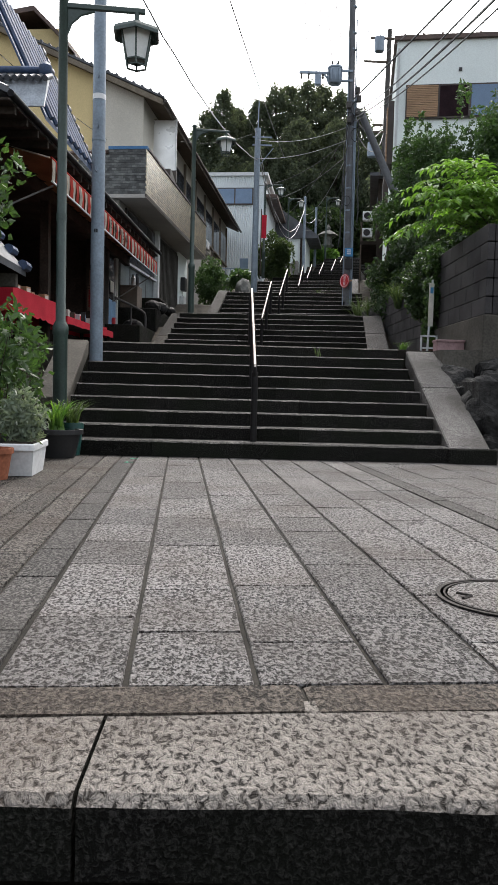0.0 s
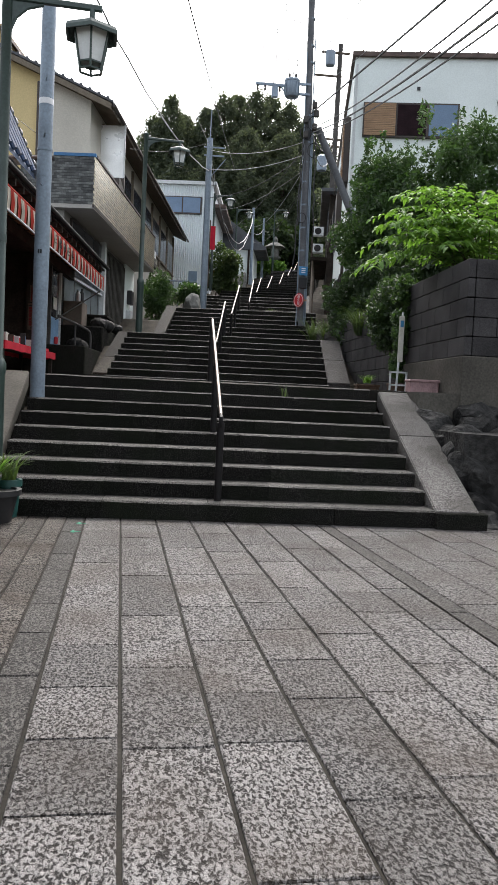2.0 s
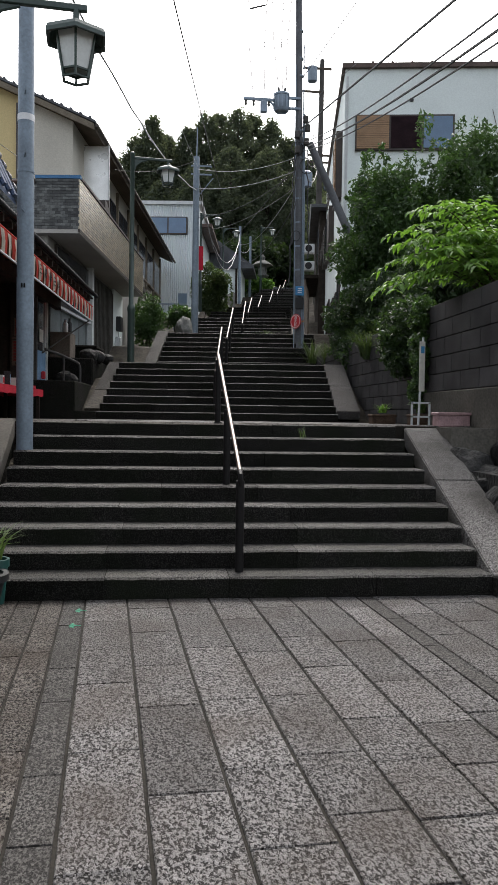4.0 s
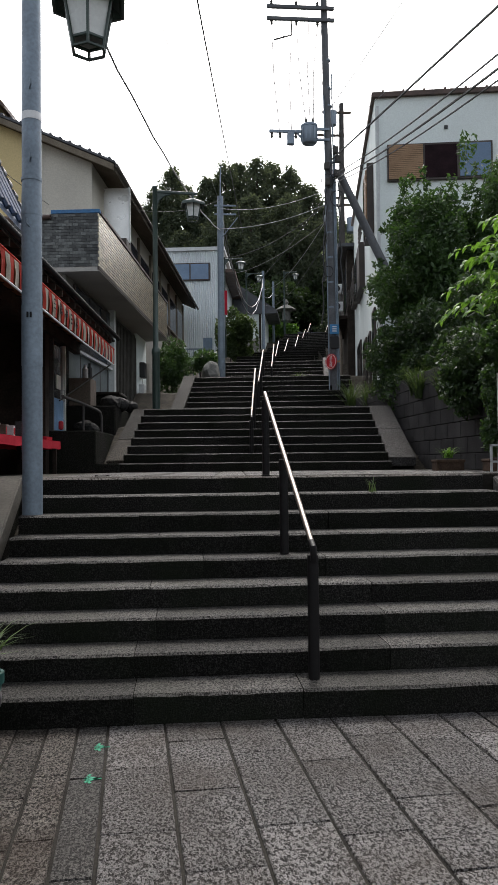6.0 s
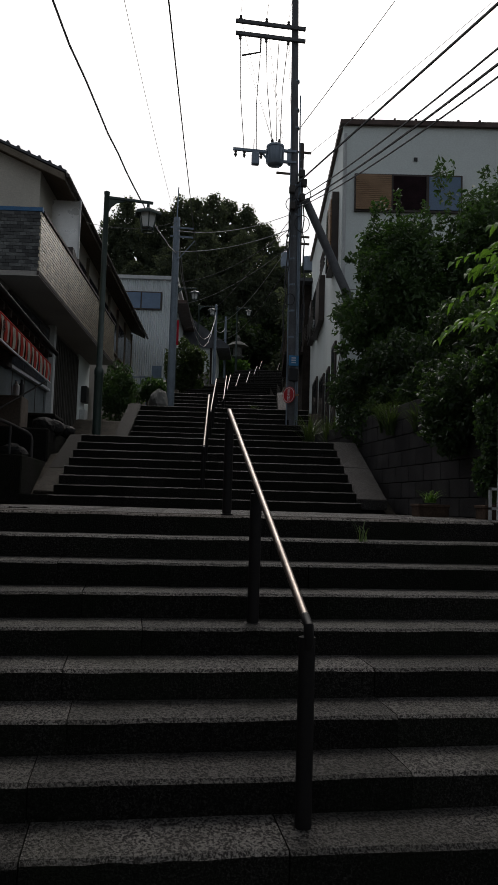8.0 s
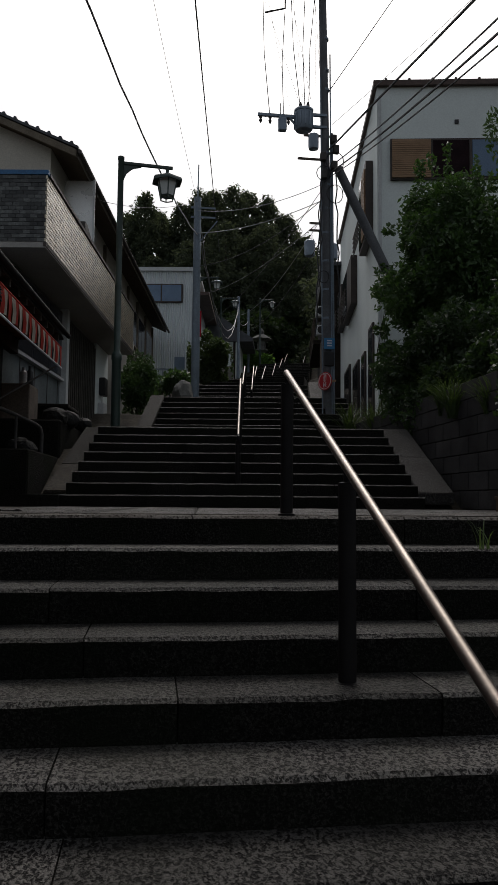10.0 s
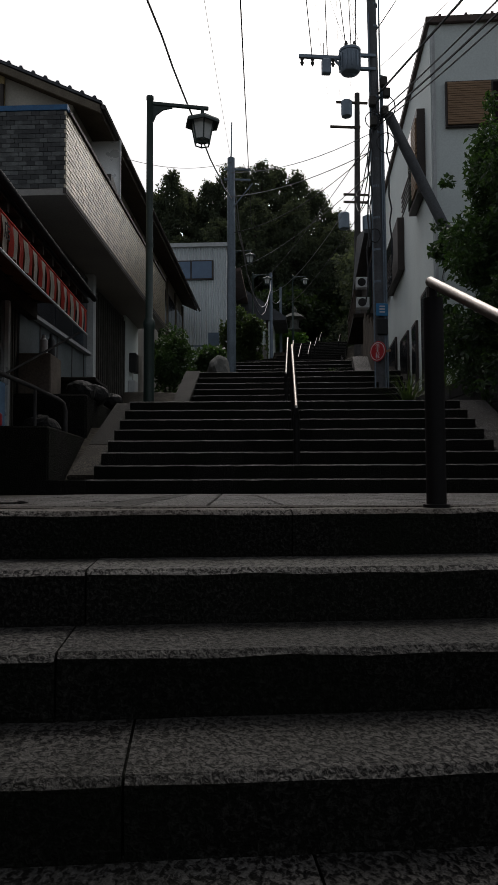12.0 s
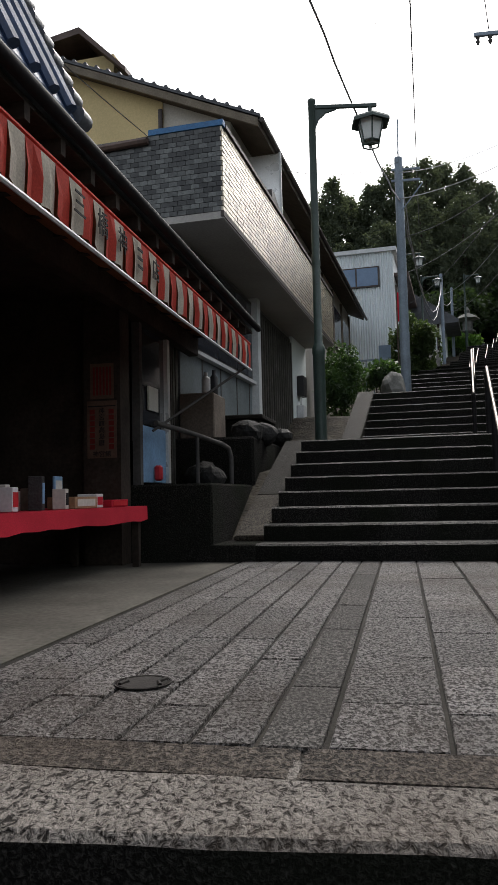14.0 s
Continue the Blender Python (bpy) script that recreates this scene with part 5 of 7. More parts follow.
# poster with printed columns
po = thing("poster", "red and black printed calendar poster on the shop post", "poster", at=S @ pose(-0.96, -2.242, 2.42, 0, 0, -90) @ Matrix.Diagonal((1, 0.72, 0.68, 1)))
box_part("sheet", M["old_poster"], po, 0, -0.2, 0, 0.006, 0.2, 0.78)
box_part("border", M["ink"], po, 0.006, -0.19, 0.70, 0.009, 0.19, 0.715)
for k, ch in enumerate("神宮館高島暦"):
    lettering(ch, 0.085, Matrix.Translation((0.009, 0.0, 0.64 - 0.088 * k)) @ Euler((radians(90), 0, radians(90))).to_matrix().to_4x4(), M["ink"], po)
for yy in (-0.13, 0.13):
    for k in range(7):
        box_part("red_column", M["dull_red"], po, 0.006, yy - 0.035, 0.12 + 0.08 * k, 0.009, yy + 0.035, 0.185 + 0.08 * k)
lettering("神宮館", 0.085, Matrix.Translation((0.009, 0.0, 0.05)) @ Euler((radians(90), 0, radians(90))).to_matrix().to_4x4(), M["ink"], po)
po2 = thing("poster", "faded red printed sheet on the shop post", "poster", at=S @ pose(-0.95, -2.242, 2.97, 0, 0, -90) @ Matrix.Diagonal((1, 0.72, 0.66, 1)))
box_part("sheet", M["old_poster"], po2, 0, -0.17, 0, 0.006, 0.15, 0.5)
for k in range(6):
    box_part("red_column", M["dull_red"], po2, 0.006, -0.13 + 0.045 * k, 0.05, 0.009, -0.105 + 0.045 * k, 0.45)

# doors and panels at the shop's upper end
fd = thing("shop_door", "sliding door with blue lower panel and dark glass", "door", at=S @ pose(-0.06, 1.15, 0))
box_part("post", M["conc_pole"], fd, -0.8, -2.86, 1.44, -0.72, -2.78, 4.0)
box_part("blue_panel", M["blue_board"], fd, -0.79, -2.74, 2.2, -0.75, -1.95, 2.78, 0.006, "pale blue board")
box_part("pane", M["glass"], fd, -0.785, -2.74, 2.8, -0.765, -1.95, 3.9)
box_part("frame", M["metal_sheet"], fd, -0.8, -1.95, 2.2, -0.72, -1.86, 3.95, label="aluminium post")
box_part("bottle", M["red_paint"], fd, -0.74, -2.4, 2.22, -0.66, -2.32, 2.38, 0.02, "small red bottle")
box_part("paper_box", M["paper"], fd, -0.75, -2.55, 2.95, -0.73, -2.25, 3.2)
ob = thing("slat_screen", "dark timber slat screen beside the shop door", "screen", at=S)
for k in range(8):
    box_part("slat", M["door_wood"], ob, -0.98, -0.66 + 0.1 * k, 2.2, -0.94, -0.61 + 0.1 * k, 3.9)
box_part("backing", M["dark_wood"], ob, -1.1, -0.7, 2.2, -1.01, 0.3, 4.1)
# plinth and steps of dark stone
pl = thing("plinth", "dark stone plinth beside the steps", "plinth", kind="structure", at=S)
bm = bmesh.new()
add_box(bm, -3.4, -1.95, 1.0, 0.0, 0.0, 2.17, bevel=0.02)
part("body", bm, M["riser"], pl)
bm = bmesh.new()
add_box(bm, -3.2, 0.0, 1.4, 0.02, 2.2, 2.75, bevel=0.03)
part("upper_body", bm, M["riser"], pl)
sb = thing("stone_basin", "dark rectangular stone basin on the plinth", "basin", at=S @ pose(-0.38, 1.5, 2.75))
bm = bmesh.new()
add_box(bm, -0.3, -0.5, 0.0, 0.3, 0.5, 0.3, bevel=0.02)
part("trough", bm, M["riser"], sb)
bm = bmesh.new()
add_box(bm, -0.34, -0.55, 0.3, 0.34, 0.55, 0.36, bevel=0.012)
part("slab_lid", bm, M["cheek_dark"], sb)
for k, (x, y, z, r) in enumerate(((-0.12, 0.35, 2.82, 0.2), (-0.02, 0.8, 2.82, 0.2), (-0.3, 2.25, 2.8, 0.25), (-0.55, -0.2, 2.3, 0.2), (-0.35, -0.6, 2.25, 0.16), (0.02, 2.0, 2.85, 0.17))):
    bm = bmesh.new()
    bmesh.ops.create_icosphere(bm, subdivisions=2, radius=r)
    for q in bm.verts:
        q.co *= 1 + 0.3 * noise.noise(q.co * 5 + Vector((k * 4, 1, 0)))
        q.co.z *= 0.8
    bo = part("rock", bm, M["rock"])
    bo.matrix_world = S @ pose(x, y, z)
    tagged(bo, "dark weathered boulder beside the stone plinth", "rock", "plinth boulders")
# concrete post with bottles
cp = thing("wash_stand", "concrete wash stand with bottles on its top", "wash stand", at=S @ pose(-0.7, 0.4, 2.75))
bm = bmesh.new()
add_box(bm, -0.22, -0.3, 0, 0.22, 0.3, 0.56, bevel=0.015)
part("body", bm, M["stand"], cp)
for k, (x, y, h, mt) in enumerate(((0.1, -0.2, 0.26, "white_plastic"), (0.05, -0.02, 0.3, "transformer"), (0.12, 0.12, 0.34, "black_plastic"), (0.0, 0.2, 0.24, "white_plastic"))):
    bm = bmesh.new()
    add_lathe(bm, [(0.05, 0.56), (0.055, 0.58), (0.055, 0.56 + h * 0.7), (0.025, 0.56 + h * 0.82), (0.025, 0.56 + h)], 12, (x, y, 0))
    part("bottle", bm, M[mt], cp, smooth=True)
# pipe rail
pr = thing("pipe_rail", "bent grey pipe rail beside the shop", "rail", at=S)
bm = bmesh.new()
add_tube(bm, [(-0.62, -1.7, 2.78), (-0.45, -1.0, 2.72), (-0.28, -0.35, 2.64), (-0.24, -0.2, 2.6), (-0.22, -0.16, 2.5), (-0.22, -0.16, 2.0)], 0.028, 10)
part("pipe", bm, M["conc_pole"], pr, smooth=True)
bm = bmesh.new()
add_tube(bm, [(-0.42, -0.9, 2.7), (-0.42, -0.9, 2.1)], 0.02, 8)
part("leg", bm, M["conc_pole"], pr, smooth=True)


# display tables with red cloth
def red_table(y0, y1, x0, x1, top, drop, seed):
    r = random.Random(seed)
    t = thing("display_table", "low display table standing before the shop", "table", "shop tables", at=S @ pose((x0 + x1) / 2, (y0 + y1) / 2, 1.437))
    hx, hy, h = (x1 - x0) / 2, (y1 - y0) / 2, top - 1.437
    box_part("tabletop", M["timber"], t, -hx, -hy, h - 0.05, hx, hy, h - 0.012)
    for sx in (-1, 1):
        for sy in (-1, 1):
            box_part("leg", M["dark_wood"], t, sx * (hx - 0.06) - 0.03, sy * (hy - 0.08) - 0.03, 0, sx * (hx - 0.06) + 0.03, sy * (hy - 0.08) + 0.03, h - 0.05)
    c = thing("tablecloth", "red cotton cloth hanging over the display table", "tablecloth", "shop tables", at=S @ pose((x0 + x1) / 2, (y0 + y1) / 2, top))
    bm = bmesh.new()
    e = 0.012
    rim = []
    n = 18
    for i in range(n):
        rim.append((hx + e, -hy - e + (2 * hy + 2 * e) * i / n))
    for i in range(6):
        rim.append((hx + e - (2 * hx + 2 * e) * i / 6, hy + e))
    for i in range(n):
        rim.append((-hx - e, hy + e - (2 * hy + 2 * e) * i / n))
    for i in range(6):
        rim.append((-hx - e + (2 * hx + 2 * e) * i / 6, -hy - e))
    a = [bm.verts.new((x, y, 0.004)) for x, y in rim]
    b = [bm.verts.new((x * (1 + 0.02 * r.random()), y * (1 + 0.004 * r.random()), -drop * r.uniform(0.9, 1.05))) for x, y in rim]
    bm.faces.new(a)
    for i in range(len(rim)):
        j = (i + 1) % len(rim)
        bm.faces.new((a[i], a[j], b[j], b[i]))
    part("cloth", bm, M["red_cloth"], c, smooth=True)
    return t


red_table(-5.7, -2.27, -1.25, -0.54, 1.97, 0.13, 1)
red_table(-8.3, -6.0, -1.3, -0.55, 2.12, 0.36, 2)


def goods(name, label, category, x, y, z, w, d, h, mt, lid=None):
    t = thing(name, label, category, "goods on the tables", at=S @ pose(x, y, z, 0, 0, rr.uniform(-12, 12)))
    bm = bmesh.new()
    add_box(bm, -w / 2, -d / 2, 0, w / 2, d / 2, h, bevel=0.004)
    part("box", bm, M[mt], t)
    if lid:
        box_part("face", M[lid], t, w / 2, -d * 0.4, h * 0.2, w / 2 + 0.003, d * 0.4, h * 0.8)


goods("cardboard_tray", "shallow tan cardboard tray of small goods", "tray", -0.75, -3.35, 1.976, 0.24, 0.34, 0.09, "shutter", "paper")
goods("pink_box", "flat bright pink gift box on the red cloth", "gift box", -0.7, -2.75, 1.976, 0.22, 0.3, 0.06, "red_cloth", "red_paint")
goods("patterned_box", "white box with pink pattern on the red cloth", "gift box", -0.72, -3.08, 1.976, 0.16, 0.16, 0.11, "white_plastic", "red_cloth")
goods("price_card", "upright pale blue price card", "price card", -0.85, -3.4, 2.066, 0.02, 0.16, 0.16, "blue_board", "paper")
for k in range(16):
    goods("booklet", "small upright booklet standing in a row of goods", "booklet", -0.72 - 0.12 * (k % 3), -5.5 + 0.125 * k, 1.976, 0.1, 0.05 + 0.03 * rr.random(), 0.12 + 0.12 * rr.random(), rr.choice(("paper", "white_plastic", "block", "paper", "timber")), rr.choice(("ink", "paper", "blue_board", "red_paint")))
for k in range(9):
    goods("small_box", "small boxed souvenir on the red cloth", "souvenir", -0.75 - 0.15 * (k % 2), -8.1 + 0.22 * k, 2.126, 0.12, 0.14, 0.06 + 0.08 * rr.random(), rr.choice(("paper", "white_plastic", "shutter", "terracotta")), "paper")

# ---- house with the tiled balcony ----
H = grid_frame(-2.47, 18.83, 7.5)
house = thing("house", "two-storey cream house with a tiled balcony over the street", "house", at=H)


def hbox(name, mt, x0, y0, z0, x1, y1, z1, parent=None, bevel=0.0, label=""):
    return box_part(name, M[mt], parent or house, x0, y0, z0, x1, y1, z1, bevel, label)


hbox("ground_floor", "grey_wall", -5.5, 0.2, 1.4, -0.72, 9.4, 5.42)
hbox("rear_ground_floor", "grey_wall", -5.5, 9.4, 2.0, -0.9, 15, 6.2)
# upper storey, set back: cream and white gable, long street side
hbox("upper_white_wall", "pale_wall", -3.95, 8.3, 4.0, -2.25, 28.8, 10.95, label="off-white rendered wall")
hbox("balcony_rear_wall", "pale_wall", -2.9, 6.9, 5.4, -1.76, 8.6, 6.9)
hbox("cream_wall", "cream_wall", -9.5, 8.26, 3.0, -3.95, 28.8, 11.55, label="cream rendered wall")
roofm = Matrix(((0, 1, 0, 0), (1, 0, 0, 0), (0, 0, 1, 0), (0, 0, 0, 1)))
bm = bmesh.new()
add_prism(bm, [(-9.5, 11.55), (-3.95, 11.55), (-3.95, 11.63), (-8.2, 13.5), (-9.5, 13.0)], 8.26, 28.8, roofm)
part("gable", bm, M["cream_wall"], house)
bm = bmesh.new()
add_prism(bm, [(-3.95, 10.95), (-2.25, 10.95), (-3.95, 11.63)], 8.3, 28.8, roofm)
part("white_gable", bm, M["pale_wall"], house)
bm = bmesh.new()
add_prism(bm, [(-1.5, 10.55), (-1.5, 10.68), (-8.2, 13.64), (-8.2, 13.5)], 7.95, 29.0, roofm)
rf = part("roof", bm, M["eave_board"], house, "roof with deep boarded eaves")
bm = bmesh.new()
add_prism(bm, [(-1.42, 10.68), (-1.42, 10.75), (-8.2, 13.72), (-8.2, 13.64)], 7.85, 29.1, roofm)
part("tiles", bm, M["roof_tile"], rf)
bm = bmesh.new()
add_prism(bm, [(-1.48, 10.48), (-1.48, 10.67), (-8.2, 13.63), (-8.2, 13.44)], 7.87, 7.95, roofm)
part("verge_board", bm, M["verge"], rf, "grey-brown verge board")
for k in range(22):
    x = -1.6 - k * 0.3
    bm = bmesh.new()
    add_tube(bm, [(x, 7.84, 10.76 + (-1.42 - x) * 0.438), (x, 8.3, 10.76 + (-1.42 - x) * 0.438)], 0.05, 6)
    part("verge_tile", bm, M["roof_tile"], rf, smooth=True)
bm = bmesh.new()
add_tube(bm, [(-1.38, 7.85, 10.6), (-1.38, 29.1, 10.6)], 0.06, 8)
part("gutter", bm, M["frame"], rf, smooth=True)
bm = bmesh.new()
add_prism(bm, [(-8.2, 13.5), (-8.2, 13.64), (-11, 12.4), (-11, 12.26)], 7.95, 29.0, roofm)
part("rear_slope", bm, M["brown_roof"], house)
bm = bmesh.new()
add_tube(bm, [(-3.98, 8.2, 11.4), (-3.98, 8.2, 6.6)], 0.06, 8)
part("downpipe", bm, M["frame"], house, smooth=True)
# small attic with its own roof
hbox("attic", "cream_wall", -8.2, 9.3, 12.0, -5.7, 14.0, 13.75)
bm = bmesh.new()
add_prism(bm, [(-5.2, 12.98), (-5.2, 13.1), (-6.5, 14.4), (-9.2, 14.0), (-9.2, 13.85), (-6.5, 14.22)], 8.9, 14.4, roofm)
part("attic_roof", bm, M["brown_roof"], house)
# windows in two rows along the street side
for z0, z1, rows in ((8.4, 10.1, (10.6, 13.2, 15.8, 18.4, 21.0, 23.6, 26.2)), (5.7, 7.4, (10.6, 13.2, 15.8, 18.4, 21.0))):
    for y0 in rows:
        y1 = y0 + 2.0
        w = hbox("window", "frame", -2.26, y0, z0, -2.18, y1, z1, label="dark framed window")
        mid = (y0 + y1) / 2
        hbox("pane", "glass", -2.185, y0 + 0.06, z0 + 0.06, -2.17, mid - 0.03, z1 - 0.06, w)
        hbox("pane", "glass", -2.185, mid + 0.03, z0 + 0.06, -2.17, y1 - 0.06, z1 - 0.06, w)
        hbox("window_sill", "verge", -2.2, y0 - 0.06, z0 - 0.07, -2.06, y1 + 0.06, z0, w)
for y in (9.9, 12.85, 15.45, 18.05, 20.65, 23.25, 25.85, 28.5):
    hbox("wall_post", "verge", -2.26, y, 4.4, -2.15, y + 0.14, 10.7)
hbox("floor_band", "frame", -2.26, 9.9, 7.75, -2.1, 28.6, 7.95)
for y, z in ((14.6, 7.96), (20.2, 7.96)):
    hbox("air_conditioner", "white_plastic", -2.24, y, z, -1.95, y + 0.8, z + 0.42, bevel=0.03, label="white air conditioner unit")
# ground-floor front: window, white post, slatted doors, end wall
wz = hbox("shop_window", "frame", -0.74, 0.7, 3.95, -0.66, 3.75, 5.3, label="wide dark shop window")
for a, b in ((0.76, 1.75), (1.8, 2.75), (2.8, 3.7)):
    hbox("pane", "glass", -0.67, a, 4.0, -0.65, b, 5.25, wz)
hbox("white_post", "white_frame", -0.76, 3.78, 3.2, -0.56, 3.98, 5.42)
hbox("window_sill", "white_frame", -0.72, 0.3, 3.9, -0.6, 3.78, 3.95)
hbox("skirt", "gate_dim", -0.76, 0.3, 2.4, -0.69, 3.8, 3.9, label="blue-grey sheet panel")
for y in (1.15, 2.0, 2.85, 3.6):
    hbox("panel_seam", "frame", -0.695, y, 2.4, -0.682, y + 0.025, 3.89)
dr = hbox("door", "door_wood", -0.74, 4.1, 2.9, -0.68, 7.0, 5.3, label="grey slatted sliding doors")
for k in range(16):
    y = 4.18 + k * 0.178
    hbox("slat", "door_wood", -0.69, y, 3.0, -0.63, y + 0.05, 5.2, dr)
hbox("end_wall", "white_wall", -0.74, 7.1, 3.0, -0.66, 8.6, 5.42)
mb = hbox("meter_box", "black_plastic", -0.66, 7.5, 4.15, -0.5, 7.85, 4.6, bevel=0.02, label="black electricity meter")
hbox("valve_box", "white_plastic", -0.66, 7.4, 3.6, -0.5, 7.75, 3.95, bevel=0.02)
bm = bmesh.new()
add_tube(bm, [(-0.6, 7.65, 4.15), (-0.6, 7.6, 3.2)], 0.02, 6)
part("conduit", bm, M["white_plastic"], house)
# balcony
bal = thing("balcony", "overhanging balcony clad in small glazed tiles with blue capping", "balcony", at=H)
box_part("core", M["joint"], bal, -1.7, 0.05, 5.47, -0.04, 8.55, 6.5)
box_part("soffit", M["soffit"], bal, -1.75, 0.02, 5.38, 0.0, 8.6, 5.47, label="pale soffit under the balcony")
bm = bmesh.new()
rr2 = random.Random(3)
for r in range(17):
    z = 5.475 + r * 0.062
    y = 0.02 - (0.055 if r % 2 else 0)
    while y < 8.55:
        a, b = max(y, 0.02), min(y + 0.104, 8.57)
        if b - a > 0.02:
            dx = rr2.uniform(0, 0.004)
            v = add_box(bm, -0.042, a, z, 0.004 + dx, b, z + 0.054)
            for q in (v[5], v[6]):
                q.co.x -= 0.003 + rr2.uniform(-0.002, 0.003)
        y += 0.112
tagged(part("street_tiles", bm, M["tile_panel"], bal, "small glazed buff tiles"), kind="stuff")
bm = bmesh.new()
for r in range(17):
    z = 5.475 + r * 0.062
    x = -1.7 - (0.055 if r % 2 else 0)
    while x < -0.01:
        a, b = max(x, -1.7), min(x + 0.108, -0.008)
        if b - a > 0.02:
            add_box(bm, a, 0.012 + rr2.uniform(0, 0.004), z, b, 0.052, z + 0.056)
        x += 0.112
tagged(part("end_tiles", bm, M["grey_tile"], bal, "mottled grey-green tiles"), kind="stuff")
box_part("end_cap", M["blue_cap"], bal, -0.95, 0.0, 6.53, 0.02, 0.1, 6.6, label="blue metal capping")
box_part("cap", M["frame"], bal, -0.07, 0.1, 6.53, 0.03, 8.6, 6.58)
box_part("drip", M["frame"], bal, -0.03, 0.0, 5.4, 0.012, 8.6, 5.47)
bm = bmesh.new()
add_prism(bm, [(0.0, 6.42), (0.5, 6.42), (0.5, 6.54), (0.0, 6.5)], -2.6, -0.95)
part("lean_to_roof", bm, M["brown_roof"], bal, "rusty brown lean-to roof")
bm = bmesh.new()
add_tube(bm, [(-2.5, 0.0, 6.42), (-0.95, -0.02, 6.46)], 0.05, 8)
part("gutter", bm, M["brown_roof"], bal, smooth=True)
for z in (6.32, 6.2, 6.08):
    bm = bmesh.new()
    add_lathe(bm, [(0.06, 0), (0.07, 0.05), (0.055, 0.1)], 10, (-2.3, 0.0, z))
    part("downpipe_collar", bm, M["pole"], bal, smooth=True)
# screen panel on the balcony
sp = thing("balcony_screen", "silver sheet-metal screen panel standing on the pent roof", "screen", at=H)
box_part("sheet", M["metal_sheet"], sp, -2.17, 9.5, 8.7, -1.35, 9.53, 10.52)
box_part("edge", M["white_frame"], sp, -1.36, 9.48, 8.6, -1.31, 9.55, 10.54)
box_part("foot", M["frame"], sp, -2.25, 9.45, 8.3, -1.3, 9.58, 8.72)
bm = bmesh.new()
add_prism(bm, [(3.1, 6.6), (4.2, 6.6), (3.3, 6.95), (3.1, 6.95)], -0.6, -0.1)
part("hood", bm, M["frame"], sp)
# wall brackets on the cream wall
for z in (7.9, 7.3):
    br = thing("wall_insulator", "black insulator bracket with cables on the cream wall", "bracket", at=H @ pose(-2.95, 2.58, z - 0.3))
    bm = bmesh.new()
    add_tube(bm, [(0, 0.05, 0), (0, -0.12, 0.02), (0.12, -0.14, 0)], 0.018, 6)
    part("arm", bm, M["wire"], br)
    bm = bmesh.new()
    add_lathe(bm, [(0.02, 0), (0.04, 0.03), (0.02, 0.06), (0.04, 0.09), (0.02, 0.12)], 8, (0, -0.12, 0))
    part("insulator", bm, M["conc_pole"], br)
# hedge, blocks and fence beyond the doors
plant("hedge", "light green clipped bush beside the house", "bush", (-1.1, 28.3, 3.0), lumps((-1.2, 28.4, 4.85), (0.38, 0.9, 0.8), 18, 0.3, 21), 9000, 0.045, "leaf", 21, 3)
ww = thing("garden_wall", "low stone garden wall beside the steps", "wall", at=H)
bm = bmesh.new()
add_box(bm, -0.75, 8.7, 2.5, -0.45, 12.5, 3.75, bevel=0.03)
part("body", bm, M["cheek_dark"], ww)
for k in range(7):
    bm = bmesh.new()
    rk = random.Random(k)
    bmesh.ops.create_icosphere(bm, subdivisions=2, radius=0.3)
    for q in bm.verts:
        q.co *= 1 + 0.25 * noise.noise(q.co * 4 + Vector((k * 3, 0, 0)))
        q.co.z *= 0.7
    st = part("rock", bm, M["statue"], None, "")
    st.matrix_world = H @ pose(-0.25 + rk.uniform(-0.12, 0.12), 3.2 + k * 0.75, 2.55 + 0.05 * k)
    tagged(st, "rough grey rock edging the steps", "rock", "edging rocks")

# ---- foot of the stairs: neighbour's eave and potted plants ----
kr = thing("kiosk_roof", "small tiled eave with pale cap tiles", "roof", at=pose(-2.75, 8.9, 0))
km = Matrix(((0.45, 0, 0, 0), (0, 1, 0, 0), (0.72, 0, 1, 0), (0, 0, 0, 1)))
bm = bmesh.new()
v = [bm.verts.new(p) for p in ((0, 0.35, 2.05), (-1.3, 0.35, 3.5), (-1.3, -2.2, 3.5), (0, -2.2, 2.05), (0, 0.35, 2.13), (-1.3, 0.35, 3.58), (-1.3, -2.2, 3.58), (0, -2.2, 2.13))]
for q in ((0, 1, 2, 3), (7, 6, 5, 4), (0, 4, 5, 1), (3, 2, 6, 7), (0, 3, 7, 4), (1, 5, 6, 2)):
    bm.faces.new([v[i] for i in q])
part("roof_bed", bm, M["roof_tile"], kr)
for k in range(8):
    s = k / 8
    bm = bmesh.new()
    add_tube(bm, [(-1.3 * s, 0.2, 2.17 + 1.45 * s), (-1.3 * s, 0.42, 2.17 + 1.45 * s)], 0.06, 8)
    part("cap_tile", bm, M["blue_tile"], kr, smooth=True)
box_part("wall", M["dark_wood"], kr, -1.5, -2.0, -0.1, -0.45, 0.1, 2.3)
box_part("verge", M["concrete"], kr, -0.35, 0.1, 1.9, -0.05, 0.2, 2.05)


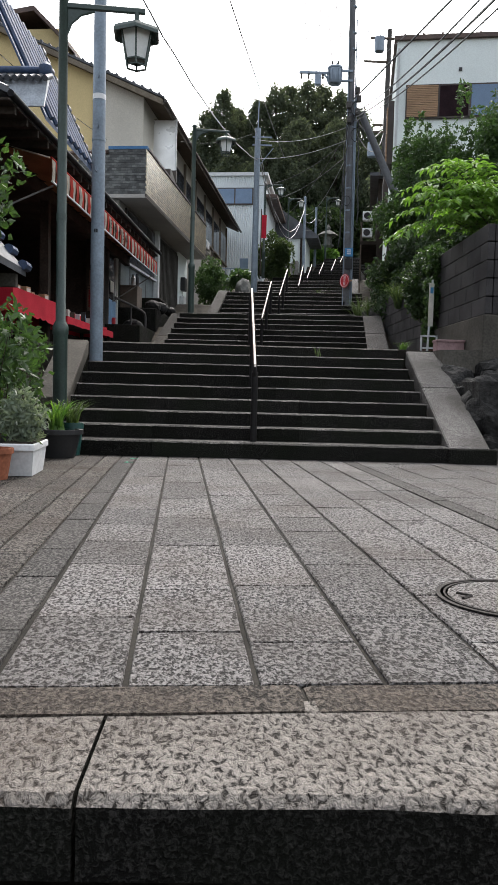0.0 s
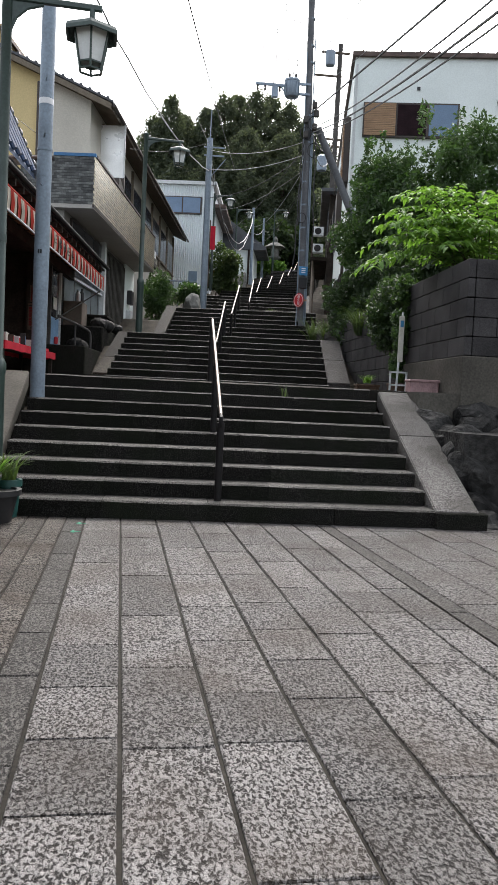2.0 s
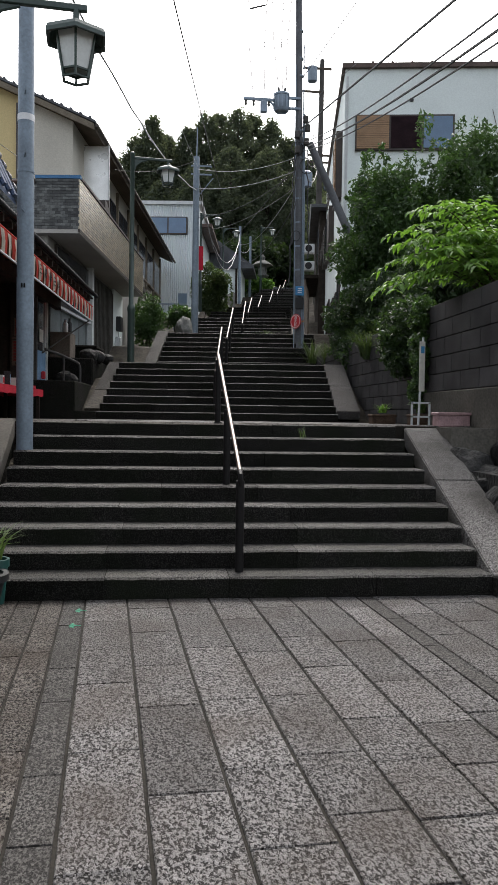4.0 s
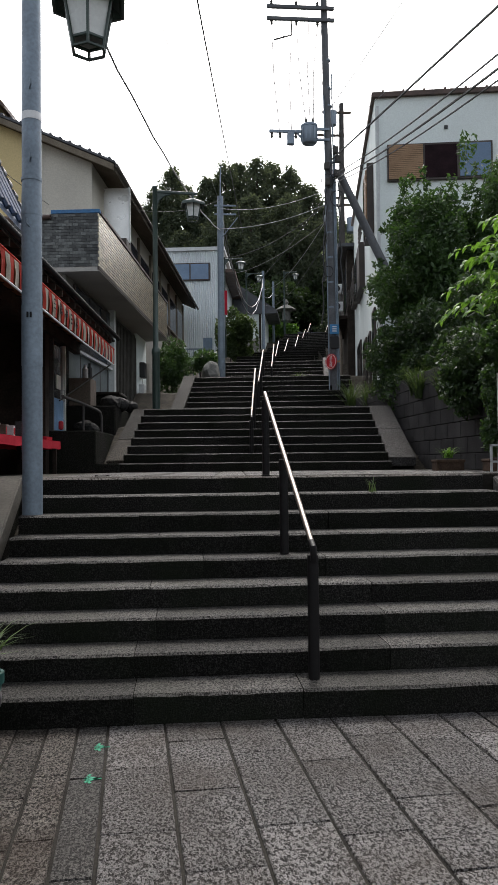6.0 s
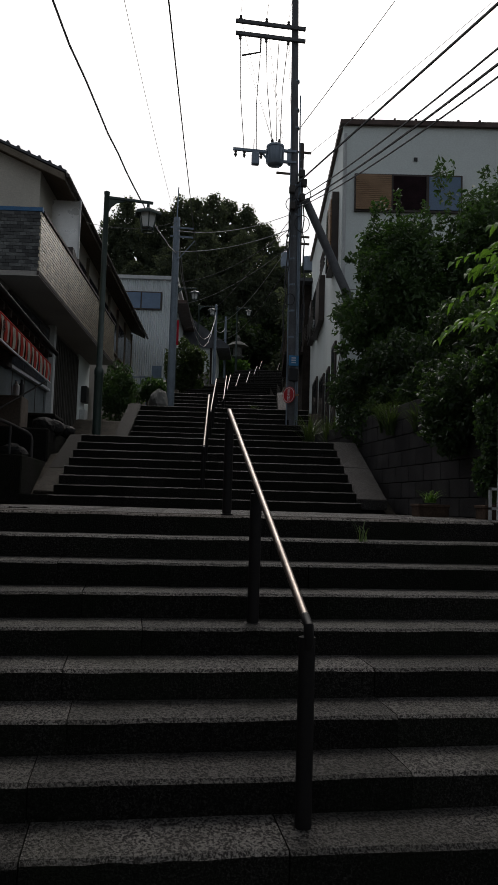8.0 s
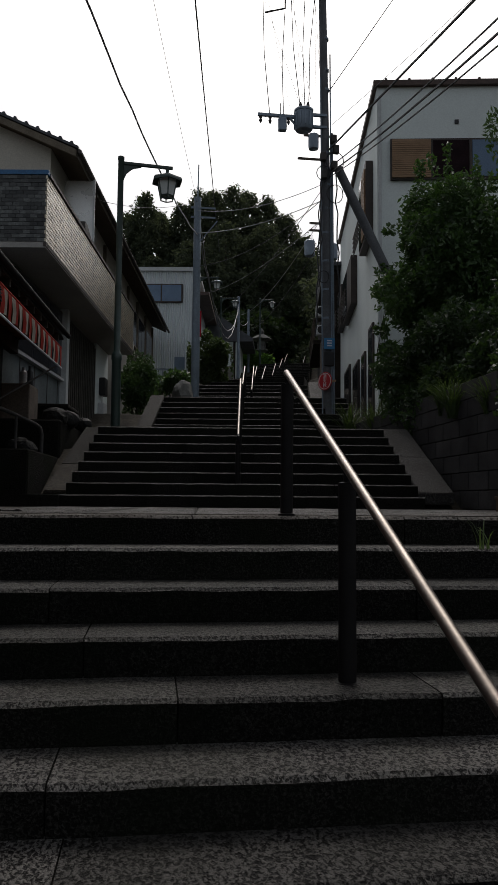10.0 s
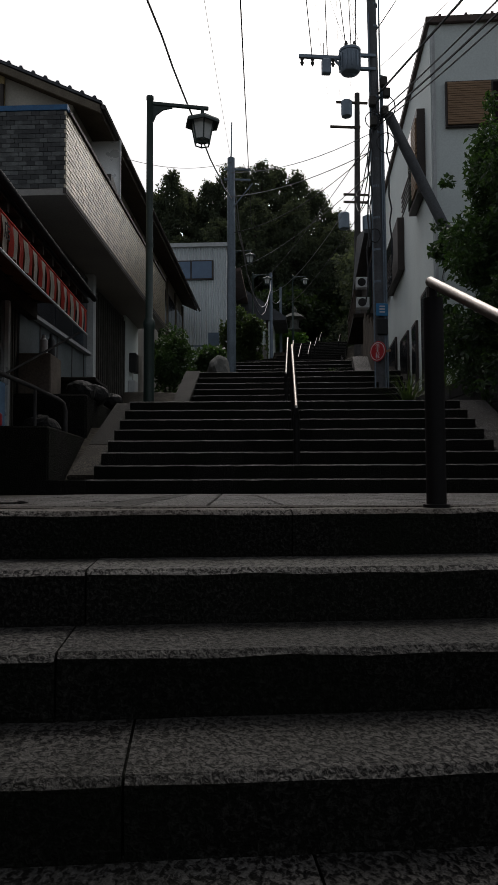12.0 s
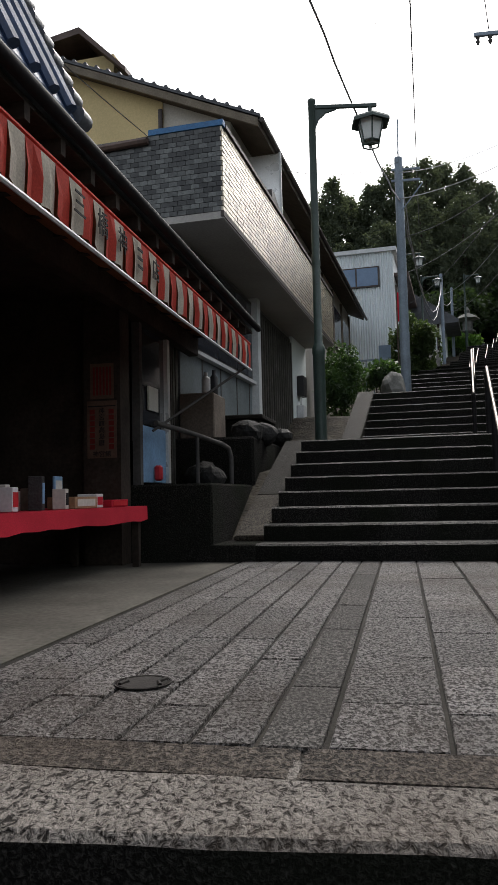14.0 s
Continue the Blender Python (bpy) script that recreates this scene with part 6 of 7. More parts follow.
def planter(name, label, x, y, w, d, h, mt, turn=0):
    t = thing(name, label, "planter", "potted plants", at=pose(x, y, 0.0, 0, 0, turn))
    bm = bmesh.new()
    a = [bm.verts.new((sx * w * 0.42, sy * d * 0.42, 0)) for sx, sy in ((-1, -1), (1, -1), (1, 1), (-1, 1))]
    b = [bm.verts.new((sx * w * 0.5, sy * d * 0.5, h - 0.05)) for sx, sy in ((-1, -1), (1, -1), (1, 1), (-1, 1))]
    bm.faces.new(a[::-1])
    for i in range(4):
        bm.faces.new((a[i], a[(i + 1) % 4], b[(i + 1) % 4], b[i]))
    bm.faces.new(b)
    part("tub", bm, M[mt], t)
    bm = bmesh.new()
    add_box(bm, -w * 0.54, -d * 0.54, h - 0.06, w * 0.54, d * 0.54, h, bevel=0.008)
    part("rim", bm, M[mt], t)
    bm = bmesh.new()
    add_box(bm, -w * 0.46, -d * 0.46, h - 0.03, w * 0.46, d * 0.46, h + 0.006)
    part("soil", bm, M["earth"], t)


def pot(label, x, y, r, h, mt, z=0.0):
    t = thing("flower_pot", label, "flower pot", "potted plants", at=pose(x, y, z))
    bm = bmesh.new()
    add_lathe(bm, [(r * 0.72, 0), (r * 0.95, h * 0.82), (r * 1.06, h * 0.83), (r * 1.06, h), (r * 0.9, h), (r * 0.88, h * 0.93), (0.01, h * 0.93)], 20)
    part("tub", bm, M[mt], t, smooth=True)


planter("planter", "white plastic planter trough with plants", -2.02, 6.55, 0.27, 0.62, 0.27, "white_plastic", 4)
planter("planter", "cream plastic planter trough", -2.2, 5.75, 0.25, 0.55, 0.28, "shutter", 4)
pot("terracotta flower pot on the paving", -2.12, 6.05, 0.14, 0.25, "terracotta")
pot("black plastic flower pot at the foot of the steps", -2.1, 8.12, 0.26, 0.3, "black_plastic")
pot("dark green flower pot behind the black one", -2.0, 8.4, 0.12, 0.36, "teal_plastic")
pot("dark flower pot behind the trough", -2.4, 7.3, 0.2, 0.34, "black_plastic")
blades("potted_grass", "arching strap leaves in the black pot", "potted plant", (-2.1, 8.12, 0.28), 70, 0.42, 0.42, "bright_leaf", 71, 0.03)
blades("potted_grass", "fine green strap leaves in a pot", "potted plant", (-2.0, 8.38, 0.35), 46, 0.34, 0.45, "grass", 72, 0.018)
blades("potted_grass", "light green grassy plant in a pot", "potted plant", (-2.4, 7.3, 0.33), 60, 0.5, 0.3, "bright_leaf", 73, 0.02)
plant("potted_plant", "silver-leaved bushy plant in the white trough", "potted plant", (-2.02, 6.55, 0.27), lumps((-2.06, 6.5, 0.52), (0.16, 0.26, 0.15), 8, 0.13, 22), 1500, 0.022, "grey_leaf", 22, 4, thick=0.006, long=3)
plant("potted_plant", "tall straggling green plant beside the lamp pole", "potted plant", (-2.35, 6.9, 0.1), lumps((-2.4, 6.95, 1.1), (0.28, 0.45, 0.75), 14, 0.2, 23), 800, 0.05, "leaf", 23, 6, thick=0.008)
plant("potted_plant", "leafy green plant climbing beside the steps", "potted plant", (-2.45, 7.9, 0.1), lumps((-2.5, 7.9, 0.85), (0.28, 0.4, 0.5), 12, 0.16, 24), 800, 0.04, "leaf", 24, 5, thick=0.008)
plant("tree_branch", "green branch with small leaves beside the eave", "shrub", (-2.8, 6.8, 0.0), lumps((-2.62, 7.3, 2.6), (0.3, 0.5, 0.3), 8, 0.2, 25), 420, 0.055, "leaf", 25, 4, thick=0.012)

# ---- block wall and rock bank ----
bw = thing("block_wall", "dark concrete block retaining wall with stained footing", "wall", kind="structure")
bm = bmesh.new()
add_box(bm, 3.36, 10.86, 1.2, 3.62, 14.0, 3.2)
add_box(bm, 3.36, 10.86, 1.2, 8.0, 11.1, 3.2)
add_box(bm, 3.62, 14.0, 1.2, 3.9, 24.0, 3.0)
part("core", bm, M["block"], bw)
bm = bmesh.new()
add_box(bm, 3.27, 10.78, 0.0, 3.62, 13.7, 1.93, bevel=0.015)
add_box(bm, 3.6, 10.80, 0.0, 8.0, 11.0, 1.93, bevel=0.015)
part("footing", bm, M["concrete"], bw, "stained concrete footing")


def block_piece():
    bm = bmesh.new()
    add_box(bm, 0, 0, 0, 1, 1, 1)
    bmesh.ops.bevel(bm, geom=[e for e in bm.edges], offset=0.03, segments=1, affect="EDGES")
    return mesh_of("block", bm, M["block"])


BLOCK = block_piece()


def put_block(x, y, z, sx, sy, sz):
    ob = new("block", BLOCK)
    ob.parent = bw
    ob.matrix_basis = Matrix.Translation((x, y, z)) @ Matrix.Diagonal((sx, sy, sz, 1))


for r in range(5):
    z = 1.94 + r * 0.255
    for k in range(5):
        y0 = 10.82 + k * 0.62 - (0.3 if r % 2 else 0)
        y1 = min(y0 + 0.61, 13.75)
        y0 = max(y0, 10.82)
        put_block(3.3, y0, z, 0.1, y1 - y0, 0.243)
    for k in range(7):
        x0 = 3.41 + k * 0.62 - (0.3 if r % 2 else 0)
        x1 = x0 + 0.61
        x0 = max(x0, 3.41)
        put_block(x0, 10.81, z, x1 - x0, 0.1, 0.243)
for r in range(7):
    z = 1.45 + r * 0.255
    for k in range(15):
        y0 = 13.8 + k * 0.62 - (0.3 if r % 2 else 0)
        put_block(3.56, y0, z, 0.1, 0.605, 0.243)
# rock bank below the landing
for k in range(26):
    rk = random.Random(200 + k)
    bm = bmesh.new()
    bmesh.ops.create_icosphere(bm, subdivisions=3, radius=1.0)
    for q in bm.verts:
        q.co *= 1 + 0.28 * noise.noise(q.co * 1.6 + Vector((k * 5.1, 0, 0))) + 0.08 * noise.noise(q.co * 5 + Vector((k, 2, 0)))
    ro = part("rock", bm, M["rock"])
    ro.matrix_world = pose(2.98 + (k % 4) * 0.5 + rk.uniform(-0.1, 0.1), 8.8 + (k // 4) * 0.33, -0.1 + 0.17 * (k // 4) + rk.uniform(-0.1, 0.25) + 0.14 * (k % 4), rk.uniform(0, 90), rk.uniform(0, 90), rk.uniform(0, 90)) @ Matrix.Diagonal((rk.uniform(0.26, 0.4), rk.uniform(0.25, 0.4), rk.uniform(0.22, 0.38), 1))
    tagged(ro, "dark wet rock in the bank beside the steps", "rock", "bank rocks")
bm = bmesh.new()
add_plan(bm, [(2.78, 9.3), (2.82, 11.6), (8, 11.6), (8, 8.6), (3.6, 8.6)], -0.4, 0.95)
tagged(part("bank", bm, M["rock"]), "dark rock bank behind the cheek slab", "bank", kind="structure")
bm = bmesh.new()
add_plan(bm, [(2.73, 11.2), (2.78, 11.0), (3.5, 10.75), (3.6, 17.2), (2.9, 17.2)], 1.1, 1.428)
tagged(part("ledge", bm, M["concrete"]), "narrow concrete ledge under the block wall", "ledge", kind="structure")
# post with a sign strip, small stand and planters on the ledge
ps = thing("sign_post", "thin white post with a faded sign strip and a small stand", "sign post", at=pose(3.02, 12.9, 1.43))
bm = bmesh.new()
add_tube(bm, [(0, 0, 0), (0.05, 0.0, 1.28)], 0.018, 8)
part("post", bm, M["white_frame"], ps)
box_part("strip", M["paper"], ps, -0.01, -0.03, 0.5, 0.075, -0.015, 1.22, 0.004, "faded paper sign strip")
box_part("mark", M["blue_plate"], ps, 0.01, -0.034, 1.05, 0.06, -0.031, 1.15)
for x in (-0.14, 0.12):
    box_part("stand_leg", M["white_frame"], ps, x, -0.1, 0, x + 0.025, -0.075, 0.34)
for z in (0.12, 0.32):
    box_part("stand_bar", M["white_frame"], ps, -0.14, -0.1, z, 0.145, -0.075, z + 0.025)


def ledge_planter(x, y, z, w, d, h, mt, label):
    t = thing("planter", label, "planter", "ledge planters", at=pose(x, y, z))
    bm = bmesh.new()
    add_box(bm, -w / 2, -d / 2, 0, w / 2, d / 2, h - 0.03, bevel=0.012)
    part("tub", bm, M[mt], t)
    bm = bmesh.new()
    add_box(bm, -w * 0.53, -d * 0.56, h - 0.04, w * 0.53, d * 0.56, h, bevel=0.008)
    part("rim", bm, M[mt], t)


ledge_planter(3.05, 11.7, 1.43, 0.42, 0.24, 0.19, "pink_plastic", "faded pink plastic planter trough on the ledge")
ledge_planter(3.2, 13.3, 1.43, 0.36, 0.24, 0.17, "old_planter", "brown planter trough with weeds on the ledge")
ledge_planter(2.98, 14.6, 1.43, 0.4, 0.24, 0.17, "old_planter", "brown planter trough with yellow-green weeds")
blades("potted_grass", "yellow-green weeds in a planter", "potted plant", (3.2, 13.3, 1.62), 60, 0.25, 0.2, "grass", 81, 0.015)
blades("potted_grass", "yellow-green weeds in a planter", "potted plant", (2.98, 14.6, 1.62), 60, 0.2, 0.25, "bright_leaf", 82, 0.012)

# ---- white house ----
WH = grid_frame(4.86, 25.75, 9.5)
wh = thing("white_house", "tall white rendered house with brown roof edge", "house", at=WH)


def wbox(name, mt, x0, y0, z0, x1, y1, z1, parent=None, bevel=0.0, label=""):
    return box_part(name, M[mt], parent or wh, x0, y0, z0, x1, y1, z1, bevel, label)


wbox("wall", "white_wall", 0, 0, 2.0, 11, 12.0, 12.36)
bm = bmesh.new()
add_plan(bm, [(-0.1, -0.12), (4.6, -0.12), (5.3, -0.12), (11.2, -0.12), (11.2, 12.2), (-0.1, 12.2)], 12.36, 12.5)
part("roof", bm, M["brown_roof"], wh, "brown metal roof edge")
for k in range(16):
    wbox("roof_rib", "brown_roof", 0.2 + 0.6 * k, -0.12, 12.5, 0.26 + 0.6 * k, 12, 12.55)
wbox("corner_pipe", "white_frame", 0.03, -0.08, 2.5, 0.1, -0.02, 12.1)
wbox("wall_joint", "grey_wall", 0.12, -0.006, 7.6, 11, 0.0, 7.615)
# front window with shutter box
fw = wbox("window", "frame", 0.33, -0.1, 9.84, 3.36, 0.02, 10.92, label="wide window with a tan shutter box")
for k in range(18):
    wbox("shutter_slat", "shutter", 0.37, -0.15, 9.88 + k * 0.056, 1.36, -0.1, 9.925 + k * 0.056, fw)
wbox("dark_pane", "dark_open", 1.42, -0.12, 9.9, 2.33, -0.1, 10.86, fw)
wbox("blue_pane", "blue_glass", 2.42, -0.13, 9.9, 3.3, -0.1, 10.86, fw)
wbox("mullion", "frame", 2.34, -0.14, 9.86, 2.41, -0.09, 10.9, fw)
wbox("vent", "black_plastic", 2.0, -0.04, 11.35, 2.1, 0.0, 11.45)
lw = wbox("window", "frame", 0.9, -0.05, 6.2, 2.6, 0.02, 6.9, label="low shuttered window")
for k in range(9):
    wbox("shutter_slat", "soffit", 0.95, -0.08, 6.24 + k * 0.07, 2.55, -0.05, 6.29 + k * 0.07, lw)
# street side
for y0, y1, z0, z1, box in ((0.9, 2.6, 8.7, 10.8, True), (5.2, 8.4, 8.0, 9.6, False), (9.2, 11.0, 8.3, 9.8, False)):
    w = wbox("window", "frame", -0.2, y0, z0, 0.02, y1, z1, label="brown framed side window")
    if box:
        for k in range(14):
            wbox("shutter_slat", "shutter", -0.24, y0 + 0.05, z0 + 0.1 + k * 0.13, -0.2, y1 * 0.5 + y0 * 0.5, z0 + 0.2 + k * 0.13, w)
    wbox("pane", "glass", -0.22, (y0 + y1) / 2, z0 + 0.1, -0.19, y1 - 0.08, z1 - 0.1, w)
    for k in range(5):
        wbox("rail_bar", "frame", -0.4, y0 + 0.05, z0 - 0.05 + k * 0.13, -0.37, y1 - 0.05, z0 - 0.02 + k * 0.13, w)
for y0, y1, z0, z1 in ((0.7, 1.7, 3.0, 6.3), (2.6, 3.5, 3.2, 5.9), (4.4, 6.2, 3.4, 6.0), (7.4, 9.5, 4.4, 6.4)):
    d = wbox("doorway", "frame", -0.06, y0, z0, 0.02, y1, z1, label="dark doorway in the side wall")
    wbox("pane", "glass", -0.07, y0 + 0.1, z0 + 0.1, -0.05, y1 - 0.1, z1 - 0.1, d)
# pale vine stains are thin dead stems on the front
for k in range(4):
    rk = random.Random(k)
    bm = bmesh.new()
    x = 4.6 + 0.3 * k
    add_tube(bm, [(x + 0.1 * math.sin(i * 1.3 + k), -0.02, 7.5 + i * 0.45) for i in range(9)], [0.02 - 0.0015 * i for i in range(9)], 5)
    part("dead_vine", bm, M["timber"], wh, "dry vine stem")

# ---- old timber house behind the utility pole ----
oh = thing("timber_house", "old dark timber house with a balcony and air conditioners", "house", at=grid_frame(6.05, 37.8, 10, 0.85))
box_part("wall", M["dark_wood"], oh, 0.5, 0, 4.0, 6, 9, 10.6)
bm = bmesh.new()
add_prism(bm, [(-0.6, 10.4), (9.4, 10.4), (9.4, 10.55), (4.4, 11.9), (-0.6, 10.55)], 0.1, 6.3)
part("roof", bm, M["roof_tile"], oh)
box_part("balcony_floor", M["dark_wood"], oh, -0.3, 0.2, 7.3, 0.6, 6, 7.45)
for k in range(12):
    box_part("baluster", M["timber"], oh, -0.28, 0.25 + 0.5 * k, 7.45, -0.22, 0.31 + 0.5 * k, 8.3)
box_part("balcony_rail", M["timber"], oh, -0.3, 0.2, 8.3, -0.2, 6, 8.38)
for y, z in ((0.4, 8.45), (0.2, 7.6)):
    ac = box_part("air_conditioner", M["white_plastic"], oh, -0.2, y - 0.35, z, 0.3, y, z + 0.42, 0.02, "white air conditioner unit")
    bm = bmesh.new()
    bmesh.ops.create_cone(bm, segments=20, radius1=0.16, radius2=0.16, depth=0.02, cap_ends=True, matrix=Matrix.Translation((0.02, y - 0.36, z + 0.21)) @ Matrix.Rotation(radians(90), 4, "X"))
    part("fan_grille", bm, M["block"], ac)
box_part("window", M["glass"], oh, 0.46, 1.0, 8.0, 0.5, 3.5, 9.8)
fe = thing("board_fence", "weathered grey board fence beside the stairs", "fence", at=grid_frame(4.25, 28.2, 9))
for k in range(16):
    box_part("board", M["timber"], fe, 0, k * 0.36, 3.4 + 0.05 * k, 0.05, k * 0.36 + 0.32, 5.6 + 0.1 * k + 0.1 * (k % 3))

# ---- wooded hill ----
def cedar(x, y, z, h, w, seed, n=2600):
    t = thing("cedar_tree", "tall dark cedar tree on the hill", "tree", "cedars on the hill", at=pose(x, y, z))
    bm = bmesh.new()
    add_tube(bm, [(0, 0, -1), (0, 0, h * 0.95)], [0.4, 0.06], 8)
    part("trunk", bm, M["bark"], t)
    g = random.Random(seed)
    bl = []
    for k in range(300):
        s = g.random() ** 0.75
        zz = h * (0.1 + 0.88 * s)
        r = w * 1.3 * min(1.0, (1.03 - s) / 0.5) ** 0.62 * (1.0 + 0.2 * (1 - s))
        a = g.uniform(0, 6.28)
        q = (0.44 + 0.36 * (1 - s)) * g.uniform(0.75, 1.3)
        out = r * g.uniform(0.35, 0.98)
        bl.append((math.cos(a) * out, math.sin(a) * out, zz - 0.15 * out, q, q, q * 1.25))
    bl.append((0, 0, h * 0.985, 0.22, 0.22, 0.6))
    me = leaf_mesh("crown", bl, n, 0.13, M["cedar"], seed, 0.7, 2.3, 0.25)
    ob = new("crown", me)
    ob.parent = t
    return t


for k, (x, y, top, w) in enumerate((
        (-2.0, 80, 31.2, 2.0), (-3.6, 81, 29.6, 1.9), (-0.6, 82, 30.2, 1.9), (-5.4, 83, 27.0, 2.4), (1.7, 80, 30.4, 1.9), (3.4, 80, 32.0, 2.3), (5.0, 82, 32.8, 2.2), (6.6, 80, 32.6, 2.4), (8.3, 82, 32.9, 2.2), (10.0, 80, 31.6, 2.4),
        (11.9, 80, 29.8, 2.3), (13.6, 79, 27.4, 2.3), (15.4, 79, 25.4, 2.2), (17.5, 80, 25.0, 2.4), (20, 80, 25, 3.0), (24, 82, 25, 3.2), (9.0, 75, 27, 2.6), (5.5, 75, 27, 2.6), (12.4, 74, 24.5, 2.6), (2.4, 75, 25, 2.6), (15.5, 73, 22, 2.6), (-1.0, 76, 23.5, 2.6), (-4.5, 76, 22.5, 2.6), (-8, 80, 25, 2.8), (-11, 82, 25, 3))):
    cedar(x, y, ground_z(x, y), top + 0.1 - ground_z(x, y), w, 100 + k, 19000)
bl = []
g = random.Random(9)
for k in range(90):
    x = g.uniform(-22, 34)
    y = g.uniform(68, 79)
    bl.append((x, y, ground_z(x, y) + g.uniform(1.0, 5.5), g.uniform(1.4, 2.4), 1.6, g.uniform(1.3, 2.2)))
me = leaf_mesh("undergrowth", bl, 56000, 0.25, M["wood_hill"], 77, 0.2, 1.5, 0.5)
tagged(new("undergrowth", me), "broadleaf wood at the foot of the cedars", "woodland", kind="stuff")
bl = []
for k in range(70):
    x = g.uniform(9, 30)
    y = g.uniform(56, 70)
    bl.append((x + 2, y, ground_z(x, y) + g.uniform(1.0, 9), 1.8, 1.6, 1.8))
me = leaf_mesh("undergrowth", bl, 36000, 0.24, M["cedar"], 78, 0.2, 1.5, 0.5)
tagged(new("undergrowth", me), "dark wood beside the top of the stairs", "woodland", kind="stuff")
bl = []
for k in range(60):
    x = g.uniform(-34, -2)
    y = g.uniform(58, 70)
    bl.append((x, y, ground_z(x, y) + g.uniform(0.5, 7.5), 1.9, 1.6, 1.7))
me = leaf_mesh("undergrowth", bl, 32000, 0.24, M["wood_hill"], 79, 0.2, 1.5, 0.5)
tagged(new("undergrowth", me), "green wood behind the corrugated house", "woodland", kind="stuff")

# ---- white corrugated house ----
ch = thing("corrugated_house", "pale blue-white corrugated steel house with a flat roof", "house", at=Matrix.Translation((-0.8, 6.0, 1.5)) @ Matrix.Diagonal((1.344, 1.344, 1.344, 1)) @ Matrix.Translation((0.8, -6.0, -1.5)) @ grid_frame(0.84, 38.0, 8))
bm = bmesh.new()
n = 44
pts = []
for k in range(n * 2 + 1):
    pts.append((-4.2 + 4.2 * k / (n * 2), 0.0 if k % 2 else -0.05))
for (xa, ya), (xb, yb) in zip(pts, pts[1:]):
    v = [bm.verts.new(p) for p in ((xa, ya, 4.0), (xb, yb, 4.0), (xb, yb, 11.05), (xa, ya, 11.05))]
    bm.faces.new(v)
part("front_sheet", bm, M["corrugated"], ch)
box_part("wall", M["corrugated"], ch, -4.2, 0.02, 4.0, 0, 9, 11.05)
box_part("roof", M["white_frame"], ch, -4.4, -0.15, 11.05, 0.15, 9.2, 11.2)
box_part("eave", M["brown_roof"], ch, 0.0, 0.5, 10.2, 0.55, 9, 10.35)
w = box_part("window", M["frame"], ch, -2.25, -0.12, 9.72, -0.52, 0.0, 10.5, label="wide window with blue-grey glass")
for a, b in ((-2.2, -1.42), (-1.36, -0.57)):
    box_part("pane", M["blue_glass"], w, a, -0.135, 9.77, b, -0.12, 10.45)
# statue stone, banner, railing
so = thing("stone_monument", "weathered grey standing stone beside the steps", "stone", at=pose(0.05, 28.6, 4.05))
bm = bmesh.new()
bmesh.ops.create_icosphere(bm, subdivisions=3, radius=0.5)
for q in bm.verts:
    q.co *= 1 + 0.2 * noise.noise(q.co * 3)
    q.co.x *= 0.62
    q.co.z = q.co.z * 0.95 + 0.4
part("stone", bm, M["statue"], so)
ba = thing("banner", "red cloth banner hanging on a pole", "banner", at=pose(1.0, 41, 7.0))
bm = bmesh.new()
add_tube(bm, [(0, 0, 0), (0, 0, 3.4)], 0.03, 6)
part("pole", bm, M["timber"], ba)
box_part("cloth", M["red_cloth"], ba, 0.02, -0.01, 1.9, 0.28, 0.01, 3.1)
rl = thing("railing", "blue-grey steel railing beside the house", "railing", at=grid_frame(-1.6, 33.0, 8))
for k in range(9):
    box_part("bar", M["pole"], rl, 0.22 * k, 0, 4.6, 0.22 * k + 0.03, 0.03, 6.0)
for z in (4.8, 5.95):
    box_part("rail", M["pole"], rl, 0, -0.01, z, 1.85, 0.04, z + 0.05)
box_part("panel", M["gate_grey"], rl, 1.5, 0.02, 5.0, 1.85, 0.05, 6.4, label="blue-grey gate panel")
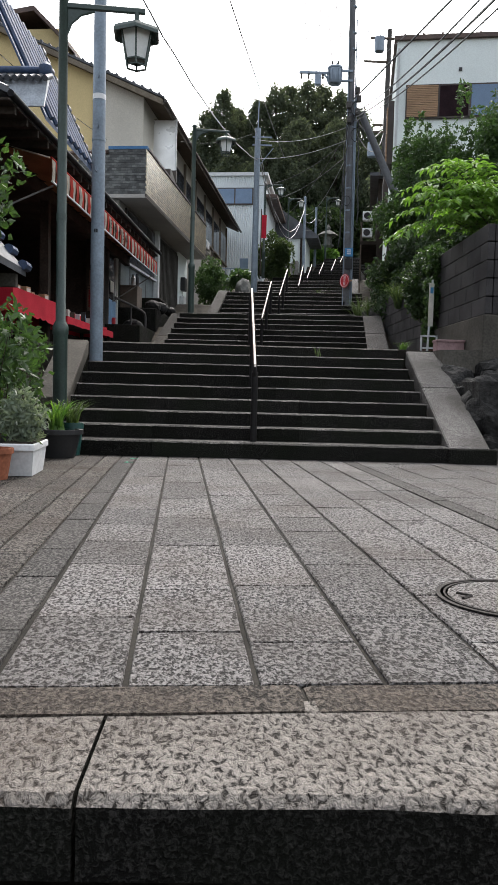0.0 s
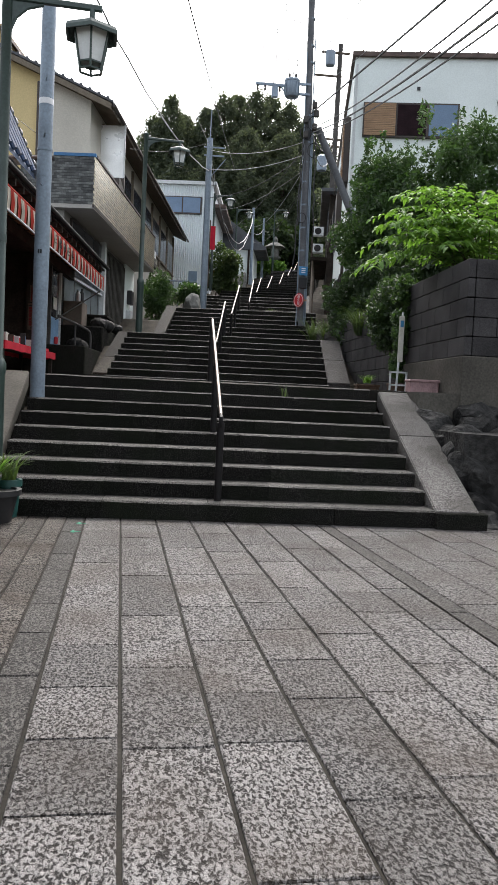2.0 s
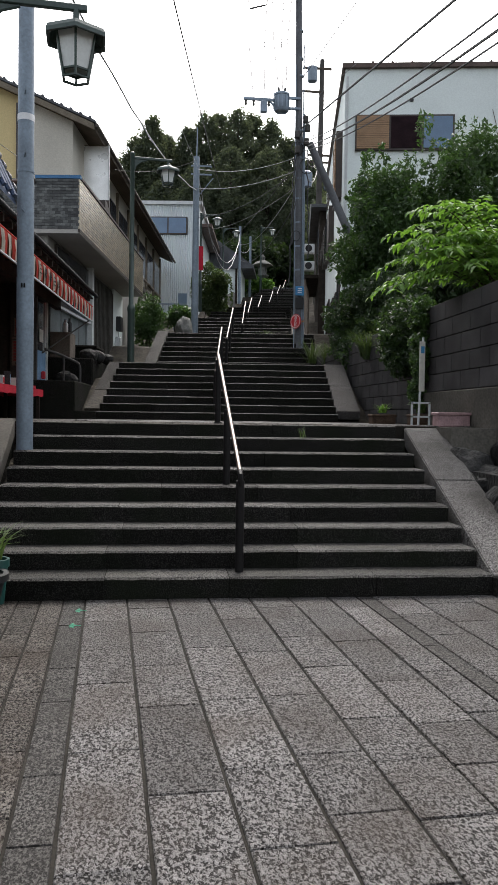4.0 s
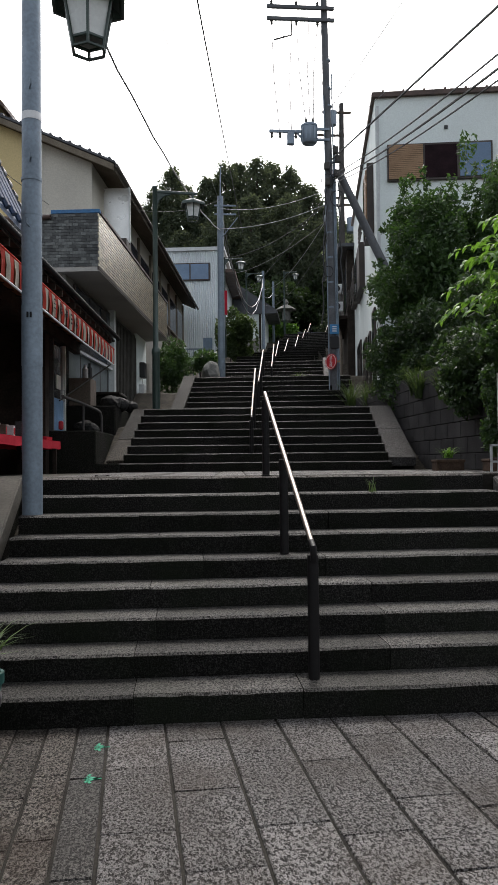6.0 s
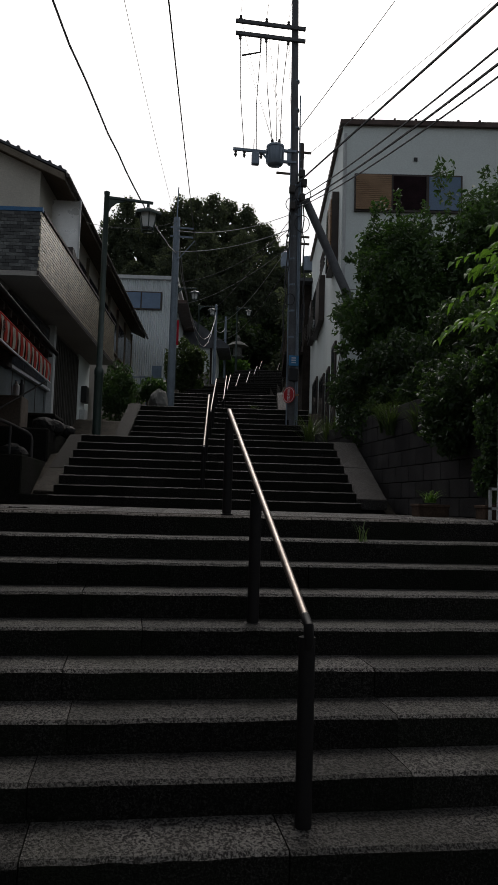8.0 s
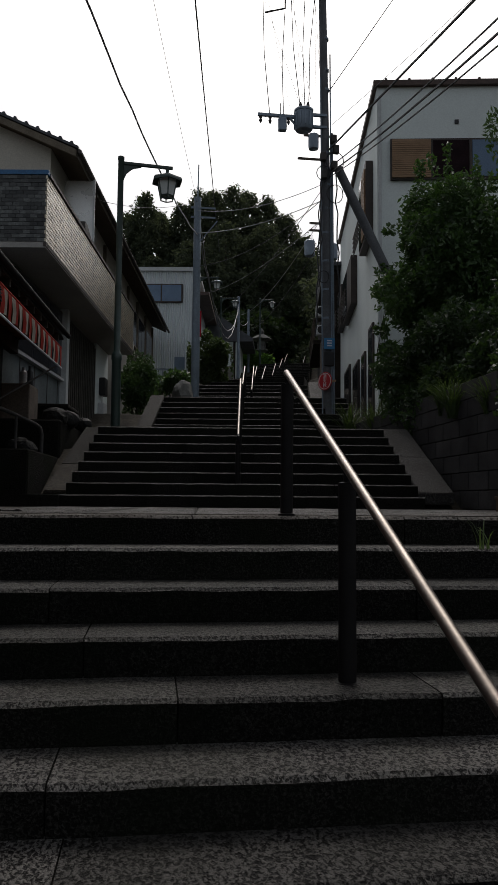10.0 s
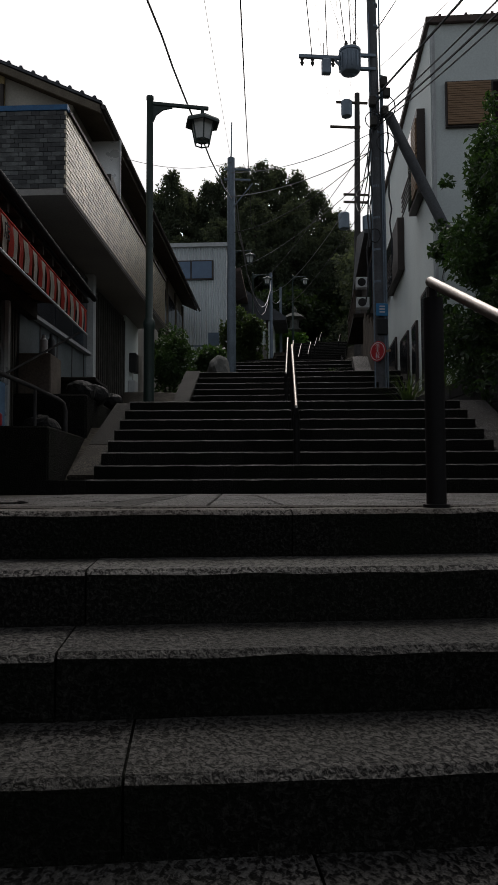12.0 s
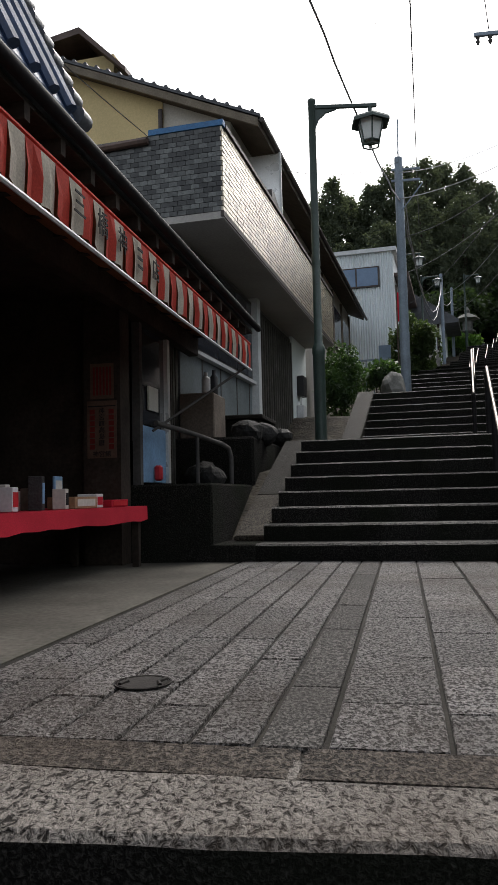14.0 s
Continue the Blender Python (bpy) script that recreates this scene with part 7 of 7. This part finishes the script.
# yellow-green bush, stone fence, small shrine
plant("shrub", "yellow-green drooping bush beside the far steps", "shrub", (1.5, 44, 6.4), lumps((1.9, 44, 8.4), (0.95, 1.0, 1.3), 26, 0.36, 41) + shoots((1.9, 43.6, 8.2), (1.1, 0.6), 22, 41, 0.7), 15000, 0.075, "grass", 41, 4)
plant("shrub", "yellow-flowered shrub at the top of the stairs", "shrub", (6.2, 61.5, 10.9), lumps((6.3, 61.5, 11.7), (1.5, 0.6, 0.5), 10, 0.45, 42), 2500, 0.12, "bright_leaf", 42, 3)
plant("shrub", "small green shrub by the house corner", "shrub", (-0.2, 31.4, 4.6), lumps((-0.2, 31.4, 5.2), (0.4, 0.4, 0.5), 8, 0.3, 43), 1500, 0.08, "leaf", 43, 3)
for k in range(11):
    x, y = 2.55 + 0.125 * k, 45.0 + 0.7 * k
    t = thing("stone_fence_post", "grey stone fence post with a rounded top", "stone post", "stone fence", at=pose(x, y, 6.7 + 0.15 * k))
    bm = bmesh.new()
    add_lathe(bm, [(0.13, 0), (0.13, 1.35), (0.08, 1.45), (0.02, 1.48)], 8)
    part("post", bm, M["statue"], t)
sh = thing("shrine_hall", "small white-walled shrine hall with a tiled gable roof", "shrine", at=grid_frame(3.6, 57, 10, 9.2))
box_part("wall", M["white_wall"], sh, -2.2, 0, 0, 1.2, 4, 3.0)
bm = bmesh.new()
add_prism(bm, [(-0.6, 2.9), (4.6, 2.9), (4.6, 3.1), (2.0, 4.9), (-0.6, 3.1)], -2.7, 1.7)
bmesh.ops.rotate(bm, verts=bm.verts, cent=(-0.5, 2, 0), matrix=Matrix.Rotation(radians(90), 3, "Z"))
part("roof", bm, M["roof_tile"], sh)
for x in (-1.6, -0.4, 0.8):
    box_part("post", M["dark_wood"], sh, x, -0.12, 0, x + 0.15, 0, 3.0)
sl = thing("stone_lantern", "tall carved stone lantern at the top of the stairs", "stone lantern", at=pose(7.0, 62, 10.7))
bm = bmesh.new()
add_lathe(bm, [(0.6, 0), (0.6, 0.5), (0.25, 0.6), (0.22, 1.7), (0.5, 1.9), (0.5, 2.0)], 6)
part("pedestal", bm, M["statue"], sl)
bm = bmesh.new()
add_lathe(bm, [(0.33, 2.0), (0.33, 2.6), (0.85, 2.75), (0.5, 3.0), (0.15, 3.15), (0.2, 3.35), (0.04, 3.6)], 6)
part("fire_box", bm, M["statue"], sl)
gt = thing("far_gate", "pale low building at the top of the stairs", "building", at=pose(9.2, 66, 10.6))
box_part("wall", M["white_wall"], gt, -1.2, 0, 0, 1.2, 2, 1.6)
box_part("roof", M["roof_tile"], gt, -1.5, -0.3, 1.6, 1.5, 2.3, 1.8)
